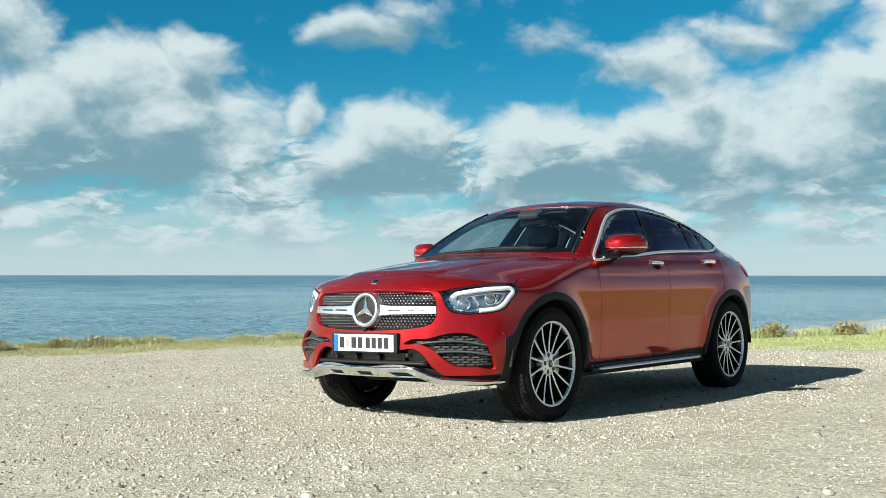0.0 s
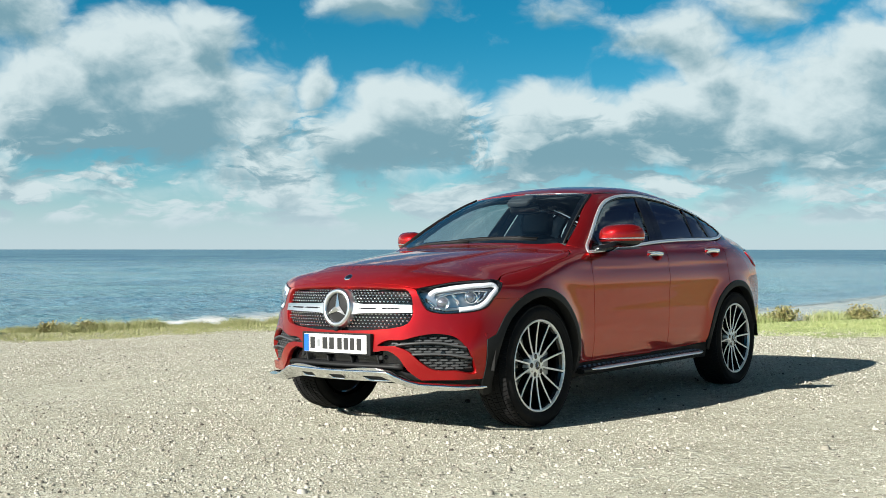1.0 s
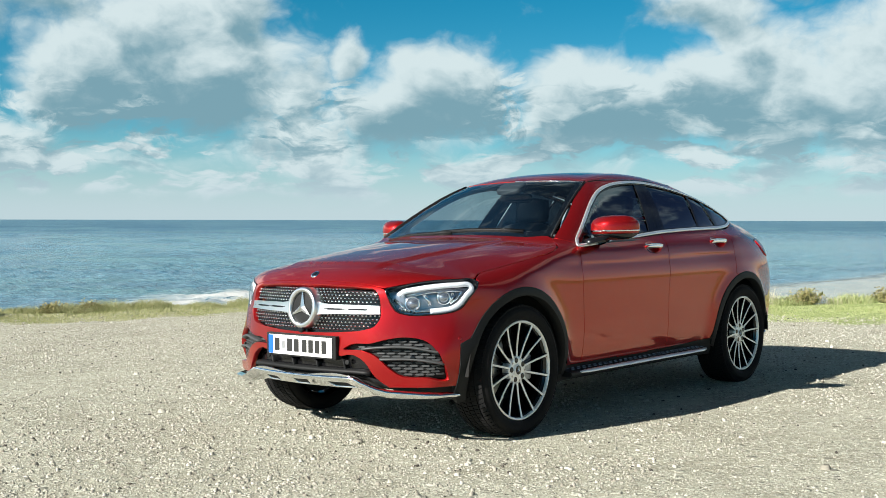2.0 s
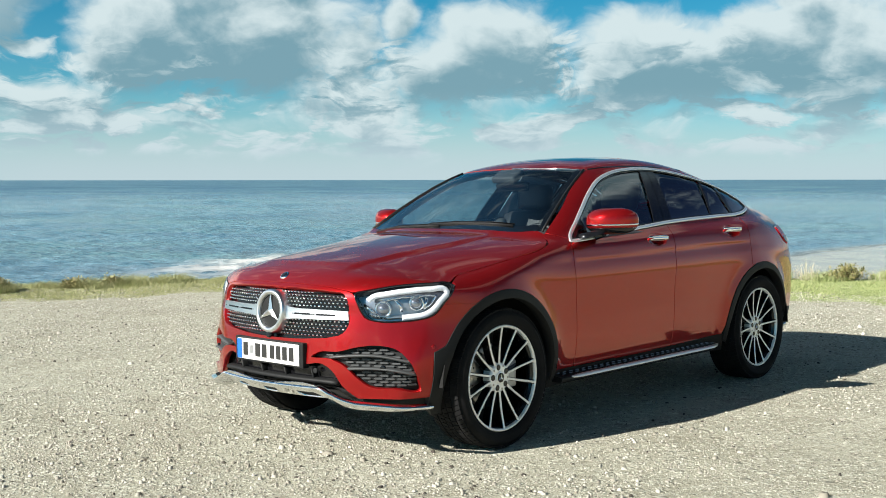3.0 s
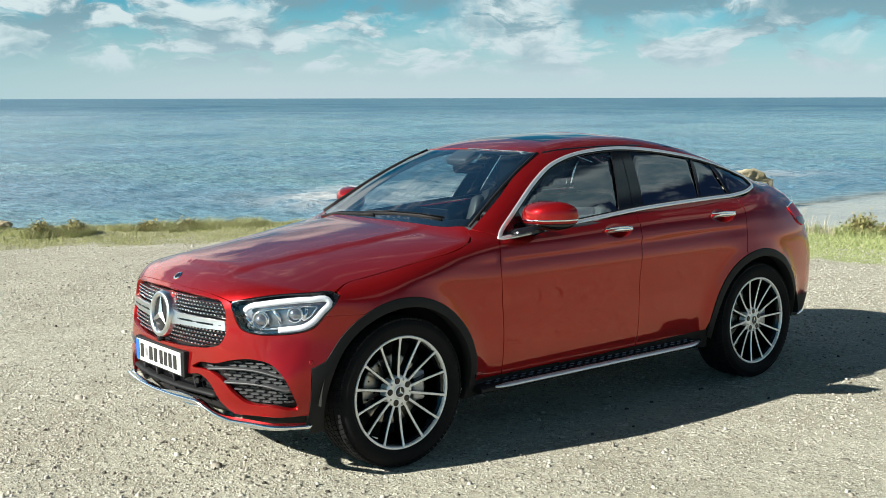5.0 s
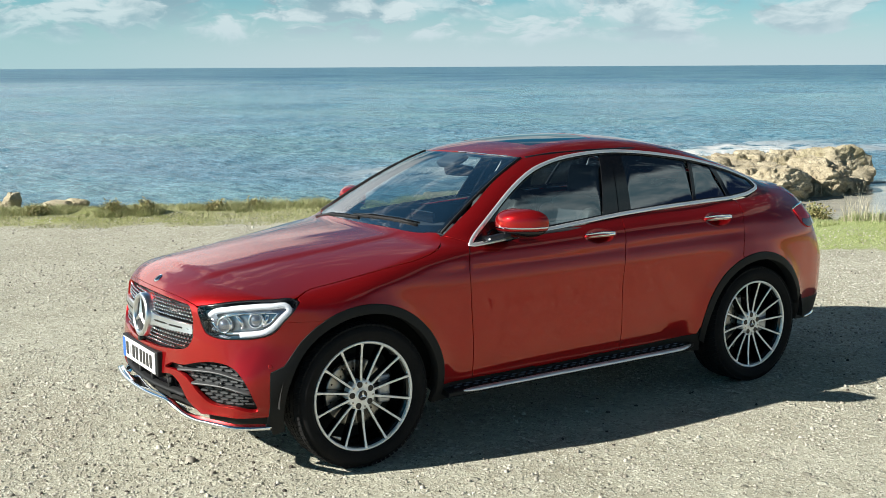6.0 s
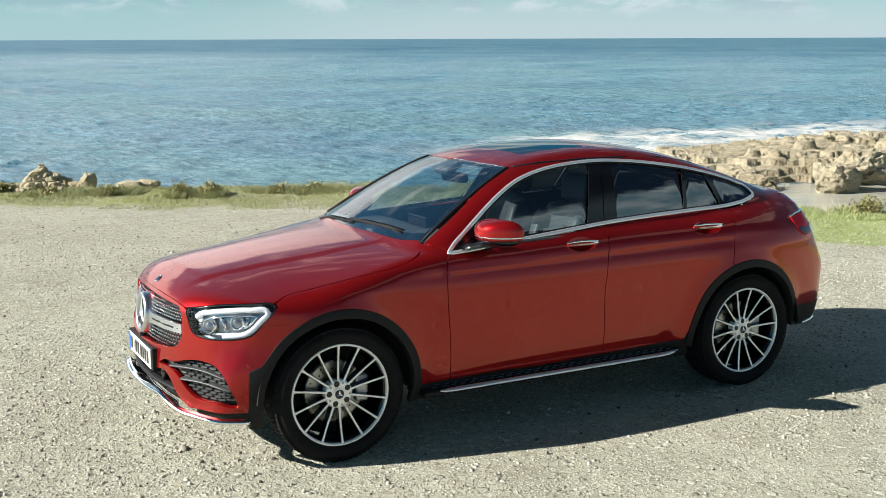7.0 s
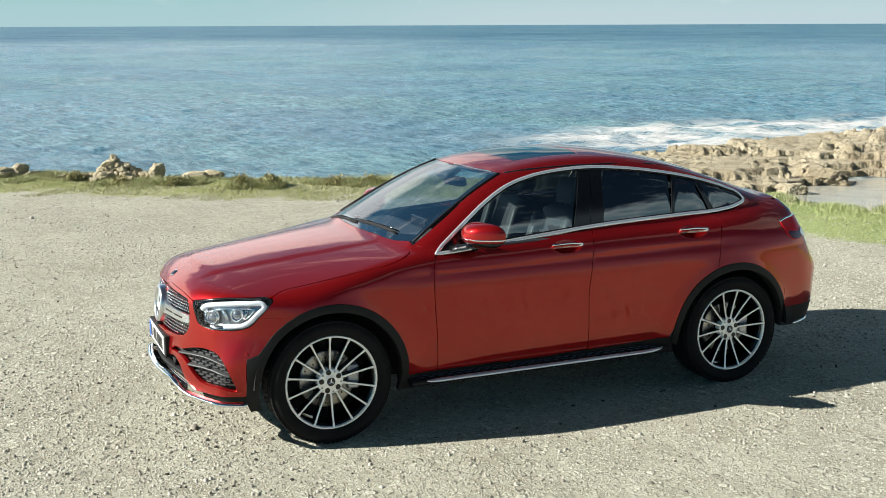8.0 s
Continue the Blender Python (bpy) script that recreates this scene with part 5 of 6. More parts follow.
def intake_unit(s):
    f = np.array((s, 1))
    rim = intake_l * f
    unit = panel("side_intake", inset(rim, -0.004), on_nose, PLASTIC, car, out=-0.040, deep=0, step=0.03, label="black side intake with two grey fins over a dashed screen")
    for a, b, w in ((((0.43, 0.532), (0.55, 0.545), (0.70, 0.545), (0.835, 0.520)), 0, 0.018), (((0.53, 0.478), (0.62, 0.482), (0.75, 0.478), (0.862, 0.455)), 0, 0.018)):
        line = outline(a, closed=False, step=0.03) * f
        strip("intake_fin", line, on_nose, FIN, unit, w, 0.034, out=-0.034, sink=0.01)
    # dashes of the screen
    spots = []
    for r, z in enumerate(np.arange(0.380, 0.60, 0.0165)):
        for u in np.arange(0.30, 0.90, 0.058) + (0.029 if r % 2 else 0):
            spots.append((u, z))
    q = np.array(spots) 
    q = q[inside(intake_l, q) & (distance_to(intake_l, q) > 0.010)] * f
    p = on_nose(q)
    n = normal_of(p)
    vs, fs = [], []
    for c, m in zip(p, n):
        t = np.cross((0, 0, 1), m)
        t /= np.linalg.norm(t)
        bb = np.cross(m, t)
        k = len(vs)
        for x, y in ((-1, 0), (-0.7, 1), (0.7, 1), (1, 0), (0.7, -1), (-0.7, -1)):
            vs += [c - m * 0.040 + t * x * 0.026 + bb * y * 0.006, c - m * 0.030 + t * x * 0.024 + bb * y * 0.004]
        fs += [(k + 2 * i, k + 2 * ((i + 1) % 6), k + 2 * ((i + 1) % 6) + 1, k + 2 * i + 1) for i in range(6)] + [tuple(k + 2 * i + 1 for i in range(6))]
    tagged(part("intake_screen", mesh_of("intake_screen", vs, fs, FIN, False), unit), kind="stuff")
    button("parking_sensor", (0.705 * s, 0.487), on_nose, 0.015, 0.0, GLOSS_BLACK, unit, out=-0.004)
    button("mouth_sensor", (0.33 * s, 0.455), on_nose, 0.014, 0.0, PLASTIC, unit, out=-0.02)
    button("side_sensor", (0.948 * s, 0.590), on_nose, 0.011, 0.0015, PAINT, unit)
    return unit


FIN = material("grey_fin_plastic", (0.045, 0.048, 0.05), 0.5, vary=0.08, scale=40)
for s in (1, -1):
    lamp_unit(s)
    intake_unit(s)

# tail
tail = [(0.0, 1.203), (0.35, 1.203), (0.60, 1.198), (0.79, 1.205, 1), (0.83, 1.10), (0.897, 0.985), (0.966, 0.80), (1.045, 0.60), (1.044, 0.475, 1), (0.5, 0.455), (0.0, 0.455)]
tail_rim = outline([*tail, *[(-q[0], *q[1:]) for q in tail[-2:0:-1]]], step=0.05)
panel("rear_bumper", tail_rim, on_tail, PAINT, car)
low_tail = [(0.0, 0.453), (0.5, 0.453), (1.06, 0.472, 1), (1.04, 0.34, 1), (0.5, 0.28), (0.0, 0.28)]
panel("rear_skirt", outline([*low_tail, *[(-q[0], *q[1:]) for q in low_tail[-2:0:-1]]], step=0.05), on_tail, PLASTIC, car, out=0.002, deep=0.05)
strip("rear_skirt_trim", np.array([(u, 0.325) for u in np.linspace(-0.86, 0.86, 24)]), on_tail, CHROME, car, 0.030, 0.010, out=0.004)
for s in (1, -1):
    tl = outline([(1.008, 1.076, 1), (0.88, 1.094), (0.77, 1.098), (0.70, 1.06), (0.76, 0.990), (0.86, 0.962), (0.95, 0.955), (1.002, 0.985)], step=0.02)
    t = panel("tail_lamp", tl, on_tail, TAIL_RED, car, s, out=0.006, deep=0.02, step=0.02, label="red tail lamp with a bright upper edge")
    panel("lamp_foot", outline([(0.998, 0.996), (0.90, 1.002), (0.76, 1.008), (0.77, 0.993), (0.86, 0.966), (0.948, 0.959), (0.996, 0.986)], step=0.02), on_tail, TAIL_DARK, t, s, out=0.0085, deep=0.003, step=0.02, label="dark lower lens")
    panel("reversing_light", outline([(0.865, 0.992), (0.76, 1.002), (0.775, 0.985), (0.86, 0.972)], step=0.012), on_tail, LAMP_WHITE, t, s, out=0.011, deep=0.003, step=0.012, label="pale reversing light")
    strip("tail_lamp_edge", np.array([(1.01, 1.080), (0.94, 1.091), (0.86, 1.098), (0.77, 1.102)]), on_tail, CHROME, t, 0.014, 0.006, s, out=0.005)


# running boards
def running_board(s):
    xs = np.linspace(0.93, -0.95, 40)
    outer = 0.918 - 0.06 * np.clip((-0.72 - xs) / 0.22, 0, 1) ** 2
    vs, fs = [], []
    for x, o in zip(xs, outer):
        vs += [(x, s * y, z) for y, z in ((0.74, 0.285), (o - 0.012, 0.278), (o, 0.288), (o, 0.302), (o - 0.006, 0.308), (o - 0.025, 0.310), (0.80, 0.328), (0.78, 0.345))]
    k = 8
    for i in range(len(xs) - 1):
        fs += [(i * k + j, i * k + (j + 1) % k, (i + 1) * k + (j + 1) % k, (i + 1) * k + j) for j in range(k)]
    fs += [tuple(range(k))[::-1], tuple((len(xs) - 1) * k + j for j in range(k))]
    board = part("running_board", mesh_of("running_board", vs, fs, PLASTIC, False), car, "black running board with rubber studs and bright edge")
    m = (xs < 0.868) & (xs > -0.93)
    line = np.stack([xs[m], s * (outer[m] - 0.004), np.full(m.sum(), 0.304)], 1)
    sweep("board_edge", line, np.tile((0, s * 0.5, 0.87), (len(line), 1)), TRIM, board, 0.030, 0.006, taper=True)
    vs, fs = [], []
    for r, y in enumerate((0.822, 0.846, 0.870)):
        for x in np.arange(0.85, -0.86, -0.062) + (0.031 if r % 2 else 0):
            z = 0.310 + (0.893 - y) * 0.19 + 0.001
            k = len(vs)
            for dx, dy in ((-1, -0.4), (-0.8, 1), (0.8, 1), (1, 0.4), (0.8, -1), (-0.8, -1)):
                vs += [(x + dx * 0.022, s * (y + dy * 0.006), z), (x + dx * 0.019, s * (y + dy * 0.004), z + 0.006)]
            fs += [(k + 2 * i, k + 2 * ((i + 1) % 6), k + 2 * ((i + 1) % 6) + 1, k + 2 * i + 1) for i in range(6)] + [tuple(k + 2 * i + 1 for i in range(6))]
    tagged(part("board_studs", mesh_of("board_studs", vs, fs, GLOSS_BLACK, False), board), kind="stuff")


running_board(1), running_board(-1)


# mirrors
def pod(name, mat, zlo, zhi, s, grow=0.0, seg=40, rows=14):
    """A slice of the mirror's shell between two heights; it tapers outwards and to the front."""
    vs, fs = [], []
    zs = np.linspace(zlo, zhi, rows)
    for z in zs:
        v = (z - MIRROR[2]) / 0.078
        w = max(1 - abs(v) ** 2.6, 0.0) ** 0.5
        for a in np.arange(seg) * 2 * math.pi / seg:
            c, q = math.cos(a), math.sin(a)
            c, q = math.copysign(abs(c) ** 0.75, c), math.copysign(abs(q) ** 0.8, q)
            x = (0.105 if c > 0 else 0.066) * c * w * (1 - 0.25 * max(q, 0))
            y = 0.138 * q * (0.35 + 0.65 * w)
            vs.append((MIRROR[0] + x * (1 + grow) - 0.05 * (y / 0.12) ** 2 * (1 if q > 0 else 0.0) - 0.10 * y, s * (MIRROR[1] + y * (1 + grow)), z + 0.02 * y))
    n = len(zs)
    for i in range(n - 1):
        fs += [(i * seg + j, i * seg + (j + 1) % seg, (i + 1) * seg + (j + 1) % seg, (i + 1) * seg + j) for j in range(seg)]
    fs += [tuple(range(seg))[::-1], tuple((n - 1) * seg + j for j in range(seg))]
    if s < 0:
        fs = [f[::-1] for f in fs]
    return mesh_of(name, vs, fs, mat)


MIRROR = (0.475, 0.940, 1.182)
for s in (1, -1):
    mir = part("wing_mirror", pod("wing_mirror", PAINT, 1.143, 1.2595, s), car, "red mirror with black foot and clear indicator")
    part("mirror_foot", pod("mirror_foot", GLOSS_BLACK, 1.1045, 1.142, s), mir)
    part("indicator", pod("indicator", LAMP_CHROME, 1.157, 1.166, s, 0.016, rows=4), mir, "clear indicator strip")
    arm = [(0.60, 0.80, 1.085), (0.57, 0.84, 1.093), (0.53, 0.885, 1.108), (0.50, 0.92, 1.128)]
    sweep("mirror_arm", [(x, s * y, z) for x, y, z in arm], np.tile((0.0, s * -0.4, 0.92), (4, 1)), GLOSS_BLACK, mir, 0.12, 0.022, sink=0.02)
    sail = outline([(0.72, 1.085, 1), (0.60, 1.155, 1), (0.52, 1.20, 1), (0.50, 1.095, 1)], step=0.03)
    panel("mirror_sail", sail, on_side, GLOSS_BLACK, mir, s, out=-0.002, deep=0.006)


# wheels
SPOKES = 14


def build_wheel(name, turn):
    w = thing(name)
    part("tyre", lathe("tyre", [(0.282, -0.105), (0.300, -0.124), (0.330, -0.130), (0.352, -0.118), (0.366, -0.095), (0.371, -0.062), (0.3725, -0.03), (0.3725, 0.03), (0.371, 0.062), (0.366, 0.095), (0.352, 0.114), (0.338, 0.122), (0.334, 0.1235),
                                (0.330, 0.1225), (0.315, 0.1225), (0.300, 0.118), (0.288, 0.108), (0.280, 0.10)], RUBBER, 112), w, "black low-profile tyre")
    # tread grooves as raised bands and cross bars
    vs, fs = [], []
    for band, (y0, y1) in enumerate(((-0.108, -0.066), (-0.058, -0.022), (-0.016, 0.016), (0.022, 0.058), (0.066, 0.108))):
        n = 84
        for i in range(n):
            a0, a1 = (i + 0.08 + 0.3 * band) * 2 * math.pi / n, (i + 0.90 + 0.3 * band) * 2 * math.pi / n
            sk = 0.02 * (band - 2)
            k = len(vs)
            for a, d in ((a0, 0), (a1, 0)):
                for y in (y0, y1):
                    edge = 0.0065 if abs(y) > 0.1 else 0.0
                    for r in (0.366 - edge, 0.3765 - edge):
                        b = a + sk * (y - y0) / 0.04
                        vs.append((r * math.cos(b), y, r * math.sin(b)))
            fs += [(k + 1, k + 3, k + 7, k + 5), (k, k + 1, k + 5, k + 4), (k + 2, k + 6, k + 7, k + 3), (k, k + 2, k + 3, k + 1), (k + 4, k + 5, k + 7, k + 6)]
    tagged(part("tread", mesh_of("tread", vs, fs, RUBBER, False), w), kind="stuff")
    part("rim", lathe("rim", [(0.262, -0.10), (0.258, 0.02), (0.255, 0.07), (0.262, 0.088), (0.270, 0.092)], GLOSS_BLACK, 84), w)
    part("rim_lip", lathe("rim_lip", [(0.268, 0.088), (0.2695, 0.1035), (0.2735, 0.1075), (0.2790, 0.1085), (0.2825, 0.106), (0.284, 0.098)], ALLOY, 84), w, "polished alloy rim edge")
    def spoke(mat, wide0, wide1, lift, deep, nm):
        bm = bmesh.new()
        rows = []
        rs = np.linspace(0.046, 0.2715, 9)
        for r in rs:
            t = (r - 0.046) / 0.2255
            y = 0.076 + 0.030 * t ** 0.8 + lift - 0.008 * math.sin(math.pi * t)
            hw = (wide0 + (wide1 - wide0) * t) * (1 + 0.5 * max(0, (t - 0.9) / 0.1) ** 2)
            rows.append([bm.verts.new((x, yy, r)) for x, yy in ((-hw * 1.15, y - deep), (-hw, y - 0.002), (-hw * 0.75, y), (hw * 0.75, y), (hw, y - 0.002), (hw * 1.15, y - deep))])
        for a, b in zip(rows, rows[1:]):
            for i in range(5):
                bm.faces.new((a[i], a[i + 1], b[i + 1], b[i]))
        return bm_mesh(nm, bm, mat, False)
    face = spoke(ALLOY, 0.0066, 0.0050, 0.0, 0.006, "spoke")
    side = spoke(GLOSS_BLACK, 0.0085, 0.0085, -0.004, 0.045, "spoke_side")
    for i in range(SPOKES):
        m = pose(0, 0, 0, 0, 360 / SPOKES * i + turn, 0)
        sp = part("spoke", face, w)
        sp.matrix_basis = m
        part("spoke_side", side, sp)
    part("hub", lathe("hub", [(0.0001, 0.080), (0.064, 0.081), (0.073, 0.079), (0.079, 0.072), (0.082, 0.055), (0.082, 0.03)], ALLOY, 48), w, "polished hub")
    for i in range(5):
        a = math.radians(72 * i + turn + 12)
        disc("bolt_hole", (0.0, 0, 0), (0, 1, 0), 0.0160, 0.0825, GLOSS_BLACK, w).matrix_basis = Matrix.Translation((0.057 * math.sin(a), 0, 0.057 * math.cos(a)))
        b = a + math.radians(36)
        disc("bolt_dimple", (0.0, 0, 0), (0, 1, 0), 0.0062, 0.0822, STEEL, w, seg=12).matrix_basis = Matrix.Translation((0.063 * math.sin(b), 0, 0.063 * math.cos(b)))
    cap = disc("centre_cap", (0, 0, 0), (0, 1, 0), 0.034, 0.086, ALLOY, w, "round centre cap with three arms")
    disc("cap_face", (0, 0, 0), (0, 1, 0), 0.026, 0.0875, GLOSS_BLACK, w)
    vs, fs = [], []
    for k in range(3):
        a = math.pi / 2 + k * 2 * math.pi / 3
        i = len(vs)
        vs += [(0, 0.0915, 0)] + [(math.cos(a + d) * q, 0.0890, math.sin(a + d) * q) for d, q in ((0, 0.025), (math.pi / 3, 0.006), (-math.pi / 3, 0.006))]
        fs += [(i, i + 1, i + 2), (i, i + 3, i + 1)]
    part("cap_arms", mesh_of("cap_arms", vs, fs, CHROME, False), w)
    part("brake_disc", lathe("brake_disc", [(0.07, 0.005), (0.085, 0.012), (0.165, 0.014), (0.175, 0.010), (0.175, -0.012), (0.165, -0.016), (0.06, -0.016)], STEEL, 48), w, "drilled steel brake disc")
    for i in range(30):
        a, r = i * 2 * math.pi / 30, (0.105, 0.128, 0.150)[i % 3]
        disc("disc_hole", (r * math.cos(a), 0, r * math.sin(a)), (0, 1, 0), 0.0055, 0.0148, VOID, w, seg=8)
    part("brake_caliper", box_mesh("brake_caliper", (-0.19, -0.02, -0.075), (-0.115, 0.04, 0.075), SILVER_PAINT, 0.012), w, "silver brake caliper")
    # black disc added behind the brakes, standing in for the dark of the arch
    part("wheel_shade_backing", lathe("wheel_shade_backing", [(0.0001, -0.06), (0.255, -0.06)], VOID, 32), w)
    return w


for ax, s, turn in ((AXLE_F, 1, 1.0), (AXLE_R, 1, -9.0), (AXLE_F, -1, 5.0), (AXLE_R, -1, 14.0)):
    w = build_wheel("wheel", turn)
    w.parent = car
    w.matrix_basis = pose(ax, 0.808 * s, AXLE_Z + 0.012, 0, 0, (0 if s > 0 else 180))
    # arch lining, its colour black enough to stand in for the shade within
    a = np.radians(np.linspace(2, 180, 40))
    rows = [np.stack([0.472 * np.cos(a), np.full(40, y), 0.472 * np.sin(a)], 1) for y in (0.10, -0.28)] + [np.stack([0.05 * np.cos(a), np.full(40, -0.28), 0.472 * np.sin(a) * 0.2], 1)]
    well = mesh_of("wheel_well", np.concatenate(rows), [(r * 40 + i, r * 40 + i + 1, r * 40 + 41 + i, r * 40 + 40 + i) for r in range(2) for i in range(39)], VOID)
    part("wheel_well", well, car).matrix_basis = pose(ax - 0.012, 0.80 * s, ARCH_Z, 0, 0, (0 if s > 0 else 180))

# underside
part("underbody", box_mesh("underbody", (-2.10, -0.50, 0.235), (1.72, 0.50, 0.30), VOID, 0.02), car)
part("cabin_floor", box_mesh("cabin_floor", (-1.0, -0.80, 0.29), (0.95, 0.80, 0.34), VOID, 0.02), car)
part("rear_shelf", box_mesh("rear_shelf", (-2.0, -0.72, 0.95), (-1.25, 0.72, 0.97), CABIN, 0.005), car)
part("bulkhead", box_mesh("bulkhead", (0.92, -0.72, 0.35), (0.94, 0.72, 1.08), VOID, 0.0), car)

# cabin
def pad(name, centre, size, mat, parent, turn=(0, 0, 0), soft=0.4, label=""):
    """A cushion: a rounded box."""
    bm = bmesh.new()
    bmesh.ops.create_cube(bm, size=1)
    bmesh.ops.subdivide_edges(bm, edges=bm.edges[:], cuts=5, use_grid_fill=True)
    for v in bm.verts:
        c = v.co * 2
        l = (abs(c.x) ** 4 + abs(c.y) ** 4 + abs(c.z) ** 4) ** 0.25
        k = 1 + (1 / max(l, 1e-6) - 1) * soft * 1.6 if l > 1 else 1
        v.co = Vector((c.x * k * size[0] / 2, c.y * k * size[1] / 2, c.z * k * size[2] / 2))
    bmesh.ops.transform(bm, matrix=pose(*centre, *turn), verts=bm.verts[:])
    return part(name, bm_mesh(name, bm, mat), parent, label)


dash = pad("dashboard", (0.72, 0, 0.98), (0.52, 1.42, 0.22), CABIN, car, (0, 6, 0), 0.35, "dark dashboard")
part("centre_screen", box_mesh("centre_screen", (0.50, -0.12, 1.05), (0.515, 0.13, 1.17), GLOSS_BLACK, 0.004), dash)
pad("instrument_hood", (0.58, 0.37, 1.075), (0.18, 0.36, 0.08), CABIN, dash, (0, 8, 0))
sw = lathe("steering_wheel", [(0.168 + 0.014 * math.cos(a), 0.014 * math.sin(a)) for a in np.linspace(0, 2 * math.pi, 12)], LEATHER, 40)
wheel_ob = part("steering_wheel", sw, car, "black leather steering wheel")
wheel_ob.matrix_basis = pose(0.36, 0.37, 1.0, 0, 0, 90) @ pose(0, 0, 0, 24, 0, 0)
pad("steering_hub", (0, 0.0, 0), (0.16, 0.06, 0.12), LEATHER, wheel_ob)
for s in (1, -1):
    seat = pad("front_seat", (-0.10, 0.37 * s, 0.62), (0.52, 0.50, 0.20), SEAT, car, (0, -6, 0), 0.4, "two-tone leather front seat")
    pad("seat_back", (-0.36, 0.37 * s, 0.93), (0.17, 0.48, 0.62), SEAT, seat, (0, -17, 0))
    for q in (-1, 1):
        pad("seat_bolster", (-0.30, (0.37 + 0.205 * q) * s, 0.92), (0.16, 0.09, 0.52), SEAT_PALE, seat, (0, -17, 0))
    pad("headrest", (-0.475, 0.37 * s, 1.325), (0.11, 0.27, 0.19), SEAT, seat, (0, -10, 0))
    for q in (-0.06, 0.06):
        part("headrest_post", box_mesh("headrest_post", (-0.465, 0.37 * s + q - 0.006, 1.18), (-0.453, 0.37 * s + q + 0.006, 1.27), CHROME, 0.002), seat)
bench = pad("rear_bench", (-1.0, 0, 0.62), (0.50, 1.30, 0.22), LEATHER, car, (0, -6, 0), 0.35, "black leather rear bench")
pad("bench_back", (-1.28, 0, 0.93), (0.18, 1.30, 0.60), LEATHER, bench, (0, -22, 0))
for y in (-0.40, 0.40):
    pad("bench_headrest", (-1.40, y, 1.25), (0.11, 0.26, 0.15), LEATHER, bench, (0, -12, 0))
cluster = pad("sensor_cluster", (0.285, 0, 1.468), (0.13, 0.20, 0.045), CABIN, car, (0, 28, 0), 0.35, "black sensor housing behind the windscreen")
pad("inner_mirror", (0.235, 0.0, 1.40), (0.04, 0.24, 0.065), GLOSS_BLACK, cluster, (0, 10, 12))
for s in (1, -1):
    pad("door_lining", (0.15, 0.80 * s, 0.86), (1.05, 0.06, 0.50), CABIN, car, (0, 0, 0), 0.25)

# wipers and scuttle
for pts in (((0.955, -0.10), (0.935, 0.10), (0.905, 0.36), (0.880, 0.52)), ((0.960, -0.62 * 0.9), (0.955, -0.38), (0.965, -0.14), (0.962, 0.0))):
    q = np.array(pts)
    q[:, 0] -= 0.012
    wp = strip("wiper", q, on_top, PLASTIC, car, 0.011, 0.008, out=0.001, label="black windscreen wiper")
    strip("wiper_blade", q + np.array((-0.016, 0.0)), on_top, GLOSS_BLACK, wp, 0.005, 0.005, out=0.001)


# ---------------------------------------------------------------- stones, grass, rocks
rng = np.random.default_rng(7)


def quick_mesh(name, verts, faces, mat, smooth=False):
    """A large mesh from arrays; all faces have the same number of corners."""
    me = bpy.data.meshes.new(name)
    verts, faces = np.asarray(verts, np.float32), np.asarray(faces, np.int32)
    me.vertices.add(len(verts))
    me.vertices.foreach_set("co", verts.ravel())
    n, k = faces.shape
    me.loops.add(n * k)
    me.loops.foreach_set("vertex_index", faces.ravel())
    me.polygons.add(n)
    me.polygons.foreach_set("loop_start", np.arange(0, n * k, k, dtype=np.int32))
    me.update(calc_edges=True)
    me.materials.append(mat)
    if smooth:
        me.shade_smooth()
    return me


def pebble_material():
    k = Nodes("mixed_limestone_chips")
    rnd = k.nt.nodes.new("ShaderNodeNewGeometry").outputs["Random Per Island"]
    col = k.mix(k.span(rnd, 0.15, 0.75), (0.266, 0.248, 0.204), (0.488, 0.470, 0.407))
    col = k.mix(k.span(rnd, 0.955, 0.965), col, (0.044, 0.037, 0.030))
    col = k.mix(k.span(k.noise(45, 4, 0.7), 0.45, 0.7, 0, 0.5), col, (0.222, 0.192, 0.141))
    k.put(col, k.p.inputs["Base Color"])
    k.p.inputs["Roughness"].default_value = 0.9
    k.put(k.bump(k.noise(120, 4, 0.7), 0.5, 0.004), k.p.inputs["Normal"])
    return k.m


CHIPS = pebble_material()


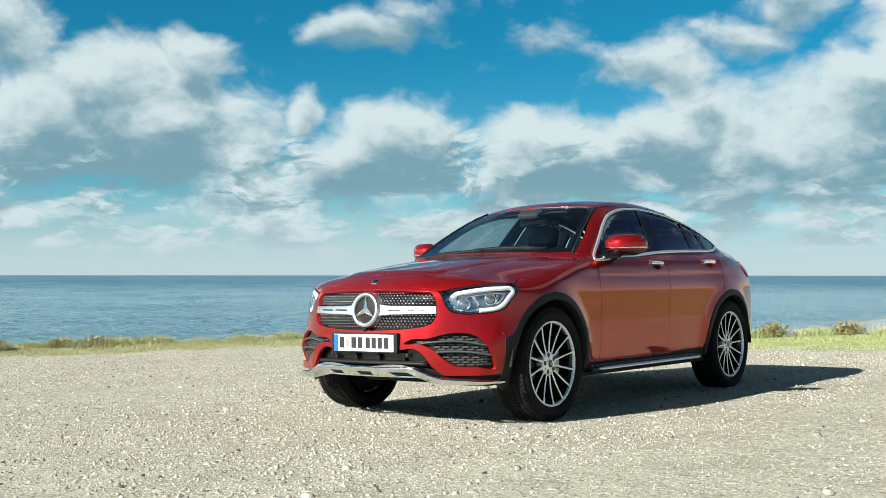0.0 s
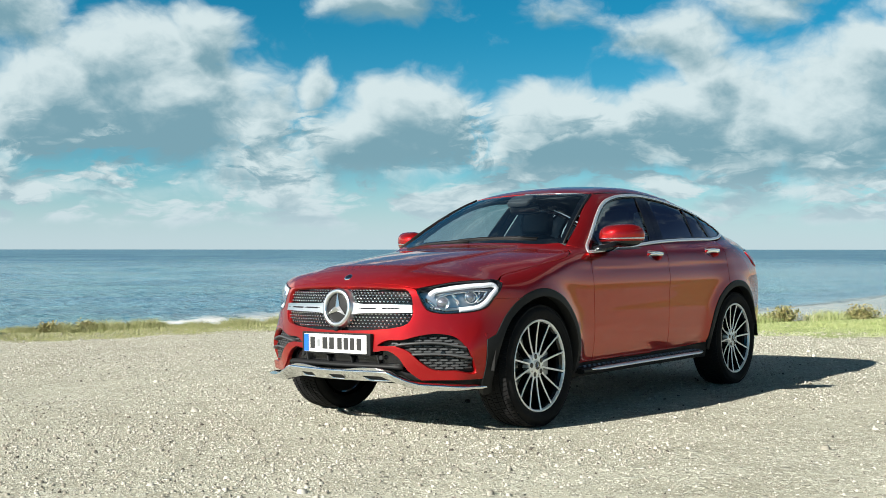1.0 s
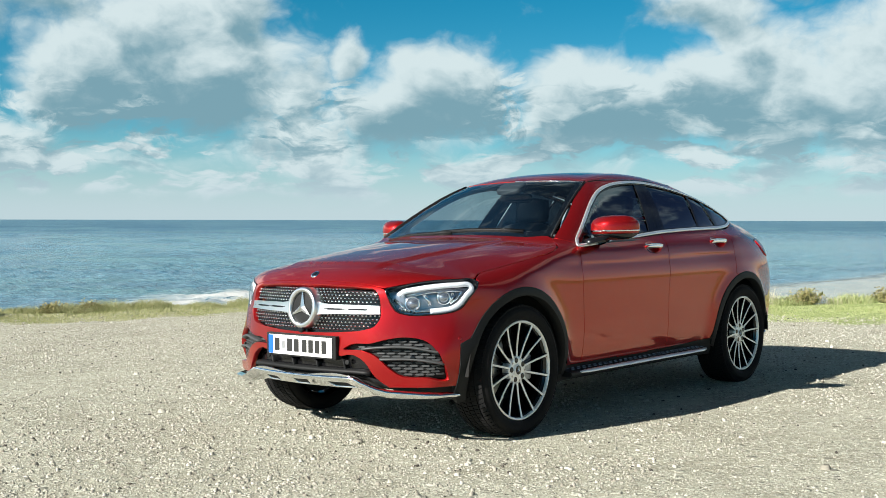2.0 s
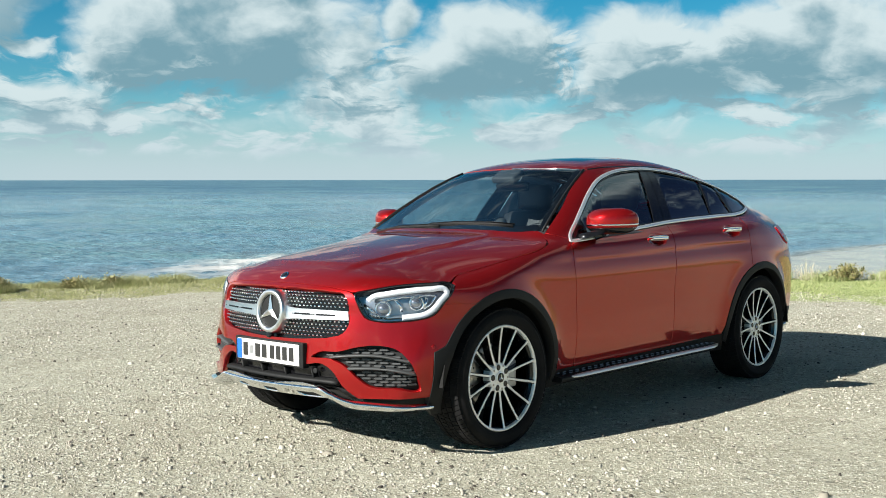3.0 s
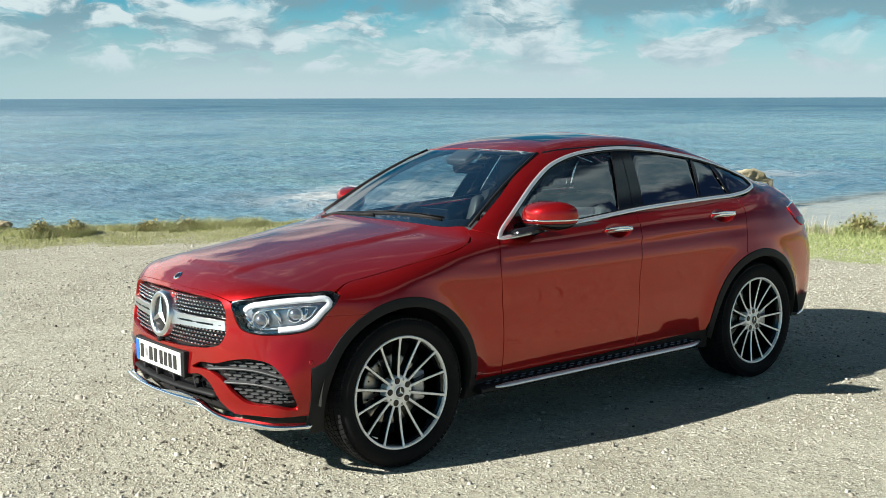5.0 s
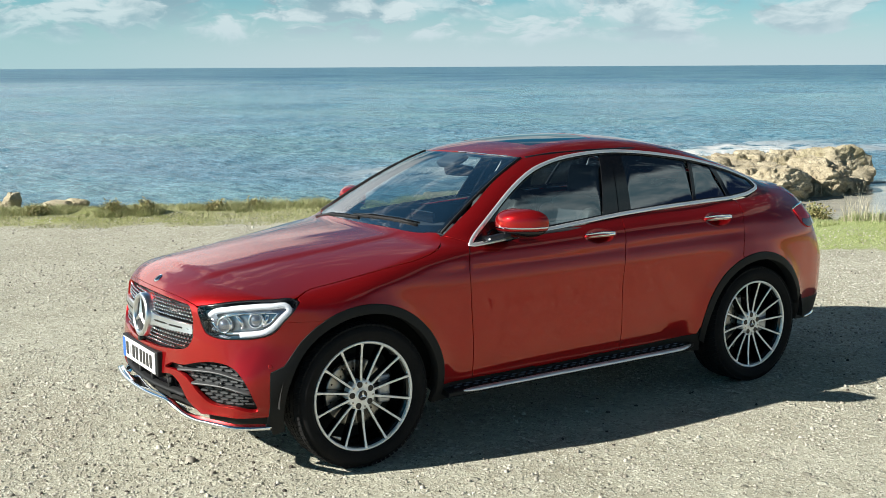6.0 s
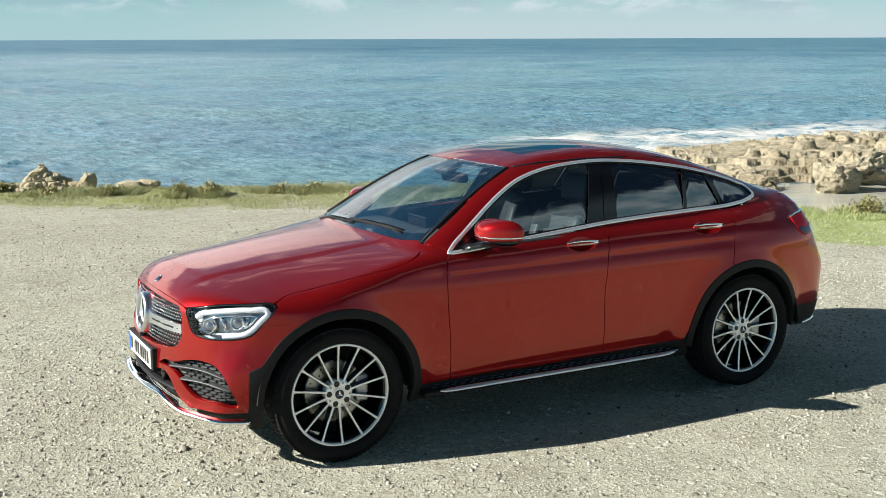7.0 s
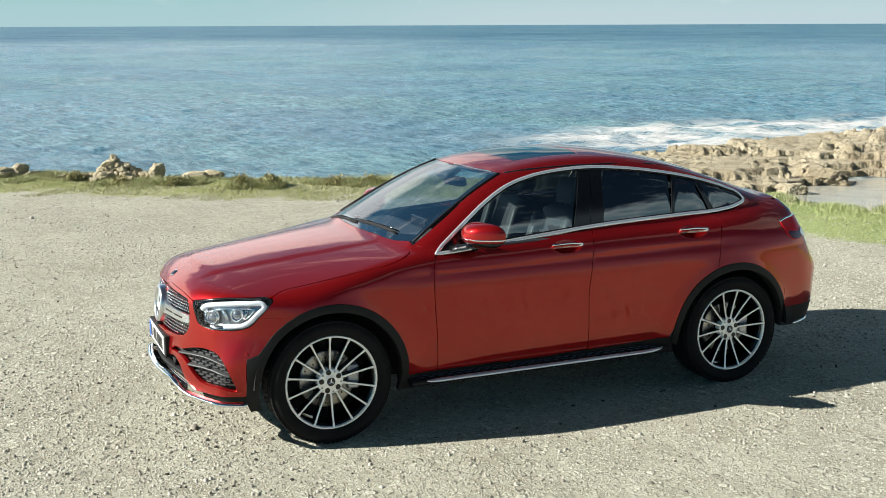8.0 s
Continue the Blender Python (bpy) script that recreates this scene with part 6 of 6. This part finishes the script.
def scatter_chips(name, count, region, size, label):
    """Flattened, uneven chips half set in the ground."""
    x = rng.uniform(region[0], region[1], count)
    y = rng.uniform(region[2], region[3], count)
    keep = fbm(x * 0.9, y * 0.9, 4.0) > rng.uniform(-1.6, 0.9, count)
    pts = np.stack([x, y], 1)
    keep &= inside(COAST, pts) & (distance_to(COAST, pts) > 1.0)
    x, y = x[keep], y[keep]
    n = len(x)
    z, turf, drop = land_height(x, y)
    r = size[0] * (size[1] / size[0]) ** (rng.random(n) ** 2.6)
    ring = np.arange(6) * math.pi / 3
    a = rng.uniform(0, 6.28, n)[:, None] + ring + rng.normal(0, 0.22, (n, 6))
    rad = r[:, None] * rng.uniform(0.65, 1.15, (n, 6)) * 0.5
    long = rng.uniform(0.55, 1.0, n)[:, None]
    tilt = rng.uniform(0, 3.14, n)[:, None]
    px, py = np.cos(a) * rad, np.sin(a) * rad * long
    lx, ly = px * np.cos(tilt) - py * np.sin(tilt), px * np.sin(tilt) + py * np.cos(tilt)
    h = (r * rng.uniform(0.16, 0.42, n))[:, None]
    low = np.stack([x[:, None] + lx, y[:, None] + ly, np.broadcast_to(z[:, None] - 0.002, lx.shape)], -1)
    top = np.stack([x[:, None] + lx * 0.66, y[:, None] + ly * 0.66, z[:, None] + h * rng.uniform(0.7, 1.1, (n, 6))], -1)
    v = np.concatenate([low, top], 1)
    idx = np.arange(n)[:, None, None] * 12
    i = np.arange(6)
    j = (i + 1) % 6
    sides = np.stack([i, j, j + 6, i + 6], -1)
    caps = np.array([(6, 7, 8, 9), (6, 9, 10, 11)])
    f = (idx + np.concatenate([sides, caps])[None]).reshape(-1, 4)
    ob = new(name, quick_mesh(name, v.reshape(-1, 3), f, CHIPS))
    ob.matrix_world = LAND
    return tagged(ob, label, "gravel", kind="stuff")


scatter_chips("gravel_chips", 52000, (-1.5, 5.2, -1.2, 4.4), (0.006, 0.021), "small pale limestone chips pressed into the ground")
scatter_chips("gravel_chips", 125000, (-8.0, 5.5, -12.5, 2.0), (0.012, 0.036), "small pale limestone chips pressed into the ground")
scatter_chips("loose_stones", 1000, (-9.0, 5.5, -12.0, 4.6), (0.024, 0.080), "loose pale limestone stones lying on the ground")

# turf and tufts
TURF = blade_material("green_and_straw_blades", (0.200, 0.240, 0.070), (0.420, 0.395, 0.215))
LUSH = blade_material("fresh_green_blades", (0.228, 0.296, 0.084), (0.410, 0.426, 0.220))
STRAW = blade_material("dry_straw_blades", (0.365, 0.328, 0.219), (0.474, 0.438, 0.328))
SCRUB = blade_material("olive_scrub_leaves", (0.152, 0.175, 0.053), (0.319, 0.258, 0.114))


def blades(x, y, z, tall, wide, lean):
    """Bent, tapering blades: arrays of triangles and quads as triangles."""
    n = len(x)
    a = rng.uniform(0, 6.28, n)
    dx, dy = np.cos(a), np.sin(a)
    b = rng.uniform(0, 6.28, n)
    bx, by = np.cos(b) * lean * tall, np.sin(b) * lean * tall
    base = np.stack([x, y, z - 0.01], 1)
    side = np.stack([dx, dy, np.zeros(n)], 1) * (wide / 2)[:, None]
    mid = base + np.stack([bx * 0.35, by * 0.35, tall * 0.6], 1)
    tip = base + np.stack([bx, by, tall], 1)
    v = np.stack([base - side, base + side, mid + side * 0.75, mid - side * 0.75, tip], 1).reshape(-1, 3)
    k = np.arange(n)[:, None, None] * 5
    f = (k + np.array([(0, 1, 2), (0, 2, 3), (3, 2, 4)])[None]).reshape(-1, 3)
    return v, f


def turf_strip(name, count, box, mat, low, label):
    x, y = rng.uniform(box[0], box[1], count), rng.uniform(box[2], box[3], count)
    pts = np.stack([x, y], 1)
    ins = inside(COAST, pts)
    edge, grav = distance_to(COAST, pts), distance_to(GRAVEL, pts) * np.where(inside(GRAVEL, pts), -1, 1)
    clump = fbm(x * 2.1, y * 2.1, 8.0, 3)
    keep = (ins | (edge < 0.5)) & (grav + 0.55 * clump > 0.0)
    x, y, clump, grav = x[keep], y[keep], clump[keep], grav[keep]
    z, *_ = land_height(x, y)
    tall = (low + 1.6 * low * np.clip(0.5 + 0.6 * clump, 0, 1) * np.clip(grav / 1.2, 0.2, 1)) * rng.uniform(0.4, 1.3, len(x))
    v, f = blades(x, y, z, tall, rng.uniform(0.005, 0.011, len(x)), rng.uniform(0.2, 1.3, len(x)))
    ob = new(name, quick_mesh(name, v, f, mat))
    ob.matrix_world = LAND
    tagged(ob, label, "grass", kind="stuff")


turf_strip("turf", 190000, (-6.5, 4.5, -17.5, -7.5), TURF, 0.028, "short olive and straw-coloured grass along the edge")
turf_strip("turf", 170000, (-13, -5.0, -8.5, 2.5), LUSH, 0.019, "short fresh green grass along the edge")


def tuft(name, x, y, r, tall, count, mat, label, lean=0.5, wide=0.010):
    a, d = rng.uniform(0, 6.28, count), r * np.sqrt(rng.random(count))
    px, py = x + d * np.cos(a), y + d * np.sin(a)
    z, *_ = land_height(px, py)
    h = tall * rng.uniform(0.35, 1.1, count) * (1 - 0.45 * (d / r) ** 2)
    v, f = blades(px, py, z, h, np.full(count, wide), rng.uniform(0.05, lean, count))
    ob = new(name, quick_mesh(name, v - np.array((x, y, 0)), f, mat))
    ob.matrix_world = LAND @ pose(x, y, 0)
    return tagged(ob, label, "plant", group="tufts along the edge")


def shrub(x, y, r, tall, count, label):
    """Low scrub: twigs from one foot, each with small leaves, uneven and open."""
    v, f, k = [], [], 0
    z0 = float(land_height(np.array([x]), np.array([y]))[0][0])
    for _ in range(count):
        a, e = rng.uniform(0, 6.28), rng.uniform(0.25, 1.45)
        l = rng.uniform(0.5, 1.0)
        tip = np.array((math.cos(a) * math.cos(e) * r * l, math.sin(a) * math.cos(e) * r * l, math.sin(e) * tall * l))
        for t in np.linspace(0.25, 1, 9):
            c = tip * t + rng.normal(0, 0.025, 3)
            s = rng.uniform(0.012, 0.028)
            u, w = rng.normal(0, 1, 3), rng.normal(0, 1, 3)
            u /= np.linalg.norm(u)
            w = np.cross(u, w)
            w /= np.linalg.norm(w) + 1e-9
            v += [c - u * s, c + w * s * 0.5, c + u * s, c - w * s * 0.5]
            f.append((k, k + 1, k + 2, k + 3))
            k += 4
        p = np.cross(tip, (0.3, 0.2, 1))
        p = p / (np.linalg.norm(p) + 1e-9) * 0.004
        v += [-p, p, tip + p * 0.3, tip - p * 0.3]
        f.append((k, k + 1, k + 2, k + 3))
        k += 4
    ob = new("shrub", quick_mesh("shrub", np.array(v), np.array(f), SCRUB))
    ob.matrix_world = LAND @ pose(x, y, z0 - 0.01)
    return tagged(ob, label, "shrub", group="scrub along the edge")


TUFTS = [(0.55, -12.30, 0.34, 0.20), (0.15, -12.05, 0.32, 0.22), (-0.22, -11.9, 0.26, 0.17), (-0.83, -11.02, 0.25, 0.27), (-1.26, -10.74, 0.24, 0.25), (1.95, -13.7, 0.22, 0.20), (-2.1, -10.9, 0.30, 0.18), (-2.6, -10.6, 0.34, 0.24),
         (-3.1, -10.4, 0.34, 0.27), (-3.7, -10.1, 0.34, 0.20), (-4.6, -9.8, 0.30, 0.16), (-5.3, -9.6, 0.34, 0.24), (-5.9, -9.2, 0.30, 0.28), (-6.4, -8.5, 0.34, 0.24), (-6.9, -7.2, 0.34, 0.22), (2.5, -13.5, 0.25, 0.13), (1.25, -12.6, 0.22, 0.12)]
for x, y, r, h in TUFTS:
    n = int(5200 * r)
    tuft("grass_tuft", x, y, r * 1.1, h * 0.8, n, TURF, "low olive and straw grass tuft growing on the edge", 1.5, 0.0055)
for x, y, r, h in ((-8.6, -3.6, 0.16, 0.58), (-8.75, -3.3, 0.18, 0.34), (-9.6, -2.5, 0.14, 0.42), (-8.1, -4.5, 0.22, 0.24), (-5.7, -9.3, 0.30, 0.24), (-7.55, -5.5, 0.25, 0.26), (-10.2, -1.8, 0.30, 0.26), (-11.0, -0.6, 0.3, 0.24)):
    tuft("dry_grass", x, y, r * 1.3, h, 90, STRAW, "thin pale dry grass standing on the edge", 0.5, 0.005)
for x, y, r, h in ((-7.9, -4.9, 0.35, 0.16), (-8.4, -4.3, 0.40, 0.20), (-8.9, -3.7, 0.38, 0.24), (-9.3, -3.0, 0.40, 0.24), (-9.9, -2.3, 0.40, 0.22), (-10.5, -1.5, 0.4, 0.24), (-11.2, -0.4, 0.4, 0.22), (-7.6, -5.9, 0.3, 0.16), (-8.0, -3.8, 0.3, 0.12)):
    tuft("weed", x, y, r, h * 0.8, 1700, LUSH, "low fresh green weeds on the turf", 1.1, 0.008)
for x, y, r, h in ((-10.6, -1.0, 0.40, 0.26), (-9.2, -2.9, 0.4, 0.30), (-8.3, -4.05, 0.36, 0.26), (-0.83, -11.05, 0.24, 0.25), (-1.26, -10.78, 0.23, 0.23), (-2.9, -10.5, 0.30, 0.20), (0.1, -11.9, 0.30, 0.16), (0.9, -12.5, 0.25, 0.14), (1.6, -13.3, 0.3, 0.16), (-9.9, -2.0, 0.42, 0.28), (-2.3, -10.6, 0.26, 0.16)):
    shrub(x, y, r, h, 190, "low olive-brown scrub on the turf")


def rock_mesh(name, size, seed, mat, sub, rough, planes=11):
    """A broken, layered lump: chiselled by planes, then weathered; flat underneath."""
    r = random.Random(seed)
    cuts = []
    for _ in range(planes):
        n = Vector((r.uniform(-1, 1), r.uniform(-1, 1), r.uniform(-0.5, 1))).normalized()
        cuts.append((n, r.uniform(0.66, 0.95)))
    cuts.append((Vector((r.uniform(-0.12, 0.12), r.uniform(-0.12, 0.12), 1)).normalized(), 0.72))
    bm = bmesh.new()
    bmesh.ops.create_icosphere(bm, subdivisions=sub, radius=1.0)
    for v in bm.verts:
        c = v.co.normalized()
        far = min([1.0] + [o / max(c.dot(n), 0.05) for n, o in cuts])
        q = c * 1.6 + Vector((seed * 3.7, seed * 1.3, seed * 2.1))
        d = noise.fractal(q * 1.4, 0.9, 2.1, 6) * rough - abs(noise.noise(q * 2.6)) * rough * 0.8
        d -= 0.10 * max(0.0, math.sin(c.z * 13 + 3 * noise.noise(q * 1.2)) - 0.55)
        c = c * far * (1 + d)
        v.co = Vector((c.x * size[0] / 2, c.y * size[1] / 2, max(c.z, -0.5) * size[2] / 1.22 + size[2] * 0.41))
    return bm_mesh(name, bm, mat, False)


def boulder(name, x, y, z, size, seed, mat, sub, rough, label, turn=0.0, group="rocks along the shore"):
    ob = new(name, rock_mesh(name, size, seed, mat, sub, rough))
    ob.matrix_world = LAND @ pose(x, y, z, 0, 0, turn)
    return tagged(ob, label, "rock", group=group)


# heaped rubble at the edge: share of the way along the heap, way back, foot's height, length, depth, height
HEAP = [(0.10, 0.0, 0.0, 0.30, 0.26, 0.15), (0.22, -0.05, 0.0, 0.34, 0.28, 0.16), (0.36, 0.02, 0.0, 0.30, 0.26, 0.15), (0.50, -0.02, 0.0, 0.28, 0.26, 0.14), (0.60, 0.0, 0.0, 0.24, 0.22, 0.12), (0.15, 0.14, 0.11, 0.30, 0.24, 0.13),
        (0.28, 0.10, 0.12, 0.36, 0.28, 0.14), (0.43, 0.10, 0.11, 0.30, 0.24, 0.13), (0.23, 0.12, 0.22, 0.28, 0.22, 0.12), (0.36, 0.12, 0.22, 0.30, 0.22, 0.11), (0.48, 0.12, 0.20, 0.24, 0.18, 0.09), (0.30, 0.13, 0.31, 0.24, 0.20, 0.08),
        (0.30, 0.13, 0.375, 0.15, 0.13, 0.07), (0.57, 0.12, 0.10, 0.20, 0.18, 0.12), (0.64, 0.10, 0.06, 0.22, 0.20, 0.13), (0.72, 0.05, 0.0, 0.26, 0.20, 0.14), (0.80, 0.0, 0.0, 0.22, 0.20, 0.11), (0.92, 0.0, 0.0, 0.33, 0.28, 0.27),
        (0.05, -0.12, 0.0, 0.22, 0.2, 0.08), (0.45, -0.20, 0.0, 0.20, 0.16, 0.08), (0.58, -0.22, 0.0, 0.16, 0.14, 0.08), (0.72, -0.18, 0.0, 0.18, 0.15, 0.07), (0.0, 0.1, 0.0, 0.34, 0.24, 0.13), (-0.16, 0.1, 0.0, 0.4, 0.26, 0.12)]
for i, (u, back, foot, sx, sy, sz) in enumerate(HEAP):
    x, y = 1.33 - 1.17 * u - 0.29 * back, -13.25 + 0.35 * u - 0.96 * back
    z = float(land_height(np.array([x]), np.array([y]))[0][0])
    boulder("rock", x, y, z + foot - 0.015, (sx, sy, sz), i + 1, RUBBLE, 3, 0.16, "ochre limestone rock in a heap at the edge", 163 + 40 * math.sin(i * 2.4), "heaped rubble")
for i, (x, y, sx, sy, sz) in enumerate(((2.75, -14.5, 0.5, 0.4, 0.20), (2.45, -14.75, 0.45, 0.4, 0.24), (2.55, -14.5, 0.4, 0.3, 0.13), (3.15, -14.6, 0.6, 0.4, 0.22), (2.2, -14.3, 0.34, 0.2, 0.10), (-0.30, -12.35, 0.50, 0.34, 0.13), (-0.62, -12.45, 0.5, 0.34, 0.14), (-0.05, -12.2, 0.3, 0.2, 0.08),
                                       (1.75, -13.5, 0.3, 0.22, 0.08), (3.6, -15.2, 0.7, 0.5, 0.26))):
    z = float(land_height(np.array([x]), np.array([y]))[0][0])
    boulder("rock", x, y, z - 0.02, (sx, sy, sz), i + 41, RUBBLE, 3, 0.16, "flat ochre limestone rock lying in the turf", 163 + 30 * math.sin(i * 1.9))


def rock_shelf():
    """The flat limestone shelf beyond the inlet: ledges, pits and cracks, broken off where it faces the water."""
    xs, ys = np.arange(-36, -11.5, 0.065), np.arange(-28.5, -14.5, 0.065)
    gx, gy = np.meshgrid(xs, ys, indexing="ij")
    x, y = gx.ravel(), gy.ravel()
    rim = np.array([(-12.8, -20.5), (-14.2, -18.0), (-16.5, -17.0), (-19.0, -17.6), (-21.5, -18.2), (-23.5, -17.0), (-25.5, -16.6), (-28.5, -18.5), (-33, -22), (-34, -25), (-30, -26.0), (-24, -25.8), (-18.5, -25.0), (-14.5, -23.2)], float)
    pts = np.stack([x, y], 1)
    d = distance_to(rim, pts) * np.where(inside(rim, pts), 1, -1) + 0.55 * fbm(x * 0.8, y * 0.8, 2.0) + 0.22 * fbm(x * 3.1, y * 3.1, 6.0) + 0.08 * fbm(x * 9, y * 9, 3.0, 3)
    crest = 0.36 + 0.034 * np.clip(-x - 15, 0, 30)
    tall = 0.55 + 0.03 * np.clip(-x - 14, 0, 20)
    h = crest * (0.42 + 0.48 * step01(d, -0.1, 3.5)) + (0.17 * fbm(x * 0.35, y * 0.4, 4.0, 3) + 0.07 * fbm(x * 1.1, y * 1.3, 9.0, 4, 0.6)) * step01(d, 0.1, 2.0) * tall
    # beds of stone, broken off in ledges of uneven height, with thin leaves between
    for st, ragged, lo, hi in ((0.19, 0.055, 0.40, 0.50), (0.062, 0.022, 0.36, 0.58)):
        f = (h + ragged * fbm(x * 1.9, y * 2.3, 7.0 + st, 5, 0.62)) / st
        h = (np.floor(f) + step01(f - np.floor(f), lo, hi)) * st
    grit = fbm(x * 6.1, y * 6.1, 3.0, 4, 0.66)
    crack = np.clip(0.045 - np.abs(fbm(x * 0.9 + 0.4 * fbm(x * 2.2, y * 2.2, 5.0), y * 1.2, 15.0, 4, 0.6)), 0, 1)
    h = h + 0.012 * grit - 2.4 * crack * step01(d, 0.2, 1.2) - 0.45 * np.clip(fbm(x * 1.7, y * 2.1, 12.0, 4) - 0.95, 0, 1)
    h = np.where(d < 0, SEA_LEVEL - 0.5 - 0.5 * np.clip(-d, 0, 2), SEA_LEVEL + h)
    n, m = len(xs), len(ys)
    i = np.arange(n * m).reshape(n, m)
    faces = np.stack([i[:-1, :-1], i[1:, :-1], i[1:, 1:], i[:-1, 1:]], -1).reshape(-1, 4)
    good = (d[faces] > -1.0).any(1)
    ob = new("rock_shelf", quick_mesh("rock_shelf", np.stack([x, y, h], 1), faces[good], LIMESTONE))
    return tagged(ob, "flat weathered ochre limestone shelf reaching into the sea", "rock")


rock_shelf()
for i, (x, y, sx, sy, sz) in enumerate(((-21.2, -16.4, 1.8, 1.4, 0.62), (-23.6, -17.6, 3.2, 2.2, 0.85), (-25.8, -18.0, 3.2, 2.4, 1.0), (-19.4, -17.8, 1.6, 1.3, 0.28), (-17.2, -16.6, 0.9, 0.7, 0.10), (-28.0, -19.0, 3.2, 2.4, 1.2), (-16.0, -16.9, 0.7, 0.5, 0.06))):
    boulder("shore_boulder", x, y, -1.78, (sx, sy, sz + 0.25), 20 + i, LIMESTONE, 5, 0.13, "large pitted ochre limestone boulder standing in shallow water", 31 * i)
